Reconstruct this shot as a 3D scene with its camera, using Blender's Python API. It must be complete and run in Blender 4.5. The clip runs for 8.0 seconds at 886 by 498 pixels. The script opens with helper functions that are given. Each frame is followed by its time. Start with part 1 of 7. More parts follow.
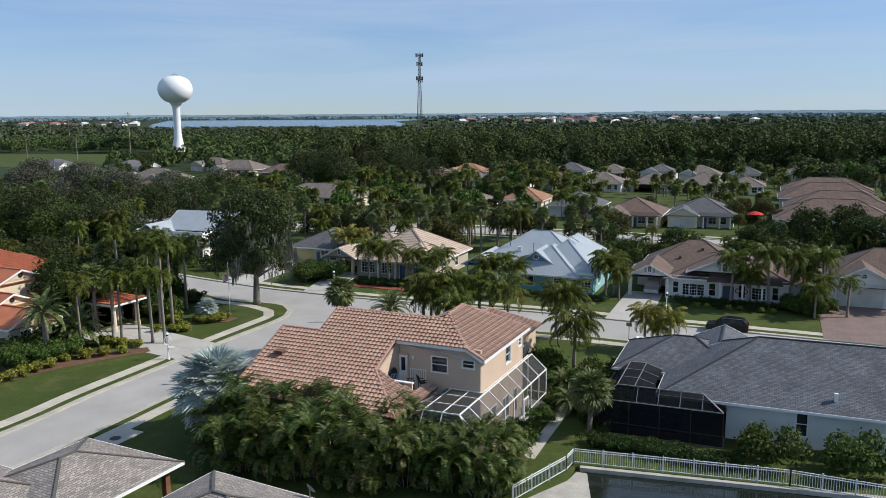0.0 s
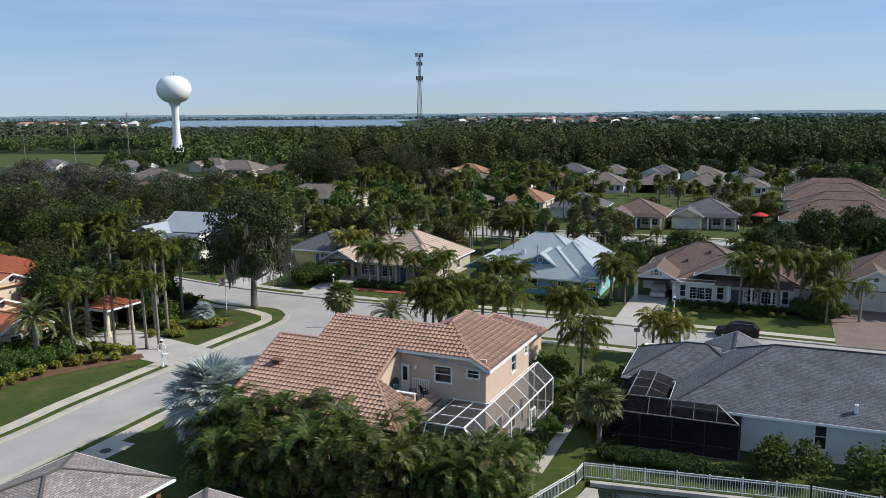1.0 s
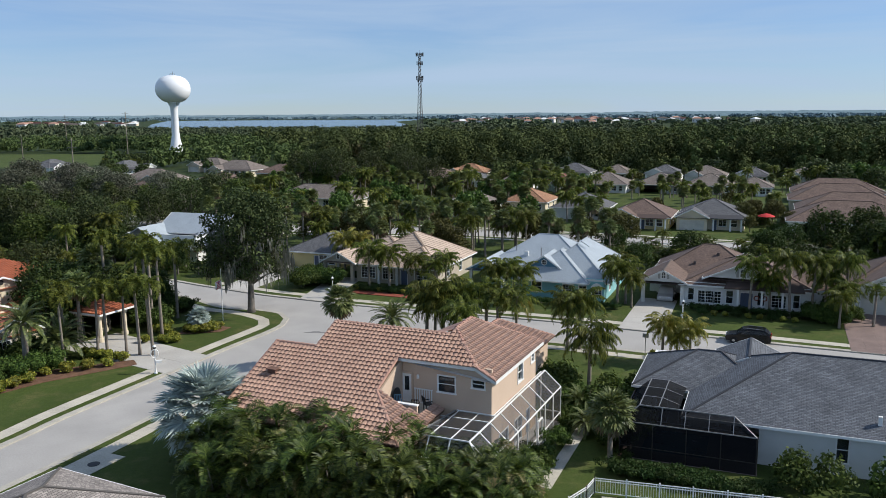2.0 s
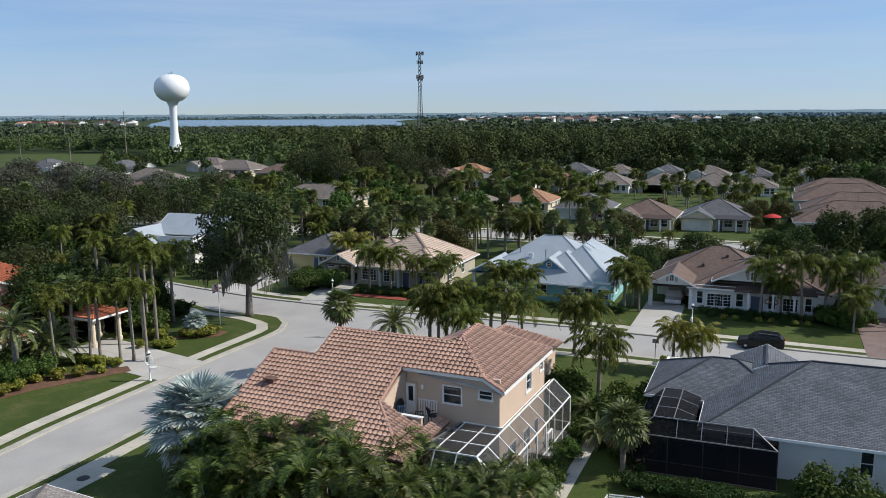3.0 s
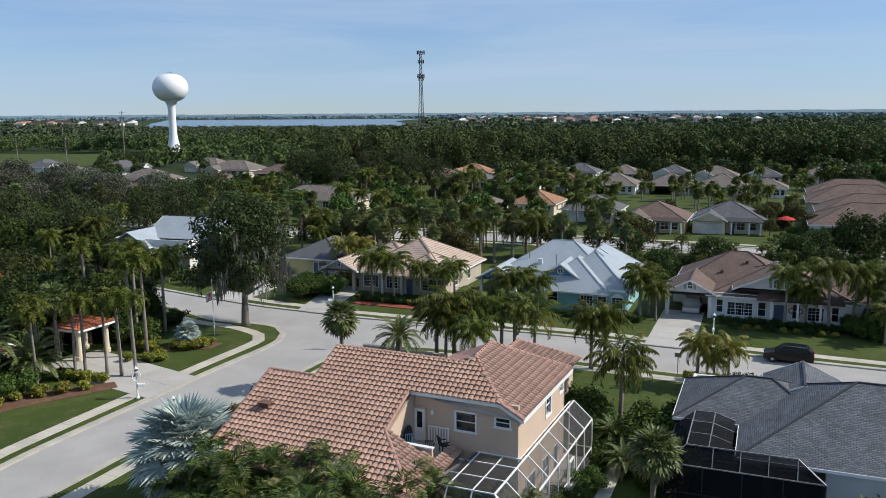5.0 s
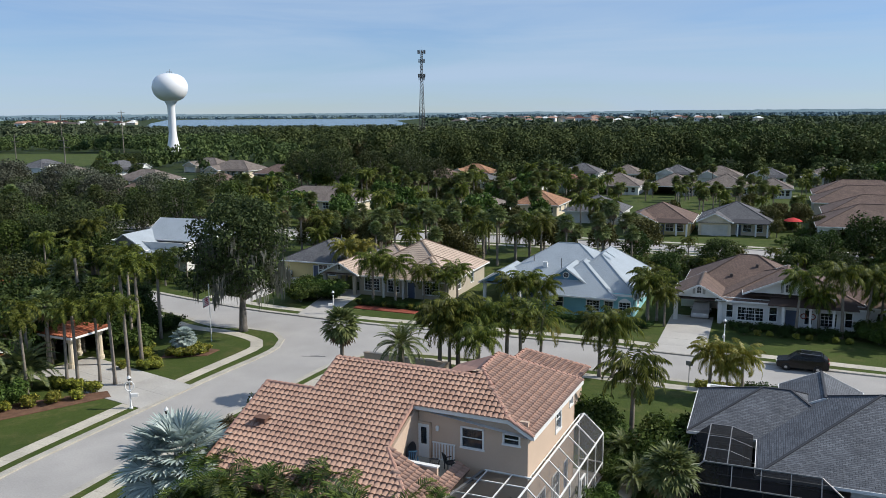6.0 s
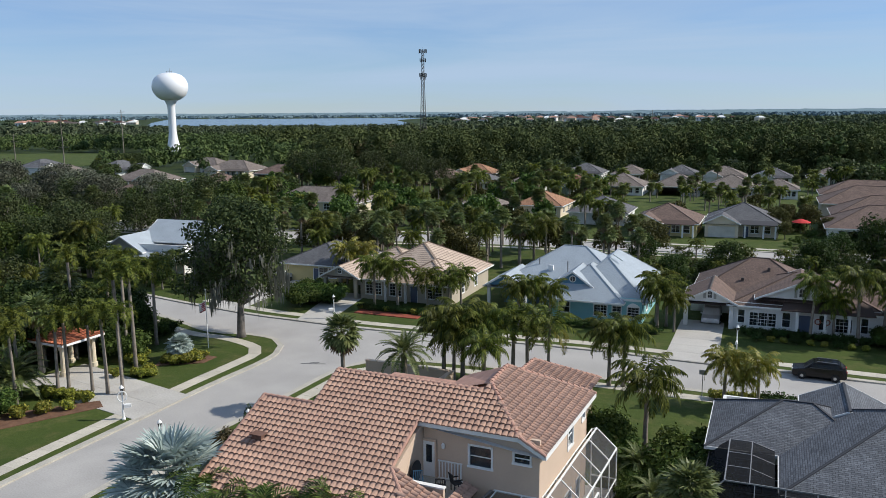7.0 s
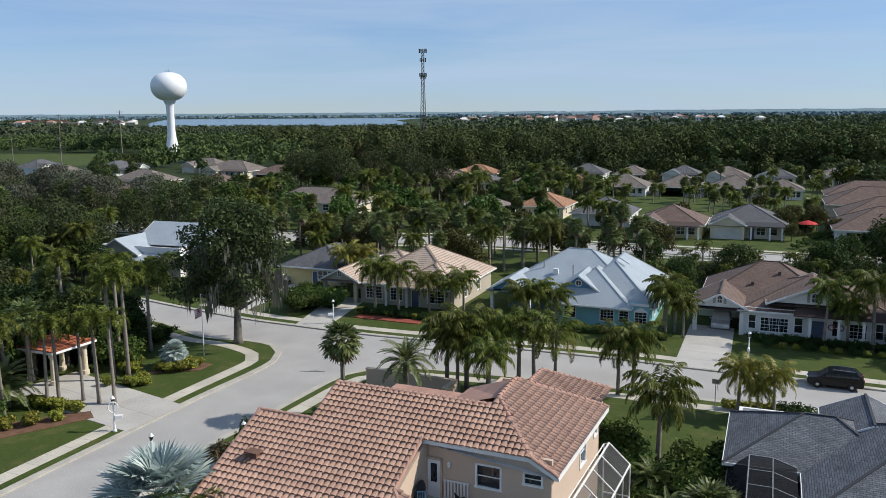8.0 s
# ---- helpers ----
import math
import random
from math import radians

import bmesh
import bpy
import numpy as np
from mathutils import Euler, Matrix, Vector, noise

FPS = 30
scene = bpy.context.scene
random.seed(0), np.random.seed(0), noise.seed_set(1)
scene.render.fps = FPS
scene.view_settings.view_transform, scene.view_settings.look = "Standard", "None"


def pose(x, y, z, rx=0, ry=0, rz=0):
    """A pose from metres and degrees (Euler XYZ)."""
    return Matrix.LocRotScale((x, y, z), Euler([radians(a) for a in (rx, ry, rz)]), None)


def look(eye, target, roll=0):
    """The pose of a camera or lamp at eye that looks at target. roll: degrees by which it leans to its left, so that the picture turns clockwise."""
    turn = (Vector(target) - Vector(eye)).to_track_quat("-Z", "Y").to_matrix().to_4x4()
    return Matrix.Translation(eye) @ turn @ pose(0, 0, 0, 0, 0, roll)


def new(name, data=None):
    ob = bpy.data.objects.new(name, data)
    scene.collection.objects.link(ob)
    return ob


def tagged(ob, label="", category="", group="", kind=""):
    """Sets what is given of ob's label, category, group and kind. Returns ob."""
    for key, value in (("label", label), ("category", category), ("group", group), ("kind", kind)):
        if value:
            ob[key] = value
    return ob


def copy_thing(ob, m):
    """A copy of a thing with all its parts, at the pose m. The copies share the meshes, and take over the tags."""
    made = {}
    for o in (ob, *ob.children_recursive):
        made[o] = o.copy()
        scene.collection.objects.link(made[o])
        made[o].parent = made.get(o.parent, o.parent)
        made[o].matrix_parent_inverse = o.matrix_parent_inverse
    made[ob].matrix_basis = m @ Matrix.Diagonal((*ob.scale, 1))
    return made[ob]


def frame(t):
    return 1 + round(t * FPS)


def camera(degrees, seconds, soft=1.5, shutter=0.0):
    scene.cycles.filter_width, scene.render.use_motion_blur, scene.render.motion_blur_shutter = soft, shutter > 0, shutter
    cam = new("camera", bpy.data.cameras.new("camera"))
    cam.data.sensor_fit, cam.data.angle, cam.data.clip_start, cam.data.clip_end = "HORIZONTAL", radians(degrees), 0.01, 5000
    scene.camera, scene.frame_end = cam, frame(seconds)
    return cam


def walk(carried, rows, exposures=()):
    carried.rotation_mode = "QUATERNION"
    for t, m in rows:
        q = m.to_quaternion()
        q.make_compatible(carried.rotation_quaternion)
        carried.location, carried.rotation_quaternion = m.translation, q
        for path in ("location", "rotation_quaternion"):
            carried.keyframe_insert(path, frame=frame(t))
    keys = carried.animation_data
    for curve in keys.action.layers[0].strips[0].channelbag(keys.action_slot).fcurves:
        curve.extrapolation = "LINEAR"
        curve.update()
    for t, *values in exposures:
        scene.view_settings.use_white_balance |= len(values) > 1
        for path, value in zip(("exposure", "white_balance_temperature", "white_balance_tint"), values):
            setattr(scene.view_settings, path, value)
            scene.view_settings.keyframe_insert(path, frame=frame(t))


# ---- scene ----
cam = camera(57.0, 8.0, soft=0.85)
PATH = [
    (0, (3.321, 2.803, 24.303), (3.149, 4.768, 23.973), -0.4),
    (0.5, (3.072, 4.005, 24.29), (2.901, 5.97, 23.959), -0.4),
    (1, (2.826, 5.191, 24.251), (2.655, 7.157, 23.921), -0.4),
    (1.5, (2.608, 6.488, 24.162), (2.437, 8.453, 23.833), -0.4),
    (3, (1.758, 10.21, 24.018), (1.588, 12.175, 23.687), -0.4),
    (3.5, (1.466, 11.456, 23.956), (1.298, 13.421, 23.625), -0.4),
    (4, (1.219, 12.718, 23.921), (1.048, 14.683, 23.59), -0.4),
    (4.5, (0.897, 13.954, 23.889), (0.727, 15.919, 23.558), -0.4),
    (6, (0.122, 17.468, 23.956), (-0.049, 19.433, 23.624), -0.4),
    (6.5, (-0.14, 18.722, 23.993), (-0.312, 20.687, 23.66), -0.4),
    (7, (-0.393, 19.978, 23.968), (-0.566, 21.942, 23.635), -0.4),
    (7.5, (-0.668, 21.204, 23.958), (-0.839, 23.169, 23.625), -0.4),
    (8, (-0.917, 22.409, 23.936), (-1.089, 24.373, 23.603), -0.4),
]
walk(cam, [(t, look(eye, target, roll)) for t, eye, target, roll in PATH])

# ---- light ----
SUN_EL, SUN_AZ = 38.0, 7.0  # degrees above the horizon; turn from +x towards +y
sun_dir = Vector((math.cos(radians(SUN_EL)) * math.cos(radians(SUN_AZ)), math.cos(radians(SUN_EL)) * math.sin(radians(SUN_AZ)), math.sin(radians(SUN_EL))))
sun = new("sun", bpy.data.lights.new("sun", "SUN"))
sun.data.energy, sun.data.angle, sun.data.color = 5.1, radians(0.55), (1.0, 0.95, 0.87)
sun.matrix_world = look(sun_dir * 100, (0, 0, 0))

world = bpy.data.worlds.new("sky")
scene.world = world
world.use_nodes = True
wn, wl = world.node_tree.nodes, world.node_tree.links
wn.clear()
w_out = wn.new("ShaderNodeOutputWorld")
w_bg = wn.new("ShaderNodeBackground")
w_sky = wn.new("ShaderNodeTexSky")
w_sky.sky_type = "NISHITA"
w_sky.sun_disc = False
w_sky.sun_elevation = radians(SUN_EL)
w_sky.sun_rotation = radians(90 - SUN_AZ)
w_sky.air_density, w_sky.dust_density, w_sky.ozone_density = 1.0, 0.0, 4.0
w_tc = wn.new("ShaderNodeTexCoord")
# thin streaks of high cloud
w_map = wn.new("ShaderNodeMapping")
w_map.inputs["Scale"].default_value = (1.1, 1.1, 13.0)
w_map.inputs["Rotation"].default_value = (0.0, radians(4), radians(20))
w_noise = wn.new("ShaderNodeTexNoise")
w_noise.inputs["Scale"].default_value, w_noise.inputs["Detail"].default_value = 1.7, 7.0
w_noise.inputs["Roughness"].default_value, w_noise.inputs["Distortion"].default_value = 0.55, 0.5
w_ramp = wn.new("ShaderNodeMapRange")
w_ramp.inputs["From Min"].default_value, w_ramp.inputs["From Max"].default_value = 0.38, 0.70
w_ramp.inputs["To Min"].default_value, w_ramp.inputs["To Max"].default_value = 0.30, 0.93
w_mix = wn.new("ShaderNodeMix")
w_mix.data_type = "RGBA"
w_mix.inputs["B"].default_value = (4.6, 6.05, 8.0, 1)
wl.new(w_tc.outputs["Generated"], w_map.inputs["Vector"])
wl.new(w_map.outputs["Vector"], w_noise.inputs["Vector"])
wl.new(w_noise.outputs["Fac"], w_ramp.inputs["Value"])
wl.new(w_ramp.outputs["Result"], w_mix.inputs["Factor"])
w_tint = wn.new("ShaderNodeMix")
w_tint.data_type, w_tint.blend_type = "RGBA", "MULTIPLY"
w_tint.inputs["Factor"].default_value = 1.0
w_tint.inputs["B"].default_value = (0.70, 0.88, 1.20, 1)
wl.new(w_sky.outputs["Color"], w_tint.inputs["A"])
wl.new(w_tint.outputs["Result"], w_mix.inputs["A"])
wl.new(w_mix.outputs["Result"], w_bg.inputs["Color"])
w_bg.inputs["Strength"].default_value = 0.095
wl.new(w_bg.outputs["Background"], w_out.inputs["Surface"])


# ---- materials ----
def tree_of(name):
    m = bpy.data.materials.new(name)
    m.use_nodes = True
    nt = m.node_tree
    return m, nt, nt.nodes, nt.links, nt.nodes["Principled BSDF"]


def mix_node(n, kind="MIX"):
    k = n.new("ShaderNodeMix")
    k.data_type, k.blend_type = "RGBA", kind
    return k


def mat(name, col, col2=None, rough=0.7, metal=0.0, scale=0.6, fine=14.0, bump=0.15, vary=0.0, spec=0.4, coords="Object", grain=0.35):
    """A surface with large stains, fine grain and slight relief."""
    m, nt, n, l, b = tree_of(name)
    col2 = col2 or tuple(c * 0.72 for c in col)
    tc = n.new("ShaderNodeTexCoord")
    a = n.new("ShaderNodeTexNoise")
    a.inputs["Scale"].default_value, a.inputs["Detail"].default_value = scale, 5
    f = n.new("ShaderNodeTexNoise")
    f.inputs["Scale"].default_value, f.inputs["Detail"].default_value = fine, 6
    for k in (a, f):
        l.new(tc.outputs[coords], k.inputs["Vector"])
    mr = n.new("ShaderNodeMapRange")
    mr.inputs["From Min"].default_value, mr.inputs["From Max"].default_value = 0.32, 0.68
    l.new(a.outputs["Fac"], mr.inputs["Value"])
    mx = mix_node(n)
    mx.inputs["A"].default_value, mx.inputs["B"].default_value = (*col, 1), (*col2, 1)
    l.new(mr.outputs["Result"], mx.inputs["Factor"])
    g = mix_node(n, "OVERLAY")
    g.inputs["Factor"].default_value = grain
    l.new(mx.outputs["Result"], g.inputs["A"])
    l.new(f.outputs["Fac"], g.inputs["B"])
    last = g
    if vary:
        oi = n.new("ShaderNodeObjectInfo")
        v = n.new("ShaderNodeMapRange")
        v.inputs["To Min"].default_value, v.inputs["To Max"].default_value = 1 - vary, 1 + vary
        l.new(oi.outputs["Random"], v.inputs["Value"])
        hs = n.new("ShaderNodeHueSaturation")
        l.new(v.outputs["Result"], hs.inputs["Value"])
        l.new(g.outputs["Result"], hs.inputs["Color"])
        l.new(hs.outputs["Color"], b.inputs["Base Color"])
    else:
        l.new(g.outputs["Result"], b.inputs["Base Color"])
    b.inputs["Roughness"].default_value, b.inputs["Metallic"].default_value = rough, metal
    b.inputs["Specular IOR Level"].default_value = spec
    if bump:
        bp = n.new("ShaderNodeBump")
        bp.inputs["Strength"].default_value, bp.inputs["Distance"].default_value = bump, 0.03
        l.new(f.outputs["Fac"], bp.inputs["Height"])
        l.new(bp.outputs["Normal"], b.inputs["Normal"])
    return m


def leaf_mat(name, dark, light, rough=0.5, through_light=0.25, tint=0.18, spec=0.35, patch=0.0):
    """Leaves: each one its own shade between two greens, letting some light through."""
    m, nt, n, l, b = tree_of(name)
    geo = n.new("ShaderNodeNewGeometry")
    oi = n.new("ShaderNodeObjectInfo")
    mx = mix_node(n)
    mx.inputs["A"].default_value, mx.inputs["B"].default_value = (*dark, 1), (*light, 1)
    if patch:
        # whole crowns differ in tone, and leaves a little within each
        tc = n.new("ShaderNodeTexCoord")
        ns = n.new("ShaderNodeTexNoise")
        ns.inputs["Scale"].default_value, ns.inputs["Detail"].default_value = patch, 2
        l.new(tc.outputs["Object"], ns.inputs["Vector"])
        pr = n.new("ShaderNodeMapRange")
        pr.inputs["From Min"].default_value, pr.inputs["From Max"].default_value = 0.36, 0.66
        l.new(ns.outputs["Fac"], pr.inputs["Value"])
        bl = n.new("ShaderNodeMix")
        bl.inputs["Factor"].default_value = 0.62
        l.new(geo.outputs["Random Per Island"], bl.inputs["A"])
        l.new(pr.outputs["Result"], bl.inputs["B"])
        l.new(bl.outputs["Result"], mx.inputs["Factor"])
    else:
        l.new(geo.outputs["Random Per Island"], mx.inputs["Factor"])
    v = n.new("ShaderNodeMapRange")
    v.inputs["To Min"].default_value, v.inputs["To Max"].default_value = 1 - tint, 1 + tint
    l.new(oi.outputs["Random"], v.inputs["Value"])
    hv = n.new("ShaderNodeMapRange")
    hv.inputs["To Min"].default_value, hv.inputs["To Max"].default_value = 0.485, 0.515
    l.new(oi.outputs["Random"], hv.inputs["Value"])
    hs = n.new("ShaderNodeHueSaturation")
    l.new(v.outputs["Result"], hs.inputs["Value"])
    l.new(hv.outputs["Result"], hs.inputs["Hue"])
    l.new(mx.outputs["Result"], hs.inputs["Color"])
    l.new(hs.outputs["Color"], b.inputs["Base Color"])
    b.inputs["Roughness"].default_value = rough
    b.inputs["Specular IOR Level"].default_value = spec
    tr = n.new("ShaderNodeBsdfTranslucent")
    l.new(hs.outputs["Color"], tr.inputs["Color"])
    ms = n.new("ShaderNodeMixShader")
    ms.inputs["Fac"].default_value = through_light
    l.new(b.outputs["BSDF"], ms.inputs[1])
    l.new(tr.outputs["BSDF"], ms.inputs[2])
    l.new(ms.outputs["Shader"], n["Material Output"].inputs["Surface"])
    return m


def shingle_mat(name, c1, c2, mortar, bw=0.32, bh=0.14, bump=0.5, stain=0.35, rough=0.85):
    """Roofing in courses, laid by the slope's own measure."""
    m, nt, n, l, b = tree_of(name)
    uv = n.new("ShaderNodeUVMap")
    br = n.new("ShaderNodeTexBrick")
    br.offset = 0.5
    br.inputs["Scale"].default_value = 1.0
    br.inputs["Brick Width"].default_value, br.inputs["Row Height"].default_value = bw, bh
    br.inputs["Mortar Size"].default_value, br.inputs["Mortar Smooth"].default_value = bh * 0.12, 0.3
    br.inputs["Color1"].default_value, br.inputs["Color2"].default_value, br.inputs["Mortar"].default_value = (*c1, 1), (*c2, 1), (*mortar, 1)
    l.new(uv.outputs["UV"], br.inputs["Vector"])
    ns = n.new("ShaderNodeTexNoise")
    ns.inputs["Scale"].default_value, ns.inputs["Detail"].default_value = 0.5, 6
    l.new(uv.outputs["UV"], ns.inputs["Vector"])
    big = n.new("ShaderNodeTexNoise")
    big.inputs["Scale"].default_value, big.inputs["Detail"].default_value = 7.0, 3
    l.new(uv.outputs["UV"], big.inputs["Vector"])
    ov = mix_node(n, "OVERLAY")
    ov.inputs["Factor"].default_value = stain
    l.new(br.outputs["Color"], ov.inputs["A"])
    l.new(ns.outputs["Fac"], ov.inputs["B"])
    o2 = mix_node(n, "OVERLAY")
    o2.inputs["Factor"].default_value = 0.45
    l.new(ov.outputs["Result"], o2.inputs["A"])
    l.new(big.outputs["Fac"], o2.inputs["B"])
    l.new(o2.outputs["Result"], b.inputs["Base Color"])
    b.inputs["Roughness"].default_value = rough
    b.inputs["Specular IOR Level"].default_value = 0.3
    bp = n.new("ShaderNodeBump")
    bp.inputs["Strength"].default_value, bp.inputs["Distance"].default_value = bump, 0.02
    bp.invert = True
    l.new(br.outputs["Fac"], bp.inputs["Height"])
    l.new(bp.outputs["Normal"], b.inputs["Normal"])
    return m


def grass_mat(name, c1, c2, dry):
    m, nt, n, l, b = tree_of(name)
    tc = n.new("ShaderNodeTexCoord")
    mixes, prev = [], None
    for sc, colr, lo, hi in ((0.12, c2, 0.4, 0.7), (0.45, dry, 0.5, 0.8), (3.0, c2, 0.35, 0.8)):
        ns = n.new("ShaderNodeTexNoise")
        ns.inputs["Scale"].default_value, ns.inputs["Detail"].default_value = sc, 6
        l.new(tc.outputs["Object"], ns.inputs["Vector"])
        mr = n.new("ShaderNodeMapRange")
        mr.inputs["From Min"].default_value, mr.inputs["From Max"].default_value, mr.inputs["To Max"].default_value = lo, hi, 0.7
        l.new(ns.outputs["Fac"], mr.inputs["Value"])
        mx = mix_node(n)
        mx.inputs["B"].default_value = (*colr, 1)
        if prev:
            l.new(prev.outputs["Result"], mx.inputs["A"])
        else:
            mx.inputs["A"].default_value = (*c1, 1)
        l.new(mr.outputs["Result"], mx.inputs["Factor"])
        prev = mx
    fine = n.new("ShaderNodeTexNoise")
    fine.inputs["Scale"].default_value, fine.inputs["Detail"].default_value = 22, 5
    l.new(tc.outputs["Object"], fine.inputs["Vector"])
    ov = mix_node(n, "OVERLAY")
    ov.inputs["Factor"].default_value = 0.6
    l.new(prev.outputs["Result"], ov.inputs["A"])
    l.new(fine.outputs["Fac"], ov.inputs["B"])
    l.new(ov.outputs["Result"], b.inputs["Base Color"])
    b.inputs["Roughness"].default_value, b.inputs["Specular IOR Level"].default_value = 0.9, 0.15
    bp = n.new("ShaderNodeBump")
    bp.inputs["Strength"].default_value, bp.inputs["Distance"].default_value = 0.6, 0.05
    l.new(fine.outputs["Fac"], bp.inputs["Height"])
    l.new(bp.outputs["Normal"], b.inputs["Normal"])
    return m


M = {}
M["grass"] = grass_mat("lawn_grass", (0.062, 0.086, 0.019), (0.036, 0.057, 0.012), (0.15, 0.13, 0.055))
M["scrub"] = grass_mat("scrub_ground", (0.030, 0.048, 0.014), (0.020, 0.034, 0.010), (0.07, 0.065, 0.03))
M["road"] = mat("pale_road", (0.375, 0.358, 0.335), (0.315, 0.302, 0.284), rough=0.85, scale=0.25, fine=9, bump=0.1, grain=0.25)
M["walk"] = mat("concrete_walk", (0.50, 0.46, 0.38), (0.40, 0.37, 0.31), rough=0.85, scale=0.5, fine=8, bump=0.1, vary=0.06)
M["drive"] = mat("concrete_drive", (0.46, 0.44, 0.40), (0.38, 0.36, 0.33), rough=0.85, scale=0.3, fine=7, bump=0.1, vary=0.05)
M["brickdrive"] = mat("brick_paving", (0.21, 0.15, 0.13), (0.16, 0.115, 0.10), rough=0.9, scale=0.6, fine=8)
M["kerb"] = mat("kerb_concrete", (0.44, 0.41, 0.35), (0.33, 0.31, 0.27), rough=0.9, scale=0.7, fine=9)
M["mulch"] = mat("mulch", (0.16, 0.085, 0.05), (0.10, 0.05, 0.03), rough=0.95, scale=2, fine=25, bump=0.6)
M["redmulch"] = mat("red_mulch", (0.30, 0.07, 0.04), (0.20, 0.05, 0.03), rough=0.95, scale=2, fine=25, bump=0.6)
M["peach"] = mat("peach_stucco", (0.56, 0.43, 0.325), (0.50, 0.38, 0.285), rough=0.9, scale=0.4, fine=30, bump=0.2, grain=0.15)
M["cream"] = mat("cream_stucco", (0.66, 0.58, 0.43), (0.58, 0.50, 0.37), rough=0.9, scale=0.4, fine=30, bump=0.2, grain=0.15)
M["white"] = mat("white_stucco", (0.72, 0.72, 0.70), (0.63, 0.63, 0.60), rough=0.85, scale=0.4, fine=30, bump=0.15, grain=0.15)
M["tanwall"] = mat("tan_stucco", (0.45, 0.40, 0.32), (0.38, 0.34, 0.27), rough=0.9, scale=0.4, fine=30, bump=0.2, grain=0.15)
M["bluewall"] = mat("blue_siding", (0.10, 0.24, 0.36), (0.085, 0.20, 0.31), rough=0.7, scale=0.4, fine=20, bump=0.1, grain=0.15)
M["aquawall"] = mat("aqua_stucco", (0.25, 0.50, 0.52), (0.20, 0.42, 0.45), rough=0.85, scale=0.4, fine=30, bump=0.1, grain=0.15)
M["yellowwall"] = mat("yellow_stucco", (0.60, 0.50, 0.24), (0.53, 0.44, 0.21), rough=0.9, scale=0.4, fine=30, bump=0.1, grain=0.15)
M["greywall"] = mat("grey_stucco", (0.36, 0.36, 0.34), (0.30, 0.30, 0.28), rough=0.9, scale=0.4, fine=30, bump=0.1, grain=0.15)
M["trim"] = mat("white_trim", (0.78, 0.78, 0.76), (0.70, 0.70, 0.68), rough=0.5, scale=1, fine=12, bump=0.03, grain=0.1)
M["door"] = mat("blue_door", (0.10, 0.13, 0.20), rough=0.5, fine=20, bump=0.05)
M["garage"] = mat("garage_door", (0.62, 0.60, 0.54), rough=0.6, fine=20, bump=0.05, grain=0.1)
M["dark"] = mat("dark_metal", (0.03, 0.03, 0.032), rough=0.5, metal=0.3, fine=20, bump=0.03)
M["bronze"] = mat("bronze_frame", (0.05, 0.045, 0.04), rough=0.5, metal=0.4, fine=20, bump=0.03)
M["steel"] = mat("galvanised_steel", (0.30, 0.30, 0.30), (0.22, 0.22, 0.22), rough=0.55, metal=0.6, fine=10, bump=0.03)
M["tower"] = mat("weathered_dark_steel", (0.10, 0.095, 0.09), (0.07, 0.065, 0.06), rough=0.7, metal=0.2, fine=10, bump=0.03)
# distance haze is painted into this colour: pale blue-green instead of leaf green
M["haze"] = mat("wooded_shore_painted_haze", (0.13, 0.19, 0.22), (0.17, 0.235, 0.26), rough=1.0, scale=0.02, fine=0.2, bump=0.0, spec=0.0)
M["tank"] = mat("tank_paint", (0.80, 0.81, 0.82), (0.76, 0.77, 0.78), rough=0.4, scale=0.1, fine=2, bump=0.0, grain=0.06)
M["wood"] = mat("brown_wood", (0.20, 0.10, 0.05), (0.13, 0.06, 0.03), rough=0.6, scale=1, fine=25)
M["bark"] = mat("grey_bark", (0.19, 0.17, 0.15), (0.11, 0.10, 0.085), rough=0.95, scale=2, fine=9, bump=0.8)
M["palmbark"] = mat("palm_bark", (0.25, 0.22, 0.18), (0.17, 0.145, 0.12), rough=0.95, scale=3, fine=12, bump=0.6, vary=0.15)
M["shingle_gray"] = shingle_mat("grey_shingles", (0.145, 0.155, 0.172), (0.088, 0.096, 0.110), (0.045, 0.048, 0.056), stain=0.55)
M["shingle_tan"] = shingle_mat("blended_shingles", (0.36, 0.32, 0.29), (0.19, 0.168, 0.155), (0.11, 0.10, 0.09), bw=0.35, bh=0.16)
M["shingle_brown"] = shingle_mat("brown_shingles", (0.18, 0.125, 0.10), (0.14, 0.095, 0.077), (0.075, 0.052, 0.044))
M["shingle_taupe"] = shingle_mat("taupe_shingles", (0.21, 0.175, 0.15), (0.165, 0.138, 0.12), (0.09, 0.075, 0.066))
M["shingle_slate"] = shingle_mat("slate_shingles", (0.14, 0.14, 0.145), (0.10, 0.10, 0.105), (0.055, 0.055, 0.06))
M["shingle_red"] = shingle_mat("red_shingles", (0.22, 0.085, 0.065), (0.17, 0.065, 0.05), (0.085, 0.035, 0.03))
M["shingle_orange"] = shingle_mat("orange_tiles", (0.38, 0.21, 0.12), (0.31, 0.165, 0.095), (0.16, 0.085, 0.05), bw=0.3, bh=0.3)
M["tile_tan"] = shingle_mat("flat_tan_tiles", (0.46, 0.36, 0.285), (0.42, 0.33, 0.26), (0.20, 0.15, 0.115), bw=6.0, bh=0.40, bump=1.0, stain=0.25)
M["metal_roof"] = shingle_mat("seamed_metal_roof", (0.44, 0.49, 0.52), (0.43, 0.48, 0.51), (0.33, 0.37, 0.40), bw=0.45, bh=9.0, bump=0.4, stain=0.2, rough=0.45)
M["redtile_base"] = mat("red_clay_base", (0.30, 0.09, 0.05), rough=0.8, fine=8)
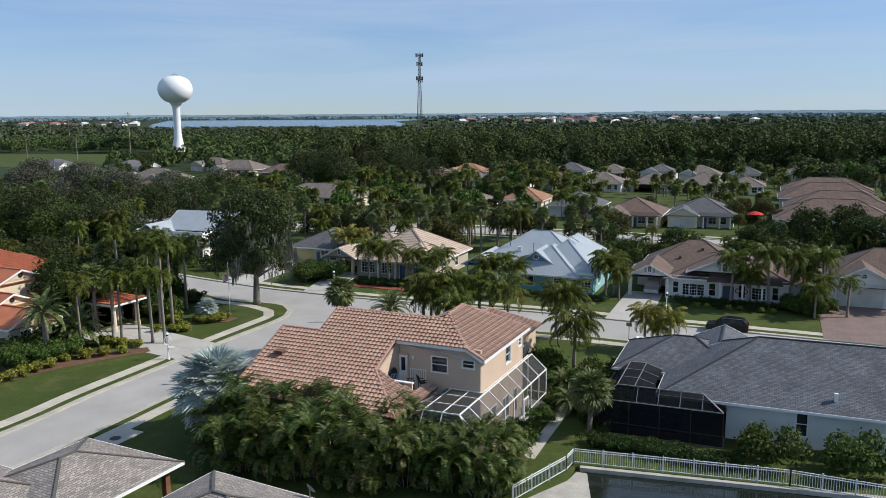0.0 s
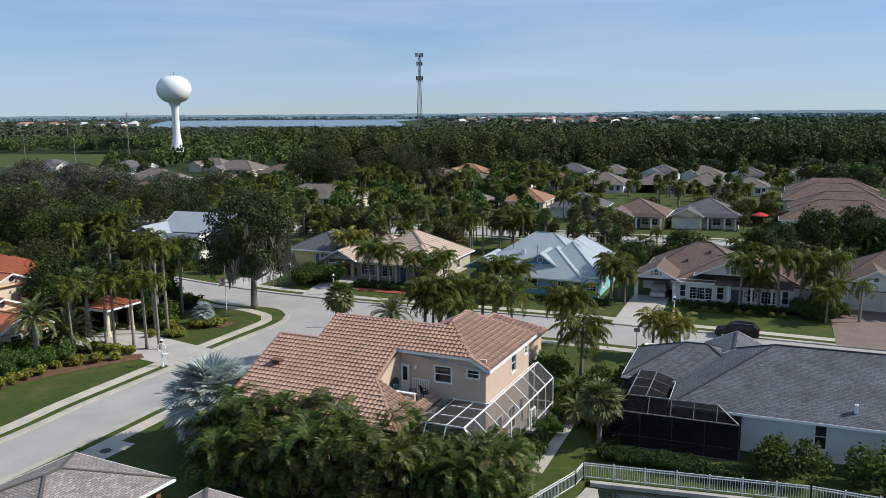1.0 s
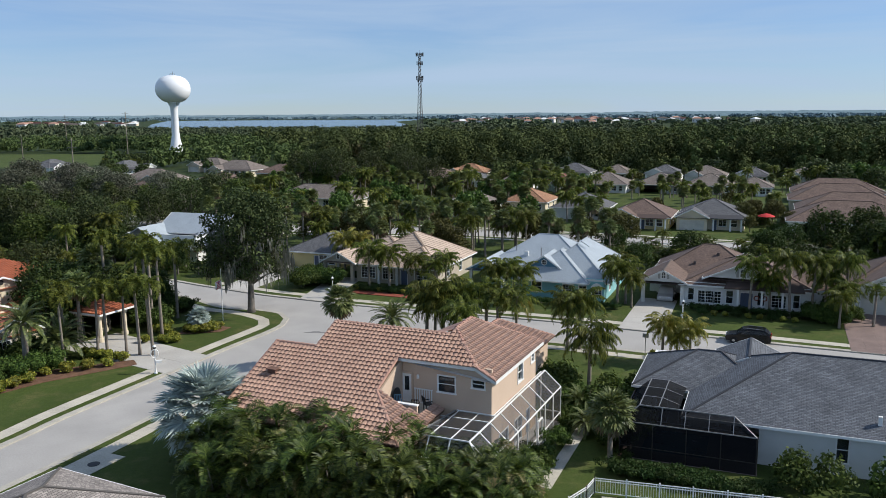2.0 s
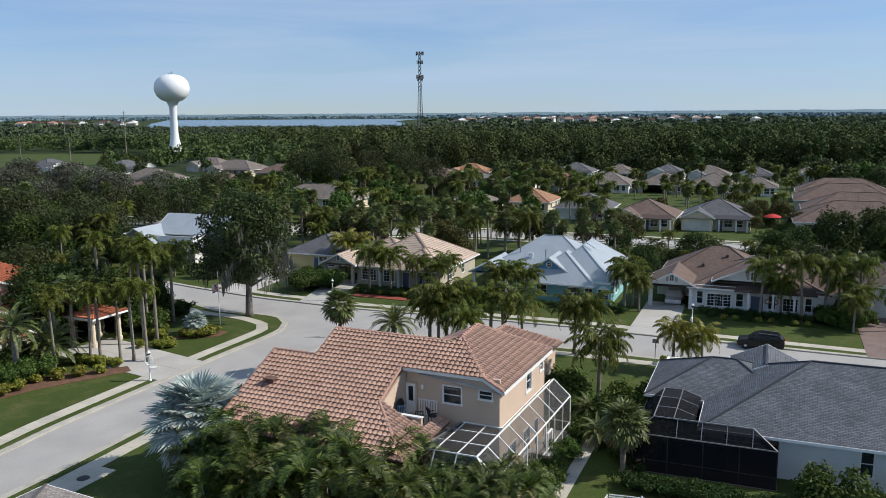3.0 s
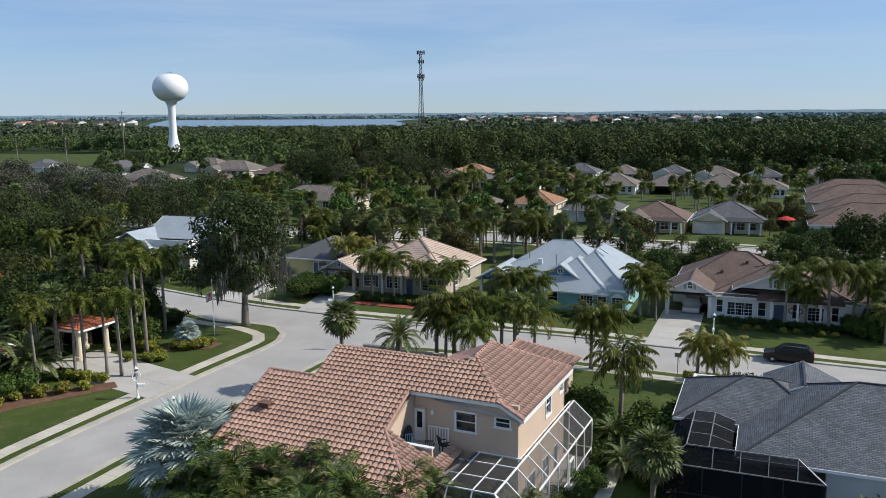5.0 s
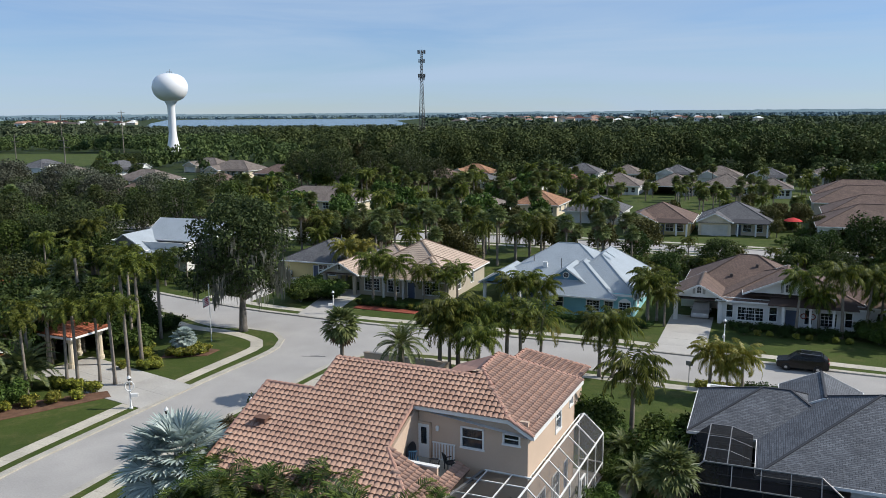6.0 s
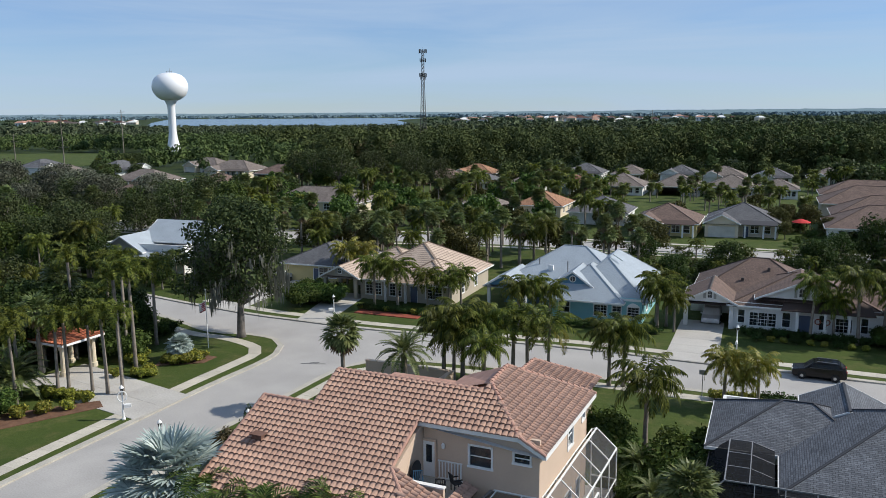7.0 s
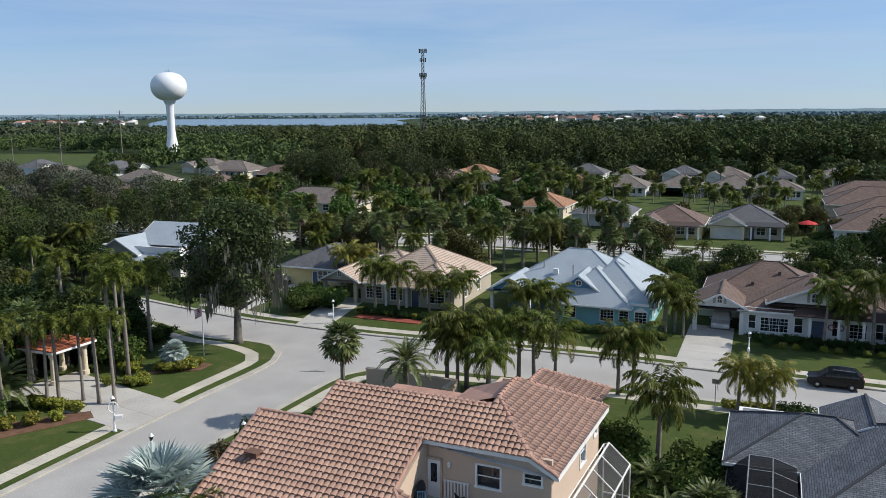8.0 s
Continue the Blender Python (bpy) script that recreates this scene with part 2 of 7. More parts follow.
M["clay"] = mat("salmon_clay_tile", (0.40, 0.255, 0.19), (0.30, 0.182, 0.135), rough=0.75, scale=0.9, fine=16, bump=0.1, vary=0.12, grain=0.3)
M["clay_cap"] = mat("salmon_ridge_cap", (0.42, 0.24, 0.18), (0.31, 0.175, 0.13), rough=0.8, scale=0.8, fine=14, vary=0.1)
M["clay_base"] = mat("clay_underlay", (0.16, 0.085, 0.06), rough=0.9, fine=8)
M["redclay"] = mat("red_clay_tile", (0.47, 0.155, 0.075), (0.36, 0.115, 0.055), rough=0.75, scale=0.9, fine=16, vary=0.12)
M["paint_black"] = mat("black_car_paint", (0.005, 0.005, 0.006), rough=0.14, fine=4, bump=0.0, spec=0.35, grain=0.05)
M["paint_white"] = mat("white_car_paint", (0.68, 0.68, 0.68), rough=0.2, fine=4, bump=0.0, spec=0.6, grain=0.05)
M["tyre"] = mat("tyre_rubber", (0.02, 0.02, 0.02), rough=0.9, fine=20)
M["rim"] = mat("alloy_rim", (0.55, 0.55, 0.56), rough=0.3, metal=0.9, fine=10, bump=0.0)
M["flag_red"] = mat("flag_red_cloth", (0.45, 0.03, 0.04), rough=0.8, fine=30)
M["flag_white"] = mat("flag_white_cloth", (0.70, 0.68, 0.66), rough=0.8, fine=30)
M["flag_blue"] = mat("flag_blue_cloth", (0.03, 0.04, 0.18), rough=0.8, fine=30)
M["red_cloth"] = mat("red_cloth", (0.50, 0.03, 0.03), rough=0.8, fine=30)
M["moss"] = leaf_mat("hanging_moss", (0.10, 0.105, 0.085), (0.20, 0.20, 0.165), through_light=0.3)
M["pool"] = mat("pool_water", (0.02, 0.10, 0.13), rough=0.05, fine=3, bump=0.05, spec=0.6)

M["leaf_areca"] = leaf_mat("areca_leaf", (0.012, 0.034, 0.005), (0.140, 0.180, 0.032), rough=0.5, spec=0.3, through_light=0.3)
M["leaf_areca_dry"] = leaf_mat("areca_dry_leaf", (0.12, 0.11, 0.03), (0.24, 0.19, 0.08))
M["leaf_queen"] = leaf_mat("feather_palm_leaf", (0.018, 0.038, 0.007), (0.185, 0.200, 0.030), through_light=0.35, spec=0.2, rough=0.55)
M["leaf_yellow"] = leaf_mat("yellowing_palm_leaf", (0.10, 0.12, 0.012), (0.28, 0.24, 0.03))
M["leaf_fan"] = leaf_mat("fan_palm_leaf", (0.050, 0.082, 0.024), (0.195, 0.225, 0.075), through_light=0.3)
M["leaf_silver"] = leaf_mat("silver_palm_leaf", (0.27, 0.34, 0.32), (0.58, 0.66, 0.61), rough=0.4, through_light=0.12)
M["leaf_dead"] = leaf_mat("dead_palm_leaf", (0.10, 0.07, 0.035), (0.20, 0.145, 0.08))
M["leaf_oak"] = leaf_mat("oak_leaf", (0.022, 0.034, 0.012), (0.080, 0.100, 0.034), rough=0.65, spec=0.15)
M["leaf_tree"] = leaf_mat("broad_leaf", (0.022, 0.046, 0.010), (0.10, 0.145, 0.030), rough=0.65, spec=0.15)
M["leaf_dark"] = leaf_mat("dark_leaf", (0.014, 0.030, 0.008), (0.060, 0.090, 0.020), rough=0.65, spec=0.15)
M["leaf_olive"] = leaf_mat("olive_leaf", (0.045, 0.050, 0.014), (0.12, 0.115, 0.035), rough=0.65, spec=0.15)
M["leaf_rust"] = leaf_mat("rusty_leaf", (0.05, 0.046, 0.018), (0.145, 0.105, 0.04), patch=0.1)
M["leaf_bush"] = leaf_mat("croton_leaf", (0.07, 0.10, 0.012), (0.36, 0.34, 0.045))
M["leaf_hedge"] = leaf_mat("hedge_leaf", (0.016, 0.036, 0.009), (0.050, 0.085, 0.020), rough=0.65, spec=0.15)
M["leaf_bare"] = leaf_mat("sparse_leaf", (0.13, 0.11, 0.07), (0.22, 0.19, 0.12))
M["leaf_mossy"] = leaf_mat("mossy_oak_leaf", (0.045, 0.052, 0.032), (0.155, 0.165, 0.115), rough=0.65, spec=0.15)
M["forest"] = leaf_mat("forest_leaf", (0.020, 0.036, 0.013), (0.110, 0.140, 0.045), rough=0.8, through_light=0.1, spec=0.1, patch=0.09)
# olive far woods, with some distance haze mixed into the colour: paler, bluer
M["forest_far"] = leaf_mat("far_forest_leaf_haze_tinted", (0.040, 0.060, 0.036), (0.115, 0.140, 0.074), rough=0.9, through_light=0.05, spec=0.05, patch=0.02)
# the air's blue veil over distant leaves, put into the leaf colour itself
M["forest_haze"] = leaf_mat("distant_leaf_painted_haze", (0.13, 0.19, 0.22), (0.17, 0.24, 0.27), rough=1.0, through_light=0.0, spec=0.0)


def glass_mat():
    m, nt, n, l, b = tree_of("window_glass")
    b.inputs["Base Color"].default_value = (0.05, 0.06, 0.07, 1)
    b.inputs["Roughness"].default_value = 0.04
    b.inputs["Transmission Weight"].default_value = 0.45
    b.inputs["IOR"].default_value = 1.45
    return m


def screen_mat():
    """Fine dark mesh: mostly see-through cloth."""
    m, nt, n, l, b = tree_of("insect_screen")
    b.inputs["Base Color"].default_value = (0.010, 0.011, 0.013, 1)
    b.inputs["Roughness"].default_value = 0.95
    b.inputs["Specular IOR Level"].default_value = 0.1
    tr = n.new("ShaderNodeBsdfTransparent")
    ms = n.new("ShaderNodeMixShader")
    ms.inputs["Fac"].default_value = 0.86
    l.new(tr.outputs["BSDF"], ms.inputs[1])
    l.new(b.outputs["BSDF"], ms.inputs[2])
    l.new(ms.outputs["Shader"], n["Material Output"].inputs["Surface"])
    return m


def screen_light_mat():
    m, nt, n, l, b = tree_of("light_insect_screen")
    b.inputs["Base Color"].default_value = (0.06, 0.06, 0.06, 1)
    tr = n.new("ShaderNodeBsdfTransparent")
    ms = n.new("ShaderNodeMixShader")
    ms.inputs["Fac"].default_value = 0.42
    l.new(tr.outputs["BSDF"], ms.inputs[1])
    l.new(b.outputs["BSDF"], ms.inputs[2])
    l.new(ms.outputs["Shader"], n["Material Output"].inputs["Surface"])
    return m


def water_mat(name, col, rough, bump):
    m, nt, n, l, b = tree_of(name)
    b.inputs["Base Color"].default_value = (*col, 1)
    b.inputs["Roughness"].default_value = rough
    tc = n.new("ShaderNodeTexCoord")
    ns = n.new("ShaderNodeTexNoise")
    ns.inputs["Scale"].default_value, ns.inputs["Detail"].default_value = 1.6, 4
    l.new(tc.outputs["Object"], ns.inputs["Vector"])
    bp = n.new("ShaderNodeBump")
    bp.inputs["Strength"].default_value, bp.inputs["Distance"].default_value = bump, 0.1
    l.new(ns.outputs["Fac"], bp.inputs["Height"])
    l.new(bp.outputs["Normal"], b.inputs["Normal"])
    return m


M["glass"], M["screen"], M["screen_light"] = glass_mat(), screen_mat(), screen_light_mat()
M["canal"] = water_mat("canal_water", (0.012, 0.016, 0.012), 0.08, 0.15)
M["bay"] = water_mat("bay_water", (0.10, 0.16, 0.20), 0.25, 0.3)


# ---- mesh tools ----
def mesh_ob(name, verts, faces, material, parent=None, label="", uvs=None, smooth=False):
    me = bpy.data.meshes.new(name)
    me.from_pydata([tuple(v) for v in verts], [], [tuple(f) for f in faces])
    if uvs is not None:
        lay = me.uv_layers.new(name="UVMap")
        lay.data.foreach_set("uv", np.asarray(uvs, dtype=np.float32).ravel())
    if smooth:
        me.polygons.foreach_set("use_smooth", [True] * len(me.polygons))
    me.materials.append(M[material])
    me.update()
    ob = new(name, me)
    if parent is not None:
        ob.parent = parent
    if label:
        ob["label"] = label
    return ob


def array_mesh(name, v, f, material):
    """A mesh from whole arrays of triangles or quads, all of one size."""
    me = bpy.data.meshes.new(name)
    v, f = np.asarray(v, dtype=np.float32), np.asarray(f, dtype=np.int32)
    k = f.shape[1]
    me.vertices.add(len(v))
    me.vertices.foreach_set("co", v.ravel())
    me.loops.add(f.size)
    me.loops.foreach_set("vertex_index", f.ravel())
    me.polygons.add(len(f))
    me.polygons.foreach_set("loop_start", np.arange(0, f.size, k, dtype=np.int32))
    me.polygons.foreach_set("loop_total", np.full(len(f), k, dtype=np.int32))
    me.materials.append(M[material])
    me.update(calc_edges=True)
    return me


def part(name, data, material, parent, label="", smooth=False):
    """One mesh object under a thing: data is a list of boxes or a (verts, faces) pair."""
    v, f = data
    return mesh_ob(name, v, f, material, parent, label, smooth=smooth)


def thing(name, label, category, at=(0, 0, 0), rz=0.0, group="", kind=""):
    e = new(name)
    e.empty_display_size = 0.2
    e.matrix_world = pose(*at, 0, 0, rz)
    return tagged(e, label, category, group, kind)


BOXF = ((0, 1, 3, 2), (4, 6, 7, 5), (0, 4, 5, 1), (2, 3, 7, 6), (0, 2, 6, 4), (1, 5, 7, 3))


def join(*meshes):
    V, F = [], []
    for v, f in meshes:
        o = len(V)
        V.extend(v)
        F.extend(tuple(i + o for i in q) for q in f)
    return V, F


def box(x0, x1, y0, y1, z0, z1):
    v = [(x, y, z) for x in (x0, x1) for y in (y0, y1) for z in (z0, z1)]
    return v, [tuple(q) for q in BOXF]


def beam(p, q, w, h=None):
    """A straight bar from p to q, of square or w x h section."""
    p, q, h = Vector(p), Vector(q), h or w
    d = (q - p).normalized()
    s = d.cross(Vector((0, 0, 1)))
    s = s.normalized() if s.length > 1e-3 else Vector((1, 0, 0))
    t = s.cross(d).normalized()
    v = []
    for e in (p, q):
        for a, b in ((-1, -1), (1, -1), (1, 1), (-1, 1)):
            v.append(e + s * a * w / 2 + t * b * h / 2)
    f = [(0, 1, 2, 3), (7, 6, 5, 4)] + [(i, 4 + i, 4 + (i + 1) % 4, (i + 1) % 4) for i in range(4)]
    return v, f


def tube(points, radii, sides=8, cap=True):
    """A round stem along points, tapering by radii."""
    V, F = [], []
    pts = [Vector(p) for p in points]
    for i, p in enumerate(pts):
        d = (pts[min(i + 1, len(pts) - 1)] - pts[max(i - 1, 0)]).normalized()
        s = d.cross(Vector((0.31, 0.95, 0.02)))
        s = s.normalized() if s.length > 1e-3 else Vector((1, 0, 0))
        t = d.cross(s).normalized()
        for k in range(sides):
            a = 2 * math.pi * k / sides
            V.append(p + (s * math.cos(a) + t * math.sin(a)) * radii[i])
    for i in range(len(pts) - 1):
        for k in range(sides):
            F.append((i * sides + k, i * sides + (k + 1) % sides, (i + 1) * sides + (k + 1) % sides, (i + 1) * sides + k))
    if cap:
        F.append(tuple(range(sides))[::-1])
        F.append(tuple((len(pts) - 1) * sides + k for k in range(sides)))
    return V, F


def lathe(profile, sides=24, z0=0.0):
    """A turned shape: profile rows of (radius, height)."""
    V, F = [], []
    for r, z in profile:
        for k in range(sides):
            a = 2 * math.pi * k / sides
            V.append((r * math.cos(a), r * math.sin(a), z + z0))
    for i in range(len(profile) - 1):
        for k in range(sides):
            F.append((i * sides + k, i * sides + (k + 1) % sides, (i + 1) * sides + (k + 1) % sides, (i + 1) * sides + k))
    F.append(tuple(range(sides))[::-1])
    F.append(tuple((len(profile) - 1) * sides + k for k in range(sides)))
    return V, F


def prism(poly, z0, z1):
    """A flat polygon given thickness."""
    n = len(poly)
    area = sum(poly[i][0] * poly[(i + 1) % n][1] - poly[(i + 1) % n][0] * poly[i][1] for i in range(n))
    poly = poly if area > 0 else poly[::-1]
    V = [(x, y, z0) for x, y in poly] + [(x, y, z1) for x, y in poly]
    F = [tuple(range(n))[::-1], tuple(range(n, 2 * n))]
    F += [(i, (i + 1) % n, n + (i + 1) % n, n + i) for i in range(n)]
    return V, F


def offset_line(pts, d):
    """The polyline moved d metres to its left."""
    out = []
    for i, p in enumerate(pts):
        a, b = pts[max(i - 1, 0)], pts[min(i + 1, len(pts) - 1)]
        dx, dy = b[0] - a[0], b[1] - a[1]
        k = math.hypot(dx, dy)
        out.append((p[0] - dy / k * d, p[1] + dx / k * d))
    return out


def smooth_line(pts, step=1.5):
    """A smooth curve through pts."""
    P = [Vector((*p, 0)) for p in pts]
    out = []
    for i in range(len(P) - 1):
        a, b, c, d = P[max(i - 1, 0)], P[i], P[i + 1], P[min(i + 2, len(P) - 1)]
        n = max(1, int((c - b).length / step))
        for k in range(n):
            t = k / n
            q = 0.5 * ((2 * b) + (c - a) * t + (2 * a - 5 * b + 4 * c - d) * t * t + (3 * b - a - 3 * c + d) * t ** 3)
            out.append((q.x, q.y))
    out.append((P[-1].x, P[-1].y))
    return out


def strip(pts, d0, d1, z0, z1):
    a, b = offset_line(pts, d0), offset_line(pts, d1)
    V, F = [], []
    for p, q in zip(a, b):
        V += [(*p, z0), (*p, z1), (*q, z1), (*q, z0)]
    for i in range(len(a) - 1):
        o = 4 * i
        for k in range(4):
            F.append((o + k, o + 4 + k, o + 4 + (k + 1) % 4, o + (k + 1) % 4))
    F += [(0, 1, 2, 3), tuple(len(V) - 4 + k for k in (3, 2, 1, 0))]
    return V, F


# ---- ground and streets ----
def structure(name, data, material, label, category):
    return tagged(part(name, data, material, None), label, category, "", "structure")


def ground_sheet():
    """One sheet out to the horizon."""
    xs = [-4900, -2500, -1200, -600, -300, -120, 0, 120, 300, 600, 1200, 2500, 4900]
    ys = [-900, -300, -60, 40, 120, 250, 450, 800, 1400, 2400, 3600, 4950]
    V = [(x, y, -0.06) for y in ys for x in xs]
    n = len(xs)
    F = [(j * n + i, j * n + i + 1, (j + 1) * n + i + 1, (j + 1) * n + i) for j in range(len(ys) - 1) for i in range(n - 1)]
    return V, F


structure("ground", ground_sheet(), "scrub", "dark green scrubby ground reaching to the horizon", "ground")

A_LEFT = [(-62.0, -10.0), (-45.0, 35.0), (-35.9, 59.1), (-33.3, 68.4), (-29.9, 79.0), (-27.0, 87.9), (-24.9, 93.6), (-24.0, 97.2), (-24.3, 100.1), (-25.7, 102.6), (-28.9, 104.2), (-34.2, 105.4), (-42.6, 111.8), (-58.0, 119.0), (-90.0, 129.0)]
A_RIGHT = [(-54.5, -10.0), (-38.0, 35.0), (-31.1, 54.4), (-28.6, 61.8), (-26.3, 69.2), (-23.7, 75.4), (-21.7, 80.2), (-19.7, 85.6), (-17.6, 91.2), (-16.4, 93.6), (-14.2, 95.4), (-9.0, 95.8), (6.0, 92.2), (16.0, 88.8), (28.0, 84.9), (48.0, 78.0), (90.0, 62.0)]
B_FAR = [(-90.0, 137.0), (-58.0, 126.5), (-40.8, 117.6), (-31.6, 112.9), (-25.8, 110.6), (-17.2, 107.4), (-5.4, 104.2), (7.5, 100.6), (16.5, 97.3), (24.0, 94.9), (30.7, 92.4), (52.0, 85.0), (90.0, 71.0)]
A_LEFT, A_RIGHT, B_FAR = (smooth_line(p) for p in (A_LEFT, A_RIGHT, B_FAR))

road_poly = [(-62.0, -10.0)] + A_LEFT[1:] + B_FAR + A_RIGHT[::-1]
structure("road", prism(road_poly, -0.05, 0.0), "road", "pale grey sun-bleached asphalt street", "road")

# lawns stand a kerb's height over the street
structure("lawn_west", prism(A_LEFT + [(-130, 129), (-130, -10)], -0.05, 0.11), "grass", "mown green lawn beside the street", "lawn")
CANAL = [(95.0, 29.0), (27.0, 53.2), (7.7, 56.5), (7.0, 54.2), (2.2, 49.4), (2.2, -10.0)]
structure("lawn_east", prism(A_RIGHT + CANAL, -0.05, 0.11), "grass", "mown green lawn round the corner houses", "lawn")
D_NEAR = [(-90.0, 184.0), (-41.4, 171.0), (-17.2, 169.0), (-5.0, 167.0), (14.0, 161.5), (27.0, 158.0), (60.0, 146.0), (110.0, 128.0)]
D_FAR = [(-90.0, 193.0), (-41.4, 180.0), (-17.2, 178.5), (-5.0, 175.5), (14.0, 169.5), (27.0, 165.5), (60.0, 154.0), (110.0, 136.0)]
D_NEAR, D_FAR = smooth_line(D_NEAR, 4), smooth_line(D_FAR, 4)
structure("lawn_north", prism(B_FAR + [(p[0], p[1]) for p in D_NEAR[::-1]], -0.05, 0.11), "grass", "green lawn of the houses across the street", "lawn")
structure("back_road", prism(D_NEAR + D_FAR[::-1], -0.05, 0.0), "road", "pale grey street behind the first row of houses", "road")
structure("lawn_far", prism(D_FAR + [(140, 136), (190, 260), (150, 300), (-60, 300), (-90, 240)], -0.05, 0.09), "grass", "green lawns between the rear houses", "lawn")

kerb_w = structure("kerb_west", strip(A_LEFT, -0.15, 0.45, -0.04, 0.13), "kerb", "pale concrete kerb along the lawn", "kerb")
structure("kerb_east", strip(A_RIGHT, 0.15, -0.45, -0.04, 0.13), "kerb", "pale concrete kerb round the corner", "kerb")
structure("kerb_north", strip(B_FAR, -0.15, 0.45, -0.04, 0.13), "kerb", "pale concrete kerb on the far side of the street", "kerb")
structure("kerb_back", strip(D_FAR, -0.1, 0.5, -0.04, 0.12), "kerb", "pale concrete kerb of the rear street", "kerb")
structure("kerb_back_near", strip(D_NEAR, 0.1, -0.5, -0.04, 0.12), "kerb", "pale concrete kerb of the rear street", "kerb")


def slabs(name, pts, d0, d1, label, step=1.5, z1=0.135):
    """A pavement of single slabs with open joints."""
    a, b = offset_line(pts, d0), offset_line(pts, d1)
    base = structure(name, strip(pts, d0 + 0.02 * (1 if d1 > d0 else -1), d1, -0.04, 0.118), "kerb", label, "pavement")
    made = 0
    for i in range(len(a) - 1):
        if made >= 150 or math.hypot(a[i][0] + 5, a[i][1] - 80) > 70:
            continue
        p = [Vector((*q, 0)) for q in (a[i], a[i + 1], b[i + 1], b[i])]
        c = sum(p, Vector()) / 4
        q = [(c + (v - c) * 0.985) for v in p]
        part("slab", prism([(v.x, v.y) for v in q], 0.12, z1), "walk", base)
        made += 1


W_LINE = [p for p in A_LEFT if p[1] < 97.5 and p[1] > 30] + [(-26.6, 98.3), (-28.6, 100.3), (-31.4, 102.0), (-35.5, 104.0)]
slabs("sidewalk_west", smooth_line([(-46.8, 35.0), (-37.6, 59.5), (-35.2, 68.4), (-32.0, 78.6), (-29.2, 87.6), (-27.0, 94.0), (-26.2, 97.0), (-26.9, 99.2), (-29.2, 101.2), (-32.0, 102.8), (-36.5, 104.6), (-45.0, 111.3)]), -0.65, 0.65, "pale concrete sidewalk along the lawn")
slabs("sidewalk_east", smooth_line([(-35.0, 39.0), (-29.3, 54.0), (-26.9, 61.2), (-24.6, 68.6), (-22.0, 74.8), (-19.9, 79.8), (-17.9, 85.2), (-16.0, 90.2), (-14.6, 92.4), (-12.6, 93.4), (-9.0, 93.7), (5.4, 90.2), (15.4, 86.8), (27.4, 82.9), (48.0, 76.0)]), -0.65, 0.65, "pale concrete sidewalk round the corner")
slabs("sidewalk_north", smooth_line([(-40.0, 119.8), (-30.8, 115.0), (-25.0, 112.6), (-16.6, 109.4), (-4.8, 106.2), (8.1, 102.6), (17.1, 99.3), (24.6, 96.9), (31.3, 94.4), (52.0, 87.0)]), -0.65, 0.65, "pale concrete sidewalk on the far side of the street")
structure("sidewalk_back", strip(D_FAR, 2.0, 3.3, -0.04, 0.11), "walk", "pale concrete sidewalk of the rear street", "pavement")
structure("sidewalk_back_near", strip(D_NEAR, -2.0, -3.3, -0.04, 0.125), "walk", "pale concrete sidewalk of the rear street", "pavement")


def driveway(name, quad, material, label, nu=2, nv=5, z=0.145):
    """A driveway of poured panels with joints; quad runs round the outline."""
    base = structure(name, prism(quad, -0.045, z - 0.012), "kerb", label, "driveway")
    a, b, c, d = [Vector((*q, 0)) for q in quad]
    for i in range(nu):
        for j in range(nv):
            def at(u, v):
                return (a * (1 - u) + b * u) * (1 - v) + (d * (1 - u) + c * u) * v
            p = [at(i / nu, j / nv), at((i + 1) / nu, j / nv), at((i + 1) / nu, (j + 1) / nv), at(i / nu, (j + 1) / nv)]
            m = sum(p, Vector()) / 4
            part("panel", prism([((m + (v - m) * 0.992).x, (m + (v - m) * 0.992).y) for v in p], z - 0.011, z), material, base)


driveway("driveway_west", [(-30.2, 78.9), (-27.9, 84.6), (-41.6, 92.6), (-44.8, 86.4)], "drive", "wide pale concrete driveway of the red-roofed house", 2, 6)
driveway("driveway_tan", [(-25.6, 110.6), (-21.8, 109.2), (-19.6, 124.0), (-24.4, 125.6)], "drive", "pale concrete driveway to the carport", 1, 6)
driveway("driveway_brown", [(14.2, 98.1), (18.9, 96.6), (23.4, 112.0), (19.0, 113.6)], "drive", "pale concrete driveway to the carport", 1, 6)
driveway("driveway_brick", [(36.4, 90.4), (44.6, 87.4), (49.8, 107.0), (42.4, 109.5)], "brickdrive", "reddish brick-paved driveway before the garage", 6, 14)
driveway("driveway_yellow", [(-38.5, 116.7), (-34.0, 114.2), (-28.5, 137.0), (-34.5, 139.0)], "drive", "pale concrete driveway in the trees' shade", 1, 6)
driveway("garden_path", [(4.0, 57.8), (4.9, 57.5), (9.0, 70.4), (8.2, 70.7)], "walk", "narrow pale concrete path beside the pool cage", 1, 11)
driveway("drain_apron", [(-28.0, 57.6), (-26.2, 57.0), (-25.0, 60.4), (-26.9, 61.1)], "walk", "pale concrete apron round a storm drain", 1, 1)
structure("drain_cover", lathe([(0.42, 0.10), (0.42, 0.165), (0.36, 0.17)], 20), "dark", "round dark cast-iron drain cover", "drain cover").location = (-26.6, 59.0, 0)

tagged(part("tar_patch", join(box(-20.8, -18.4, 94.4, 94.55, -0.01, 0.006), box(-20.0, -19.1, 94.8, 94.92, -0.01, 0.006)), "dark", None), "dark tar seams in the road surface", "tar seam", "", "structure")

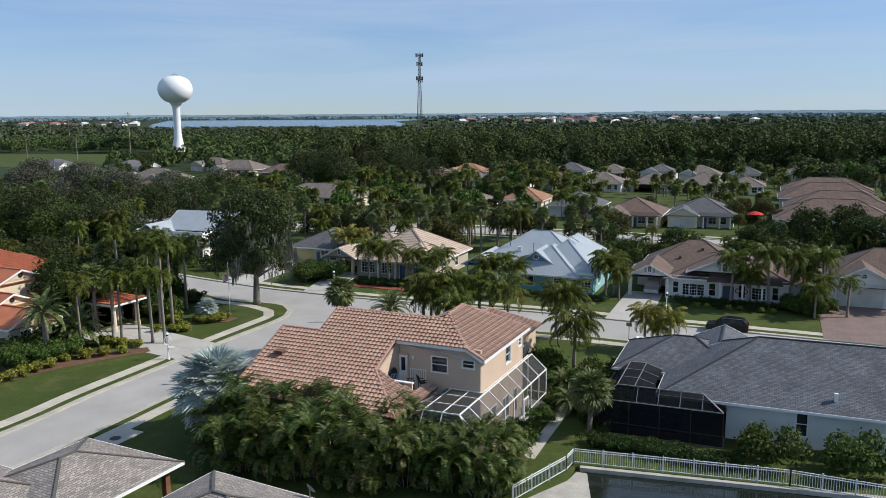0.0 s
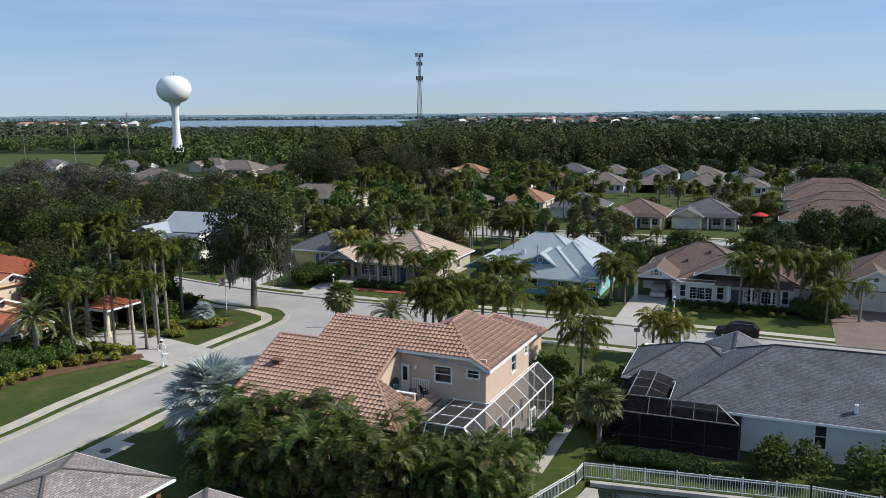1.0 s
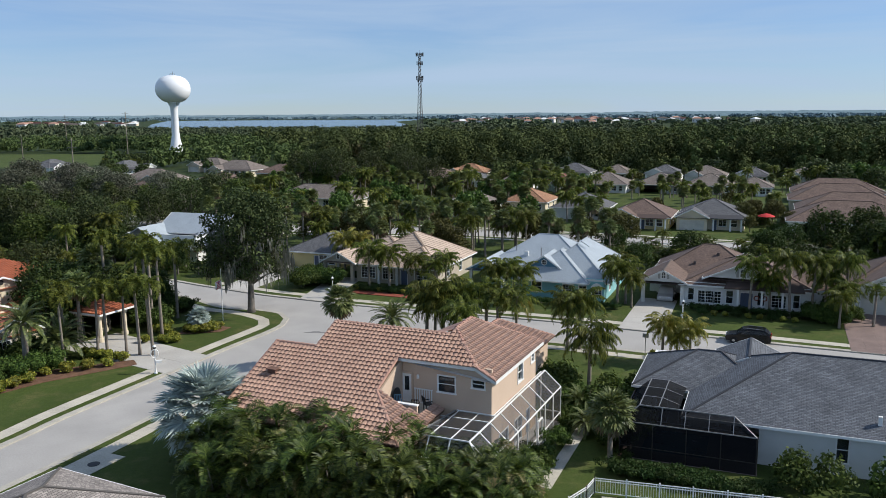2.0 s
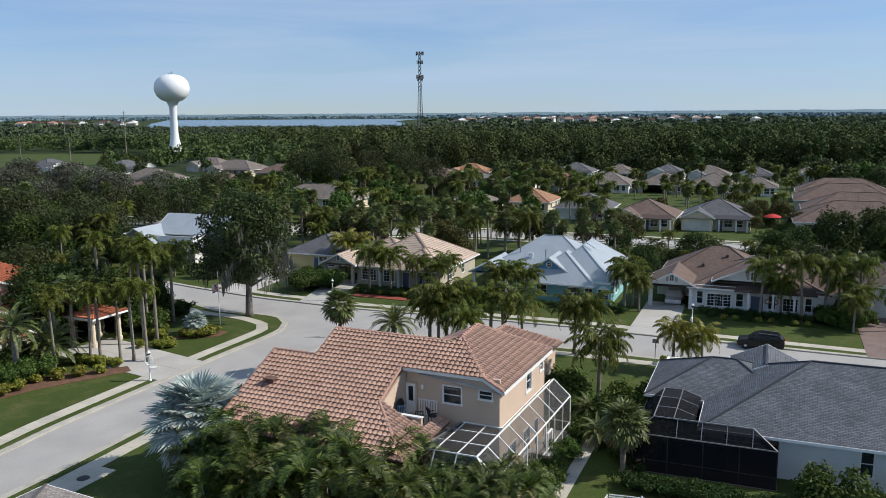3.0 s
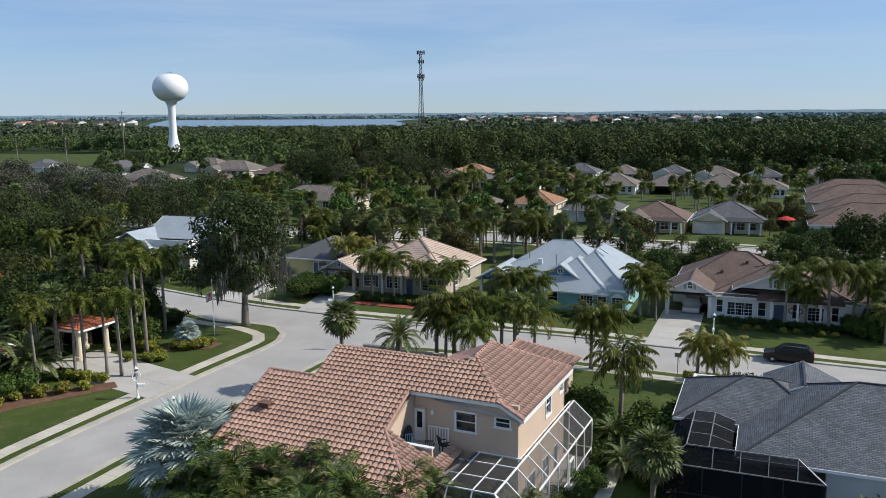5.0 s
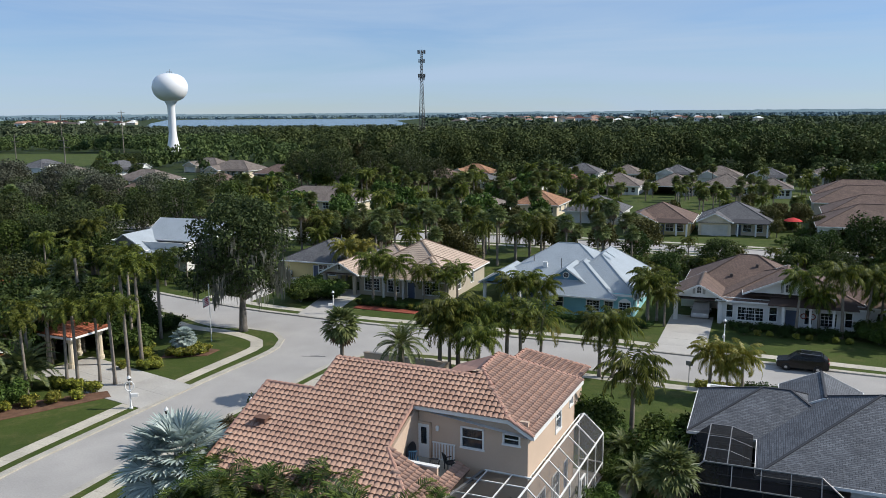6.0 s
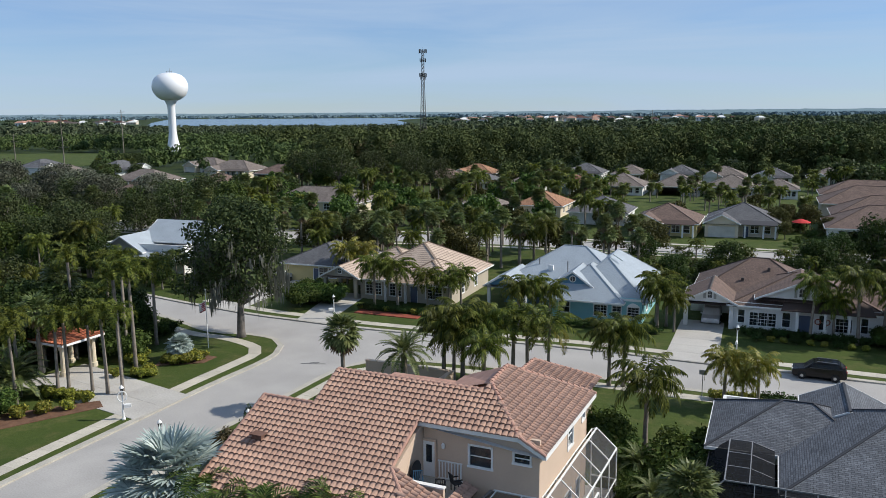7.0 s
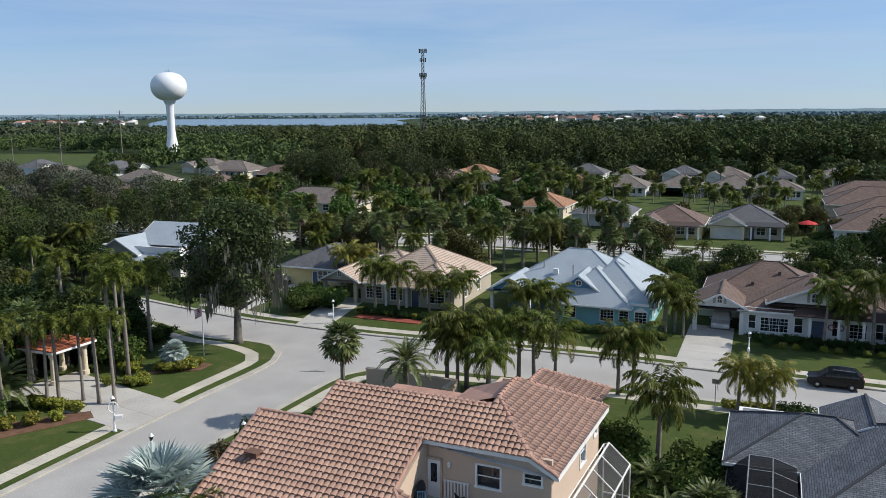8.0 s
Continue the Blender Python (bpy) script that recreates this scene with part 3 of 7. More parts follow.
# canal and its wall
structure("canal", prism([(95.0, 28.0), (27.0, 52.7), (8.3, 55.9), (7.3, 54.4), (7.3, -10.0), (95.0, -10.0)], -1.2, -0.045), "canal", "dark still canal water", "water")
structure("dock_pad", prism([(2.2, 49.4), (7.0, 54.2), (7.7, 55.6), (8.4, 55.4), (8.3, 51.0), (5.0, 46.0), (2.2, 46.0)], -0.6, 0.14), "kerb", "weathered concrete dock pad by the canal", "dock")
structure("seawall", strip([(95.0, 28.6), (27.0, 53.0), (8.0, 56.3)], -0.2, 0.2, -0.7, 0.22), "kerb", "weathered grey concrete seawall cap", "seawall")

# bay, field and far shore
structure("bay", prism([(-640, 1400), (-520, 1280), (-190, 1270), (-215, 1700), (-330, 2300), (-330, 3100), (-1330, 3100), (-900, 2000)], -0.05, 0.02), "bay", "pale blue bay behind the woods", "water")
structure("field", prism([(-340, 500), (-330, 440), (-222, 362), (-170, 420), (-205, 500)], -0.05, 0.03), "grass", "open green field near the water tower", "field")


# ---- plants ----
rng = np.random.default_rng(7)


def frame_of(d):
    d = d / np.linalg.norm(d)
    s = np.cross(d, (0, 0, 1.0))
    k = np.linalg.norm(s)
    s = s / k if k > 1e-4 else np.array((1.0, 0, 0))
    return d, s, np.cross(s, d)


def feather_frond(V, F, base, az, e0, length, droop, pairs, ll, lw, hang=0.5, vee=0.25, r=rng, plume=0.0):
    """One arching feather frond: a thin rib and paired leaflets."""
    n = 9
    pts, tang = [np.array(base, float)], []
    h = np.array((math.cos(az), math.sin(az), 0.0))
    for i in range(n):
        s = i / (n - 1)
        e = e0 - droop * s ** 1.25
        d = h * math.cos(e) + np.array((0, 0, math.sin(e)))
        tang.append(d)
        pts.append(pts[-1] + d * length / n)
    side = np.array((-h[1], h[0], 0.0))
    for i in range(n):
        w = 0.035 * (1 - i / n) + 0.008
        o = len(V)
        V.extend((pts[i] - side * w, pts[i] + side * w, pts[i + 1] + side * w * 0.8, pts[i + 1] - side * w * 0.8))
        F.append((o, o + 1, o + 2, o + 3))
    for k in range(pairs):
        s = 0.14 + 0.86 * (k + 0.5) / pairs
        x = s * n
        i = min(int(x), n - 1)
        p = pts[i] + (pts[i + 1] - pts[i]) * (x - i)
        t = tang[i]
        prof = math.sin(math.pi * min(1.0, 0.22 + 0.78 * s) ** 0.9) * 0.75 + 0.28
        for sd in (-1, 1):
            d = side * sd * 0.8 + t * (0.35 + 0.3 * s) + np.array((0, 0, vee - hang * (0.5 + 0.7 * r.random())))
            if plume:
                d = d + plume * r.normal(size=3)
            d = d / np.linalg.norm(d)
            L = ll * prof * (0.85 + 0.3 * r.random())
            tip = p + d * L + np.array((0, 0, -hang * 0.35 * L))
            mid = p + d * L * 0.5
            wv = t * lw * 0.5
            o = len(V)
            V.extend((p, mid + wv, tip, mid - wv))
            F.append((o, o + 1, o + 2, o + 3))


def fan_leaf(V, F, base, az, e0, pet, rad, blades, r=rng, fold=0.3, droop=0.25, bend=0.35):
    """One fan leaf: a stalk and a pleated round of pointed blades."""
    h = np.array((math.cos(az), math.sin(az), 0.0))
    d = h * math.cos(e0) + np.array((0, 0, math.sin(e0)))
    side = np.array((-h[1], h[0], 0.0))
    up = np.cross(d, side)
    up = up if up[2] > 0 else -up
    base = np.array(base, float)
    hub = base + d * pet
    o = len(V)
    V.extend((base - side * 0.02, base + side * 0.02, hub + side * 0.012, hub - side * 0.012))
    F.append((o, o + 1, o + 2, o + 3))
    # the blade tips back from its stalk, so that its face turns outwards
    d, up = d * math.cos(bend) - up * math.sin(bend), up * math.cos(bend) + d * math.sin(bend)
    for k in range(blades):
        a = (k + 0.5) / blades * 2 - 1
        ang = a * 2.3
        q = d * math.cos(ang) + side * math.sin(ang)
        L = rad * (0.82 + 0.18 * math.cos(ang)) * (0.9 + 0.2 * r.random())
        mid = hub + q * L * 0.55 + up * fold * rad * abs(math.sin(ang)) * 0.6 + up * 0.02 * (-1) ** k
        tip = hub + q * L + up * (fold * abs(math.sin(ang)) - droop) * rad * 0.6
        perp = d * -math.sin(ang) + side * math.cos(ang)
        wv = perp * rad * 2.3 / blades * 0.75
        o = len(V)
        V.extend((hub, mid + wv, tip, mid - wv))
        F.append((o, o + 1, o + 2, o + 3))


def stem(h, r0, r1, lean=(0, 0), sides=8, rings=9, r=rng):
    pts, rad = [], []
    for i in range(rings):
        s = i / (rings - 1)
        pts.append((lean[0] * s ** 1.6, lean[1] * s ** 1.6, h * s - 0.3 * (i == 0)))
        rad.append((r0 + (r1 - r0) * s) * (1 + 0.05 * (r.random() - 0.5)) * (1.25 if i == 0 else 1))
    return tube(pts, rad, sides)


def make_palm(kind, seed, h, label, lean=(0, 0), material=None, lod=1.0):
    """A palm at the origin, with trunk and crown as parts."""
    r = np.random.default_rng(seed)
    t = thing("palm_tree", label, "palm tree")
    top = np.array((lean[0], lean[1], h))
    V, F = [], []
    DV, DF = [], []
    if kind == "queen":
        part("trunk", stem(h, 0.20, 0.13, lean, r=r), "palmbark", t, smooth=True)
        for i in range(25):
            e = 1.35 - 1.65 * (i / 24) ** 1.1
            feather_frond(V, F, top, i * 2.4 + r.random() * 0.4, e, 2.9 + r.random() * 0.7, 1.5 + 0.5 * r.random(), int(30 * lod), 0.8, 0.13 / lod, hang=0.9, r=r)
        m = material or "leaf_queen"
    elif kind == "royal":
        part("trunk", stem(h, 0.19, 0.14, lean, r=r), "palmbark", t, smooth=True)
        part("crownshaft", tube([top, top + (0, 0, 0.9)], [0.15, 0.07]), "leaf_queen", t, "smooth green crownshaft")
        for i in range(13):
            e = 1.35 - 1.35 * (i / 12)
            feather_frond(V, F, top + (0, 0, 0.8), i * 2.4 + r.random() * 0.4, e, 2.6 + r.random() * 0.5, 2.2 + 0.5 * r.random(), 40, 0.5, 0.13, hang=0.35, vee=0.15, r=r, plume=0.28)
        m = material or "leaf_queen"
    elif kind == "coconut":
        part("trunk", stem(h, 0.17, 0.11, lean, r=r), "palmbark", t, smooth=True)
        for i in range(17):
            e = 1.3 - 1.75 * (i / 16)
            T = (DV, DF) if i > 12 else (V, F)
            feather_frond(*T, top, i * 2.4 + r.random() * 0.4, e, 3.1 + r.random() * 0.6, 1.15 + 0.5 * r.random(), 30, 0.85, 0.12, hang=0.7, r=r)
        m = material or "leaf_queen"
        part("old_fronds", (DV, DF), "leaf_yellow", t, "yellowing lower fronds")
    elif kind == "date":
        part("trunk", stem(h, 0.3, 0.26, lean, r=r), "palmbark", t)
        for i in range(38):
            e = 1.45 - 1.75 * (i / 37)
            feather_frond(V, F, top, i * 2.4 + r.random() * 0.3, e, 2.6 + r.random() * 0.4, 0.95 + 0.35 * r.random(), 30, 0.46, 0.10, hang=0.15, vee=0.45, r=r)
        m = material or "leaf_fan"
    elif kind == "fan":
        part("trunk", stem(h, 0.21, 0.17, lean, r=r), "palmbark", t)
        for i in range(46):
            e = 1.45 - 2.35 * (i / 45)
            T = (DV, DF) if i > 39 else (V, F)
            fan_leaf(*T, top, i * 2.4 + r.random() * 0.3, e, 0.9 + r.random() * 0.35, 0.85 + 0.2 * r.random(), int(15 * lod), r=r)
        m = material or "leaf_fan"
        part("skirt", (DV, DF), "leaf_dead", t, "dead brown hanging leaves")
    elif kind == "silver":
        part("trunk", stem(h, 0.3, 0.26, lean, r=r), "palmbark", t)
        for i in range(62):
            e = 1.45 - 2.15 * (i / 61)
            fan_leaf(V, F, top, i * 2.4 + r.random() * 0.3, e, 1.15 + r.random() * 0.45, 0.95 + 0.2 * r.random(), 24, r=r, fold=0.2, droop=0.05, bend=0.55)
        m = "leaf_silver"
    elif kind == "areca":
        canes = []
        for k in range(9):
            a, d = k * 2.3, 0.25 + 0.35 * r.random()
            b = (d * math.cos(a), d * math.sin(a), 0)
            hh = h * (0.04 + 0.66 * (k + r.random()) / 9)
            canes.append(tube([b, (b[0] * 2.4, b[1] * 2.4, hh)], [0.05, 0.035], 5))
            for i in range(7):
                T = (DV, DF) if r.random() < 0.06 else (V, F)
                feather_frond(*T, (b[0] * 2.4, b[1] * 2.4, hh), r.random() * 6.28, 1.54 - 0.42 * r.random(), h * (0.36 + 0.16 * r.random()), 2.1 + 1.1 * r.random(), 19, 0.50, 0.10, hang=0.35, vee=0.6, r=r)
        part("cane_clump", join(*canes), "palmbark", t, "clump of thin pale stems")
        m = "leaf_areca"
        if DV:
            part("dry_fronds", (DV, DF), "leaf_areca_dry", t, "dry yellow fronds")
    part("crown", (V, F), m, t)
    return t


def leaf_cloud(centres, radii, count, size, r, flat=0.75, stray=0.7):
    """Leaves over many clumps: arrays of quads."""
    c = np.asarray(centres, float)
    rad = np.asarray(radii, float)
    w = rad ** 2
    idx = r.choice(len(c), count, p=w / w.sum())
    d = r.normal(size=(count, 3))
    d /= np.linalg.norm(d, axis=1)[:, None]
    rr = rad[idx] * (0.55 + 0.5 * r.random(count)) * (1 + 0.12 * r.normal(size=count))
    p = c[idx] + d * rr[:, None] * np.array((1, 1, flat))
    nrm = d + stray * r.normal(size=(count, 3)) + np.array((0, 0, 0.35))
    nrm /= np.linalg.norm(nrm, axis=1)[:, None]
    a = np.cross(nrm, r.normal(size=(count, 3)))
    a /= np.linalg.norm(a, axis=1)[:, None]
    b = np.cross(nrm, a)
    s = (size * (0.6 + 0.8 * r.random(count)))[:, None]
    V = np.stack((p - a * s, p + b * s * 0.55, p + a * s, p - b * s * 0.55), 1).reshape(-1, 3)
    F = np.arange(count * 4).reshape(-1, 4)
    return V, F


def cloud_part(name, V, F, material, parent, label=""):
    ob = new(name, array_mesh(name, V, F, material))
    ob.parent = parent
    if label:
        ob["label"] = label
    return ob


def make_tree(seed, h, spread, material, label, leaves=2600, size=0.26, trunk_h=0.3, clumps=26, name="tree", gap=0.55):
    """A broadleaf tree: tapered trunk, limbs and a crown of leaf clumps."""
    r = np.random.default_rng(seed)
    t = thing(name, label, "tree")
    th = h * trunk_h
    limbs = [stem(th * 1.15, h * 0.028 + 0.05, h * 0.018 + 0.03, (0.1, 0.05), r=r)]
    cen, rad = [], []
    for k in range(clumps):
        a = k * 2.4 + r.random() * 0.5
        f = (k + 0.5) / clumps
        rr = spread * math.sqrt(1 - (abs(f - 0.35) / 0.68) ** 2) * (0.45 + 0.55 * r.random()) if abs(f - 0.35) < 0.66 else spread * 0.2
        z = th + (h - th) * (0.12 + 0.8 * f)
        c = np.array((rr * math.cos(a), rr * math.sin(a), z))
        cen.append(c)
        rad.append(spread * (0.26 + 0.16 * r.random()) * (gap + 0.45))
        if k % 2 == 0:
            q = Vector((0.1, 0.05, th * (0.85 + 0.3 * r.random())))
            m = q.lerp(Vector(c), 0.5) + Vector((0, 0, -0.1 * h * r.random()))
            limbs.append(tube([q, m, Vector(c)], [h * 0.011 + 0.03, h * 0.007 + 0.02, 0.02], 5))
    part("trunk", join(*limbs), "bark", t, smooth=True)
    V, F = leaf_cloud(cen, rad, leaves, size, r)
    cloud_part("crown", V, F, material, t)
    return t


def make_bush(seed, w, h, material, label, leaves=700, size=0.1, name="bush", spread=0.28):
    r = np.random.default_rng(seed)
    t = thing(name, label, "bush")
    cen = [(w * spread * r.normal(), w * spread * r.normal(), h * (0.3 + 0.35 * r.random())) for k in range(9)]
    V, F = leaf_cloud(cen, [w * (0.22 + 0.1 * r.random()) for c in cen], leaves, size, r, flat=h / w)
    V[:, 2] = np.maximum(V[:, 2], 0.02)
    for c in cen[:2]:
        part("stem", tube([(0, 0, -0.05), (c[0], c[1], c[2])], [0.03, 0.012], 4), "bark", t)
    cloud_part("foliage", V, F, material, t)
    return t


GROUND = 0.10


def plant(src, x, y, s=1.0, rz=None, z=GROUND, group=""):
    """A copy of a plant at its place, turned and scaled a little."""
    c = copy_thing(src, pose(x, y, z, 0, 0, random.random() * 360 if rz is None else rz))
    c.scale = (s, s, s)
    if group:
        c["group"] = group
    return c


def drop(src):
    """Takes a model used only for copying out of the scene."""
    for o in list(src.children_recursive) + [src]:
        bpy.data.objects.remove(o, do_unlink=True)


def bulk(name, spots, label, category):
    """Many plants of a few models in one mesh a material: spots are rows of (model, x, y, scale, turn)."""
    store = {}
    for src, x, y, s, a in spots:
        m = np.array(pose(x, y, GROUND, 0, 0, a)) @ np.diag((s, s, s, 1.0))
        for o in src.children:
            me = o.data
            key = id(me)
            if key not in store:
                v = np.empty(len(me.vertices) * 3, dtype=np.float32)
                me.vertices.foreach_get("co", v)
                f = [tuple(p.vertices) for p in me.polygons if len(p.vertices) == 4]
                store[key] = (v.reshape(-1, 3), np.array(f, dtype=np.int32), me.materials[0].name, [])
            store[key][3].append(m)
    by = {}
    for v, f, mn, ms in store.values():
        for m in ms:
            by.setdefault(mn, []).append((v @ m[:3, :3].T + m[:3, 3], f))
    root = None
    for mn, rows in by.items():
        V, F, o = [], [], 0
        for v, f in rows:
            V.append(v)
            F.append(f + o)
            o += len(v)
        key = next(k for k, q in M.items() if q.name == mn)
        ob = new(name, array_mesh(name, np.concatenate(V), np.concatenate(F), key))
        tagged(ob, label + (" trunks" if "bark" in mn else " crowns"), category, "", "stuff")
    return root


# ---- houses ----
def roof_mesh(name, slopes, soffit, material, parent, label=""):
    """Slopes laid out with their own measure; soffit is the underside."""
    V, F, UV = [], [], []
    for poly in slopes:
        p = [Vector(q) for q in poly]
        e = (p[1] - p[0]).normalized()
        nrm = (p[1] - p[0]).cross(p[2] - p[0]).normalized()
        up = nrm.cross(e)
        o = len(V)
        V += [tuple(q) for q in p]
        F.append(tuple(range(o, o + len(p))))
        UV += [((q - p[0]).dot(e), (q - p[0]).dot(up)) for q in p]
    o = len(V)
    V += [tuple(q) for q in soffit]
    F.append(tuple(range(o, o + len(soffit)))[::-1])
    UV += [(q[0], q[1]) for q in soffit][::-1]
    return mesh_ob(name, V, F, material, parent, label, uvs=UV)


def roof(parent, cx, cy, w, d, ze, pitch, material, kind="hip", axis="x", over=0.5, fascia="trim", cap=None, gable_wall=None, cap_w=0.16, front="both"):
    """A hip or gable roof over a rectangle, with fascia boards and ridge caps."""
    hw, hd = w / 2 + over, d / 2 + over
    zb = ze - over * pitch
    c = [(cx - hw, cy - hd, zb), (cx + hw, cy - hd, zb), (cx + hw, cy + hd, zb), (cx - hw, cy + hd, zb)]
    if kind == "hip":
        if axis == "x":
            zr = zb + hd * pitch
            k = max(hw - hd, 0.01)
            r0, r1 = (cx - k, cy, zr), (cx + k, cy, zr)
            sl = [(c[0], c[1], r1, r0), (c[1], c[2], r1), (c[2], c[3], r0, r1), (c[3], c[0], r0)]
            lines = [(r0, r1), (c[0], r0), (c[3], r0), (c[1], r1), (c[2], r1)]
        else:
            zr = zb + hw * pitch
            k = max(hd - hw, 0.01)
            r0, r1 = (cx, cy - k, zr), (cx, cy + k, zr)
            sl = [(c[0], c[1], r0), (c[1], c[2], r1, r0), (c[2], c[3], r1), (c[3], c[0], r0, r1)]
            lines = [(r0, r1), (c[0], r0), (c[1], r0), (c[2], r1), (c[3], r1)]
        edges = [(c[i], c[(i + 1) % 4]) for i in range(4)]
    else:
        if axis == "y":
            zr = zb + hw * pitch
            r0, r1 = (cx, cy - hd, zr), (cx, cy + hd, zr)
            sl = [(c[1], c[2], r1, r0), (c[3], c[0], r0, r1)]
            edges = [(c[1], c[2]), (c[3], c[0]), (c[0], r0), (c[1], r0), (c[2], r1), (c[3], r1)]
            gw = [((cx - w / 2, cy - d / 2), (cx + w / 2, cy - d / 2), (cx, cy - d / 2)), ((cx + w / 2, cy + d / 2), (cx - w / 2, cy + d / 2), (cx, cy + d / 2))]
            rise = w / 2 * pitch
        else:
            zr = zb + hd * pitch
            r0, r1 = (cx - hw, cy, zr), (cx + hw, cy, zr)
            sl = [(c[0], c[1], r1, r0), (c[2], c[3], r0, r1)]
            edges = [(c[0], c[1]), (c[2], c[3]), (c[0], r0), (c[3], r0), (c[1], r1), (c[2], r1)]
            gw = [((cx - w / 2, cy + d / 2), (cx - w / 2, cy - d / 2), (cx - w / 2, cy)), ((cx + w / 2, cy - d / 2), (cx + w / 2, cy + d / 2), (cx + w / 2, cy))]
            rise = d / 2 * pitch
        lines = [(r0, r1)]
        for n, (a, b, m) in enumerate(gw):
            if front == "first" and n:
                continue
            t = (Vector((*b, 0)) - Vector((*a, 0))).normalized().cross(Vector((0, 0, 1))) * -0.16
            tri = [Vector((*a, ze - 0.12)), Vector((*b, ze - 0.12)), Vector((*b, ze - 0.02)), Vector((*m, ze + rise - 0.03)), Vector((*a, ze - 0.02))]
            V = [tuple(q) for q in tri] + [tuple(q + t) for q in tri]
            F = [(0, 1, 2, 3, 4), (9, 8, 7, 6, 5)] + [(i, 5 + i, 5 + (i + 1) % 5, (i + 1) % 5) for i in range(5)]
            part("gable", (V, F), gable_wall or "white", parent)
    soff = [(p[0], p[1], p[2] - 0.14) for p in c]
    ob = roof_mesh("roof", sl, soff if kind == "hip" else [(p[0], p[1], p[2] - 0.14) for p in c], material, parent)
    for a, b in edges:
        part("fascia", beam((a[0], a[1], a[2] - 0.085), (b[0], b[1], b[2] - 0.085), 0.05, 0.19), fascia, ob)
    if cap:
        for a, b in lines:
            part("ridge_cap", beam((a[0], a[1], a[2] + 0.015), (b[0], b[1], b[2] + 0.015), cap_w, 0.07), cap, ob)
    return ob


def window_part(parent, p, q, z0, z1, n, kind="win", frame_mat="trim", arch=0.0):
    """A window, door or garage door set into the opening from p to q; n points outwards."""
    a, b = Vector((*p, 0)), Vector((*q, 0))
    e = (b - a).normalized()
    w, h = (b - a).length, z1 - z0
    N = Vector((*n, 0))

    def slab(u0, u1, v0, v1, t0, t1):
        v = []
        for u in (u0, u1):
            for t in (t0, t1):
                for z in (v0, v1):
                    v.append(a + e * u + N * t + Vector((0, 0, z0 + z)))
        return v, [tuple(f) for f in BOXF]
    if kind == "garage":
        g = part("garage_door", slab(0, w, 0, h, -0.12, -0.08), "garage", parent)
        for k in range(4):
            part("panel", slab(0.05, w - 0.05, h * k / 4 + 0.03, h * (k + 1) / 4 - 0.03, -0.079, -0.06), "garage", g)
        return g
    if kind == "door":
        g = part("door", slab(0.06, w - 0.06, 0, h - 0.06, -0.12, -0.07), "door", parent)
        part("door_frame", join(slab(0, 0.06, 0, h, -0.14, 0.03), slab(w - 0.06, w, 0, h, -0.14, 0.03), slab(0, w, h - 0.06, h, -0.14, 0.03)), frame_mat, g)
        part("handle", slab(w - 0.2, w - 0.14, 0.95, 1.08, -0.07, -0.02), "steel", g)
        return g
    if kind == "void":
        return None
    f = 0.07
    fr = [slab(-f, f * 0.4, -f, h + f, -0.1, 0.04), slab(w - f * 0.4, w + f, -f, h + f, -0.1, 0.04), slab(-f, w + f, h - f * 0.4, h + f, -0.1, 0.04), slab(-f * 1.5, w + f * 1.5, -f, f * 0.4, -0.1, 0.07)]
    if arch:
        # a low arched head over the frame
        pts = [(-f + (w + 2 * f) * k / 10, h + f + arch * math.sin(math.pi * k / 10)) for k in range(11)]
        V = []
        for t in (-0.02, 0.05):
            V += [a + e * u + N * t + Vector((0, 0, z0 + v)) for u, v in pts]
        F = [tuple(range(11))[::-1], tuple(range(11, 22))] + [(i, (i + 1) % 11, 11 + (i + 1) % 11, 11 + i) for i in range(11)]
        fr.append((V, F))
    win = part("window", join(*fr), frame_mat, parent)
    part("pane", slab(0, w, 0, h, -0.075, -0.06), "glass", win)
    bars = [slab(0, w, h / 2 - 0.025, h / 2 + 0.025, -0.058, -0.03)]
    k = max(1, round(w / 0.9))
    for i in range(1, k):
        bars.append(slab(w * i / k - 0.025, w * i / k + 0.025, 0, h, -0.058, -0.03))
    if kind == "grid":
        m = max(2, round(w / 0.4))
        bars += [slab(w * i / m - 0.012, w * i / m + 0.012, 0, h, -0.058, -0.045) for i in range(1, m)]
        bars += [slab(0, w, h * i / 4 - 0.012, h * i / 4 + 0.012, -0.058, -0.045) for i in (1, 3)]
    part("mullions", join(*bars), frame_mat, win)
    return win


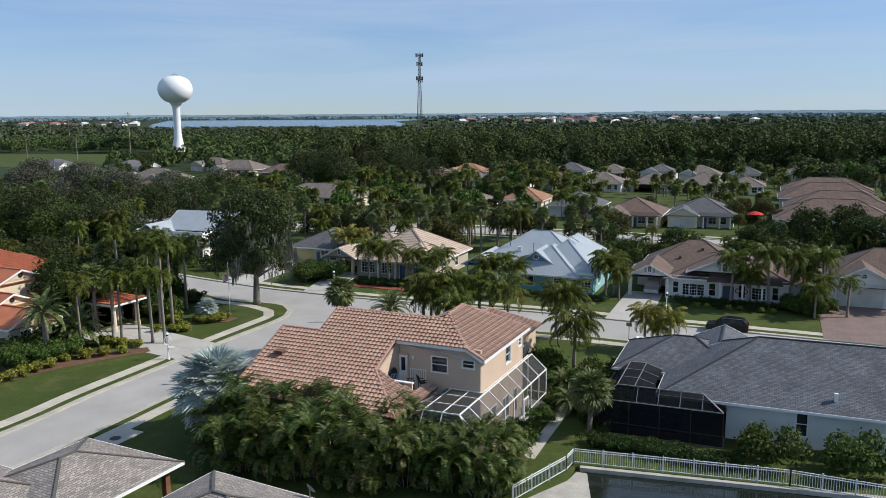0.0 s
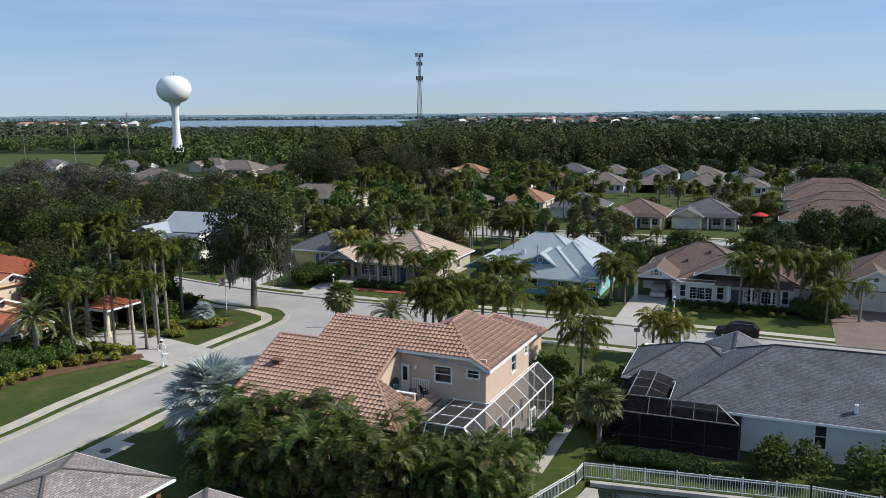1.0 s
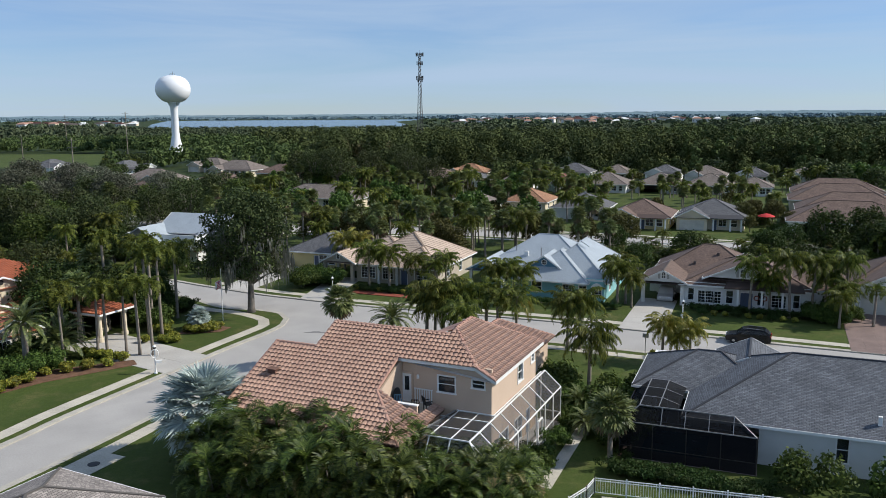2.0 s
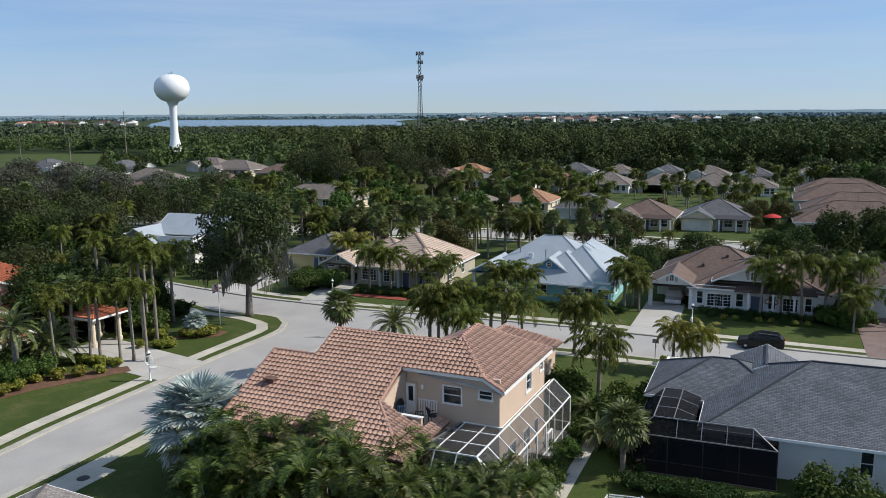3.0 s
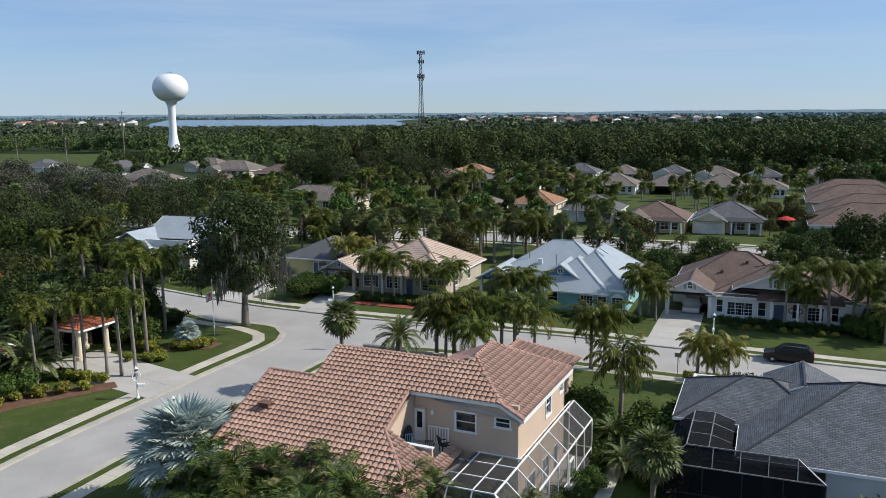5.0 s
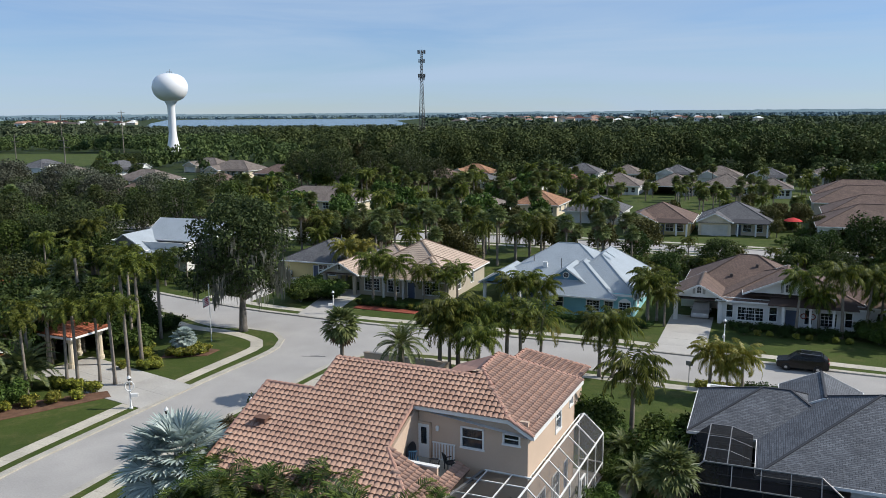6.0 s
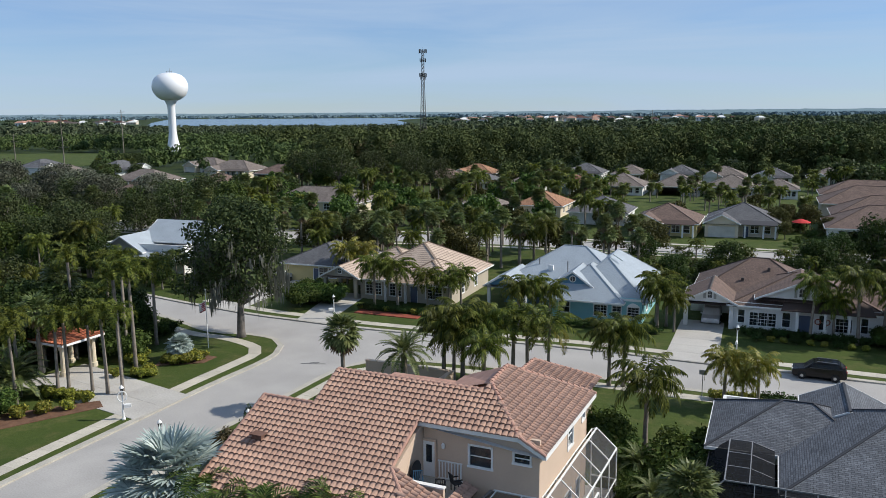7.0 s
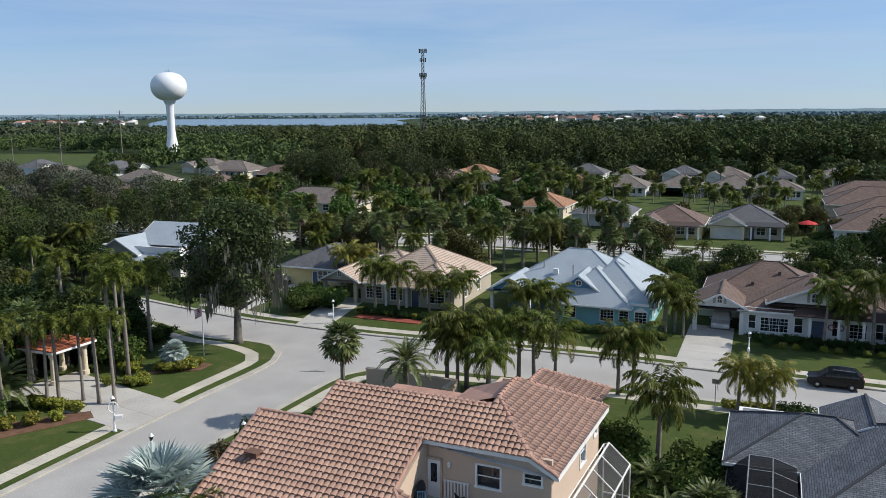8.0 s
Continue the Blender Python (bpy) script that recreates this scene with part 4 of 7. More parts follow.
def wall(parent, p, q, h, material, openings=(), z0=-0.15, thick=0.22, frame_mat="trim"):
    """A wall from p to q (outside on the right), with openings (along, width, bottom, top, kind[, arch]) cut through."""
    a, b = Vector((*p, 0)), Vector((*q, 0))
    e = (b - a).normalized()
    L = (b - a).length
    n = Vector((e.y, -e.x, 0))

    def blk(u0, u1, v0, v1):
        v = []
        for u in (u0, u1):
            for t in (0, -thick):
                for z in (v0, v1):
                    v.append(a + e * u + n * t + Vector((0, 0, z)))
        return v, [tuple(f) for f in BOXF]
    us, vs, holes = {0.0, L}, {z0, h}, []
    for op in sorted(openings):
        o, w, b0, b1, kind = op[:5]
        b0 = b0 if b0 > z0 + 0.2 and kind in ("win", "grid", "void") else z0
        us |= {o, o + w}
        vs |= {b0, b1}
        holes.append((o, o + w, b0, b1))
        s, t = a + e * o, a + e * (o + w)
        window_part(parent, (s.x, s.y), (t.x, t.y), max(b0, op[2]), b1, (n.x, n.y), kind, frame_mat, op[5] if len(op) > 5 else 0.0)
    us, vs = sorted(us), sorted(vs)
    solid = {}
    for i in range(len(us) - 1):
        for j in range(len(vs) - 1):
            cu, cv = (us[i] + us[i + 1]) / 2, (vs[j] + vs[j + 1]) / 2
            solid[i, j] = not any(p < cu < q and r < cv < t for p, q, r, t in holes)
    V, F, seen = [], [], {}

    def vert(i, j, k):
        if (i, j, k) not in seen:
            seen[i, j, k] = len(V)
            V.append(a + e * us[i] - n * thick * k + Vector((0, 0, vs[j])))
        return seen[i, j, k]
    for (i, j), full in solid.items():
        if not full:
            continue
        F.append((vert(i, j, 0), vert(i + 1, j, 0), vert(i + 1, j + 1, 0), vert(i, j + 1, 0)))
        F.append((vert(i, j + 1, 1), vert(i + 1, j + 1, 1), vert(i + 1, j, 1), vert(i, j, 1)))
        for (di, dj), q in (((-1, 0), ((i, j), (i, j + 1))), ((1, 0), ((i + 1, j + 1), (i + 1, j))), ((0, -1), ((i + 1, j), (i, j))), ((0, 1), ((i, j + 1), (i + 1, j + 1)))):
            if not solid.get((i + di, j + dj), False):
                (p0, p1), (q0, q1) = q
                F.append((vert(p0, p1, 0), vert(q0, q1, 0), vert(q0, q1, 1), vert(p0, p1, 1)))
    return part("wall", (V, F), material, parent)


def rect_walls(parent, x0, x1, y0, y1, h, material, s=(), e=(), n=(), w=(), skip="", z0=-0.15, frame_mat="trim"):
    k = 0.22
    if "s" not in skip:
        wall(parent, (x0, y0), (x1, y0), h, material, s, z0, k, frame_mat)
    if "n" not in skip:
        wall(parent, (x1, y1), (x0, y1), h, material, n, z0, k, frame_mat)
    if "e" not in skip:
        wall(parent, (x1, y0 + k), (x1, y1 - k), h, material, e, z0, k, frame_mat)
    if "w" not in skip:
        wall(parent, (x0, y1 - k), (x0, y0 + k), h, material, w, z0, k, frame_mat)


def gable_vent(parent, x, y, z, kind="arch", s=1.0):
    """A small round or arched window in a gable, facing -y."""
    n = 16
    ring = []
    if kind == "round":
        pts = [(0.42 * s * math.cos(a), 0.42 * s * math.sin(a)) for a in [2 * math.pi * k / n for k in range(n)]]
    else:
        pts = [(-0.35 * s, -0.55 * s), (0.35 * s, -0.55 * s)] + [(0.35 * s * math.cos(a), 0.3 * s + 0.35 * s * math.sin(a)) for a in [math.pi * k / 8 for k in range(9)]]
    m = len(pts)
    V = [(x + px * f, y - t, z + pz * f) for t in (0.0, 0.06) for f in (1.0, 0.78) for px, pz in pts]
    F = []
    for i in range(m):
        j = (i + 1) % m
        F += [(2 * m + i, 2 * m + j, 3 * m + j, 3 * m + i), (i, j, 2 * m + j, 2 * m + i), (m + i, m + j, 3 * m + j, 3 * m + i)]
    w = part("window", (V, F), "trim", parent)
    part("pane", ([(x + px * 0.8, y - 0.03, z + pz * 0.8) for px, pz in pts], [tuple(range(m))]), "dark" if kind == "round" else "glass", w)
    part("mullions", join(box(x - 0.02, x + 0.02, y - 0.05, y - 0.035, z - 0.4 * s, z + 0.45 * s), box(x - 0.3 * s, x + 0.3 * s, y - 0.05, y - 0.035, z - 0.02, z + 0.02)), "trim", w)


def shutters(parent, x, y, z, w, h):
    for sx in (-1, 1):
        part("shutter", box(x + sx * w - 0.14, x + sx * w + 0.14, y - 0.05, y, z - h / 2, z + h / 2), "greywall", parent)


# the corner house with salmon clay tiles
HU, HL_ = 70.4, (1.27, 59.26)
main = thing("house", "two-storey peach stucco house with salmon clay barrel-tile roof", "house", (HL_[0], HL_[1], 0), HU - 90)
# local axes: x to the right along the rear wall, y away from the pool side; the right wall's eave runs along x = 0
R_, S_ = 0.545, 0.46
ZC = 6.68
ZK = 7.44


def zs(y):
    return ZK + S_ * y


def zr_(x):
    return ZC - R_ * x


tile_v, tile_f = [], []
TW, TL = 0.34, 0.40
for j in range(2):
    for k in range(7):
        a = math.pi * k / 6
        tile_v.append((TW / 2 * -math.cos(a) * 0.98, j * TL * 1.12, 0.035 + 0.11 * math.sin(a) - 0.05 * j * 0.9 + (0.03 if j == 0 else 0)))
for k in range(6):
    tile_f.append((k, k + 1, 8 + k, 7 + k))
tile_f.append((0, 1, 2, 3, 4, 5, 6))


def tile_mesh(name, material):
    me = bpy.data.meshes.new(name)
    me.from_pydata(tile_v, [], tile_f)
    me.polygons.foreach_set("use_smooth", [True] * 6 + [False])
    me.materials.append(M[material])
    me.update()
    return me


def inside(poly, x, y):
    c = False
    for i in range(len(poly)):
        (x0, y0), (x1, y1) = poly[i], poly[i - 1]
        if (y0 > y) != (y1 > y) and x < (x1 - x0) * (y - y0) / (y1 - y0) + x0:
            c = not c
    return c


def tiled_slope(parent, poly, singles, me, material, name="roof_slope", base="clay_base"):
    """A slope covered with barrel tiles: poly's first edge is its eave. The first `singles` tiles by the eave are pieces of their own."""
    p = [Vector(q) for q in poly]
    e = (p[1] - p[0]).normalized()
    nrm = (p[1] - p[0]).cross(p[2] - p[0]).normalized()
    up = nrm.cross(e)
    flat = [((q - p[0]).dot(e), (q - p[0]).dot(up)) for q in p]
    deck = part(name, ([tuple(q + nrm * 0.0) for q in p] + [tuple(q - nrm * 0.12) for q in p], [tuple(range(len(p))), tuple(range(len(p), 2 * len(p)))[::-1]] + [(i, len(p) + i, len(p) + (i + 1) % len(p), (i + 1) % len(p)) for i in range(len(p))]), base, parent)
    u0, u1 = min(a for a, b in flat), max(a for a, b in flat)
    v1 = max(b for a, b in flat)
    V, F = [], []
    n = 0
    for j in range(int(v1 / TL) + 1):
        for i in range(int((u1 - u0) / TW) + 1):
            u, v = u0 + (i + 0.5) * TW, min(b for a, b in flat) + j * TL
            if not inside(flat, u, v + TL * 0.5):
                continue
            o = p[0] + e * u + up * v + nrm * (0.004 * ((i * 7 + j * 13) % 5))
            if n < singles:
                t = new("tile", me)
                t.parent = deck
                t.matrix_local = Matrix(((e.x, up.x, nrm.x, o.x), (e.y, up.y, nrm.y, o.y), (e.z, up.z, nrm.z, o.z), (0, 0, 0, 1)))
                n += 1
            else:
                k = len(V)
                V += [tuple(o + e * x + up * y + nrm * z) for x, y, z in tile_v]
                F += [tuple(q + k for q in f) for f in tile_f]
    if V:
        me2 = bpy.data.meshes.new("tile_field")
        me2.from_pydata(V, [], F)
        me2.polygons.foreach_set("use_smooth", [len(f) == 4 for f in F])
        me2.materials.append(M[material])
        me2.update()
        ob = new("tile_field", me2)
        ob.parent = deck
        ob["kind"] = "stuff"
    return deck


def caps(parent, a, b, material, w=0.26):
    """Half-round ridge caps laid end to end from a to b."""
    a, b = Vector(a), Vector(b)
    n = max(1, int((b - a).length / 0.42))
    d = (b - a) / n
    s = d.cross(Vector((0, 0, 1))).normalized()
    up = s.cross(d).normalized()
    V, F = [], []
    L = d.length
    for t, lift, k in ((0.0, 0.06, 1.0), (1.08, 0.02, 0.9)):
        for m in range(6):
            an = math.pi * m / 5
            V.append((math.cos(an) * w / 2 * k, t * L, math.sin(an) * 0.13 * k + lift - 0.02))
    F = [(m, m + 1, 7 + m, 6 + m) for m in range(5)] + [tuple(range(6))]
    me = bpy.data.meshes.new("ridge_cap")
    me.from_pydata(V, [], F)
    me.materials.append(M[material])
    dn = d.normalized()
    for i in range(n):
        ob = new("ridge_cap", me)
        ob.parent = parent
        o = a + d * i
        ob.matrix_local = Matrix(((s.x, dn.x, up.x, o.x), (s.y, dn.y, up.y, o.y), (s.z, dn.z, up.z, o.z), (0, 0, 0, 1)))


clay_tile = tile_mesh("tile", "clay")
# local x runs against l: a point (u, l) of the plan lies at (-l, u)
AP, HS, KK, WL = (-4.4, 6.33, 9.05), (-4.27, 3.37, 8.98), (-1.42, 0.0, ZK), (-7.17, 0.0, ZK)
YR = 2.69
RL, RR = (-13.82, YR, zs(YR)), (-4.6, YR, zs(YR))
LL, LR = (-17.32, 0.04, zs(0.04)), (-13.82, 0.04, zs(0.04))
YE = -7.0
HLp = (-7.17, -3.11, zs(-3.11))
tiled_slope(main, [(-17.32, YE, zs(YE)), (-3.6, YE, zs(YE)), HLp, WL, KK, HS, (-4.6, YR + 0.2, zs(YR) + 0.09), RL, LR, LL], 300, clay_tile, "clay", "roof_slope")
tiled_slope(main, [(0, 0, ZC), (0, 10.25, ZC), AP, HS, KK], 260, clay_tile, "clay", "roof_slope")
# far slopes and the lower hip beside the balcony
roof_mesh("rear_slope", [(RL, RR, (-4.6, 7.4, 6.5), (-13.82, 7.4, 6.5)), (LL, LR, (-13.82, 3.5, 6.0), (-17.32, 3.5, 6.0)), (AP, (0, 10.25, ZC), (-8.8, 10.25, ZC)), (HS, AP, (-8.8, 10.25, ZC), (-8.0, 5.0, 7.4))], [(-13.8, 2.6, 6.4), (-0.4, 2.6, 6.4), (-0.4, 9.8, 6.4), (-13.8, 9.8, 6.4)], "clay_cap", main)
tiled_slope(main, [(-3.6, YE, 4.22), (-3.6, -0.2, 4.22), (-4.2, -0.2, 4.53), (-4.2, -2.6, 4.53), HLp], 80, clay_tile, "clay", "balcony_slope")
for a, b in ((RL, RR), (LL, LR), (HS, AP), (KK, HS), (AP, (0, 10.25, ZC)), (HLp, (-3.6, YE, 4.22)), (RL, LR), (KK, (0, 0, ZC)), (LL, (-17.32, YE, zs(YE)))):
    caps(main, a, b, "clay_cap", 0.28)
caps(main, WL, HLp, "clay_cap", 0.22)
# rear gable behind the ridge
tiled_slope(main, [(-2.0, 11.6, 4.4), (-2.0, 20.0, 4.4), (-6.1, 16.6, 6.3), (-6.1, 14.0, 6.3)], 30, clay_tile, "clay", "front_wing_slope")
tiled_slope(main, [(-10.6, 11.6, 4.4), (-2.0, 11.6, 4.4), (-6.1, 14.0, 6.3)], 40, clay_tile, "clay", "front_wing_slope")
caps(main, (-2.0, 11.6, 4.4), (-6.1, 14.0, 6.3), "clay_cap")
caps(main, (-6.1, 14.0, 6.3), (-6.1, 16.6, 6.3), "clay_cap")
caps(main, (-6.1, 16.6, 6.3), (-2.0, 20.0, 4.4), "clay_cap")
# walls: the tall rear wall over the balcony, the right wall, and the rest
wall(main, (-7.0, 0.35), (-0.4, 0.35), 7.3, "peach", [(2.68, 1.28, 5.27, 6.44, "win"), (5.2, 0.9, 5.87, 6.45, "win")], z0=-0.1)
wall(main, (-0.4, 0.57), (-0.4, 9.8), 6.5, "peach", [(5.0, 1.1, 4.75, 6.15, "win"), (8.0, 0.7, 5.4, 6.05, "win"), (1.2, 1.8, 0.0, 2.2, "win"), (4.4, 1.5, 0.3, 2.1, "win"), (6.9, 0.9, 0.0, 2.1, "door")])
wall(main, (-0.4, 9.8), (-8.2, 9.8), 6.5, "peach")
wall(main, (-13.6, 7.0), (-13.6, 0.2), 6.3, "peach")
wall(main, (-17.0, 3.2), (-17.0, YE + 0.6), 4.2, "peach", [(4.0, 1.6, 0.9, 2.2, "win")])
wall(main, (-17.0, YE + 0.6), (-4.0, YE + 0.6), 4.25, "peach", [(3.0, 1.6, 0.9, 2.2, "win"), (8.0, 1.6, 0.9, 2.2, "win")])
wall(main, (-8.2, 9.8), (-13.6, 7.2), 6.0, "peach")
part("gable", ([(-17.0, YE + 0.8, 4.2), (-17.0, 3.0, 4.2), (-17.0, 3.0, 6.0), (-17.0, 0.1, 7.25), (-16.8, YE + 0.8, 4.2), (-16.8, 3.0, 4.2), (-16.8, 3.0, 6.0), (-16.8, 0.1, 7.25)], [(0, 3, 2, 1), (4, 5, 6, 7), (0, 1, 5, 4), (1, 2, 6, 5), (2, 3, 7, 6), (3, 0, 4, 7)]), "peach", main)
rect_walls(main, -10.2, -2.5, 10.0, 19.6, 4.3, "peach", e=[(1.2, 1.2, 1.6, 3.2, "win"), (5.0, 1.2, 1.6, 3.2, "win")])
part("side_wall", ([(-7.2, -2.9, 2.9), (-7.2, 0.6, 2.9), (-7.2, 0.6, 7.4), (-7.2, -2.9, 5.9), (-7.05, -2.9, 2.9), (-7.05, 0.6, 2.9), (-7.05, 0.6, 7.4), (-7.05, -2.9, 5.9)], [(0, 3, 2, 1), (4, 5, 6, 7), (0, 1, 5, 4), (1, 2, 6, 5), (2, 3, 7, 6), (3, 0, 4, 7)]), "peach", main)
part("fascia", beam((-7.2, -0.02, ZK - 0.12), (-1.42, -0.02, ZK - 0.12), 0.06, 0.22), "trim", main)
part("fascia", beam((-1.42, -0.02, ZK - 0.12), (0, -0.02, ZC - 0.12), 0.06, 0.22), "trim", main)
part("fascia", beam((0.03, 0, ZC - 0.12), (0.03, 10.25, ZC - 0.12), 0.06, 0.22), "trim", main)
part("soffit", ([(-7.1, 0, ZK - 0.2), (0, 0, ZC - 0.2), (0, 10.2, ZC - 0.2), (-0.5, 10.2, ZC - 0.2), (-0.5, 0.5, ZC - 0.16), (-7.1, 0.5, ZK - 0.16)], [(0, 1, 4, 5), (1, 2, 3, 4)]), "trim", main)
# balcony
part("balcony_floor", box(-7.04, -4.15, -2.3, 0.34, 4.05, 4.25), "walk", main, "pale balcony floor slab")
part("parapet", box(-7.0, -4.55, -2.5, -2.3, 4.0, 5.12), "peach", main)
part("parapet_cap", box(-7.0, -4.5, -2.55, -2.25, 5.12, 5.2), "trim", main, "white parapet cap")
part("lower_wall", box(-4.2, -4.0, -6.2, -0.2, -0.1, 4.1), "peach", main)
bd = part("balcony_door", box(-7.0, -6.3, 0.26, 0.34, 4.27, 6.3), "trim", main, "white glazed balcony door")
part("pane", box(-6.82, -6.48, 0.242, 0.256, 5.1, 6.1), "glass", bd)
part("door_frame", join(box(-7.05, -7.0, 0.22, 0.345, 4.26, 6.4), box(-6.3, -6.2, 0.22, 0.345, 4.26, 6.4), box(-7.05, -6.2, 0.22, 0.345, 6.3, 6.42)), "peach", bd)
wl_ = part("wall_lamp", lathe([(0.03, 0), (0.09, 0.05), (0.1, 0.25), (0.04, 0.32)], 10), "trim", main, "small white wall lamp")
wl_.location = (-5.8, 0.24, 6.0)
# a small vent cap on the left slope
part("roof_vent", join(box(-15.9, -15.3, -3.1, -2.7, zs(-3.1), zs(-2.7) + 0.22), box(-16.0, -15.2, -3.2, -2.6, zs(-2.7) + 0.22, zs(-2.7) + 0.28)), "clay_base", main, "dark brown roof vent")

# low patio wall in front of the house
pw = thing("patio_wall", "low peach stucco garden wall with an angled end", "wall", (HL_[0], HL_[1], 0), HU - 90)
for x0, x1, y0, y1 in ((-24.5, -16.2, 24.2, 24.5), (-16.2, -15.9, 22.0, 24.5)):
    part("panel", box(x0, x1, y0, y1, 0.05, 1.75), "peach", pw)
    part("coping", box(x0 - 0.05, x1 + 0.05, y0 - 0.05, y1 + 0.05, 1.75, 1.83), "peach", pw)


# pool cage of the corner house
def pool_cage():
    t = thing("pool_cage", "white aluminium pool cage with fine insect screen", "pool cage", (HL_[0], HL_[1], 0), HU - 90)
    w = 0.068
    y0, y1, xo, xp, he, hp = -5.2, 11.0, 1.25, -0.05, 3.0, 4.15
    yf, xl = -4.35, -3.55
    ys = [y0 + 0.85, -2.7, -0.9, 1.0, 3.0, 5.0, 7.0, 9.0, y1]
    for y in ys:
        part("post", beam((xo, y, 0.05), (xo, y, he), w), "trim", t)
        part("rafter", beam((xo, y, he), (xp, y, hp), w), "trim", t)
        if y > 0.6:
            part("tie", beam((xp, y, hp), (-0.36, y, hp - 0.12), 0.05), "trim", t)
        else:
            part("rafter", beam((xp, y, hp), (xl, y, hp - 0.05), w), "trim", t)
    part("beam", beam((xp, yf, hp), (xp, y1, hp), 0.085), "trim", t)
    part("beam", beam((xo, y0, he), (xo, y1, he), 0.08), "trim", t)
    part("beam", beam((-0.36, 0.3, hp - 0.12), (-0.36, y1, hp - 0.12), 0.06), "trim", t)
    part("beam", beam((xl, y0, he), (xo, y0, he), 0.10), "trim", t)
    part("gutter", beam((-3.62, -4.3, 4.08), (-3.0, 0.28, 4.08), 0.16, 0.14), "steel", t, "silvery gutter along the cage")
    part("beam", beam((xp, 0.3, hp), (-2.9, 0.3, hp), 0.09), "trim", t)
    part("rafter", beam((xp, yf, hp), (xo, y0, he), w), "trim", t)
    for x in (-2.75, -1.3):
        part("purlin", beam((x, yf, hp - 0.02), (x, 0.28, hp - 0.02), w), "trim", t)
        part("rafter", beam((x, yf, hp - 0.02), (x, y0, he), w), "trim", t)
        part("post", beam((x, y0, 0.05), (x, y0, he), w), "trim", t)
    part("post", beam((xo, y0, 0.05), (xo, y0, he), w), "trim", t)
    for z in (0.12, 0.95):
        part("rail", beam((xo, y0, z), (xo, y1, z), 0.07), "trim", t)
        part("rail", beam((xl, y0, z), (xo, y0, z), 0.07), "trim", t)
        part("rail", beam((xo, y1, z), (-0.36, y1, z), 0.07), "trim", t)
    part("post", beam((-0.36, y1, 0.05), (-0.36, y1, hp - 0.12), w), "trim", t)
    part("door", join(beam((xo + 0.05, 5.2, 0.1), (xo + 0.05, 5.2, 2.2), 0.1), beam((xo + 0.05, 6.2, 0.1), (xo + 0.05, 6.2, 2.2), 0.1), beam((xo + 0.05, 5.2, 2.2), (xo + 0.05, 6.2, 2.2), 0.1), beam((xo + 0.05, 5.2, 0.5), (xo + 0.05, 6.2, 0.5), 0.1)), "trim", t, "white screen door")
    sc = [((xo, y0, 0.05), (xo, y1, 0.05), (xo, y1, he), (xo, y0, he)), ((xo, y0, he), (xo, y1, he), (xp, y1, hp), (xp, yf, hp)), ((xp, yf, hp), (xp, 0.3, hp), (-2.9, 0.3, hp), (xl, yf, hp)), ((xl, y0, 0.05), (xo, y0, 0.05), (xo, y0, he), (xl, y0, he)), ((xl, y0, he), (xo, y0, he), (xp, yf, hp), (xl, yf, hp)), ((xo, y1, 0.05), (-0.36, y1, 0.05), (-0.36, y1, hp - 0.12), (xp, y1, hp), (xo, y1, he))]
    for q in sc:
        part("screen", (q, [tuple(range(len(q)))]), "screen_light", t, "grey insect screen")
    deck = tagged(part("pool_deck", box(-3.9, 1.35, -5.3, 11.1, -0.04, 0.125), "drive", None), "pale concrete pool deck", "pool deck", "", "structure")
    deck.matrix_world = t.matrix_world
    pool = tagged(part("pool_water", box(-3.4, 0.5, -4.6, -1.6, 0.02, 0.135), "pool", None), "small blue swimming pool under the cage", "pool", "", "structure")
    pool.matrix_world = t.matrix_world


pool_cage()


# ---- the grey-shingled neighbour ----
GR0 = (18.7, 60.0)
gray = thing("house", "low white stucco house with dark grey shingle roof", "house", (*GR0, 0), -17)
rect_walls(gray, -0.2, 24.0, 2.4, 17.0, 3.35, "white", s=[(4.8, 0.75, 1.0, 2.8, "win"), (11.2, 1.5, 0.9, 2.4, "grid", 0.35), (16.1, 1.5, 0.9, 2.4, "grid", 0.35)])
rect_walls(gray, -9.0, -0.2, 7.9, 16.8, 3.35, "white", s=[(1.2, 2.6, 0.1, 2.3, "win"), (5.2, 2.4, 0.1, 2.3, "win")], skip="e")
roof(gray, 9.9, 8.75, 29.2, 12.9, 3.4, 0.475, "shingle_gray", cap="shingle_gray", over=0.6)
roof(gray, -4.2, 11.7, 9.6, 7.8, 3.4, 0.46, "shingle_gray", cap="shingle_gray", over=0.6)
roof(gray, -1.2, 14.0, 4.6, 5.0, 4.1, 0.46, "shingle_gray", kind="gable", axis="y", cap="shingle_gray", gable_wall="white", over=0.5)
roof(gray, 14.4, 12.0, 6.0, 7.0, 4.3, 0.5, "shingle_gray", cap="shingle_gray", over=0.5)
part("gutter", beam((-0.2, 1.76, 3.0), (24.6, 1.76, 3.0), 0.12, 0.13), "trim", gray, "white eaves gutter")
part("roof_vent", box(7.0, 7.25, 2.9, 3.15, 3.6, 4.3), "trim", gray)
part("roof_vent", tube([(12.2, 4.4, 4.3), (12.2, 4.4, 5.2)], [0.08, 0.08]), "trim", gray)


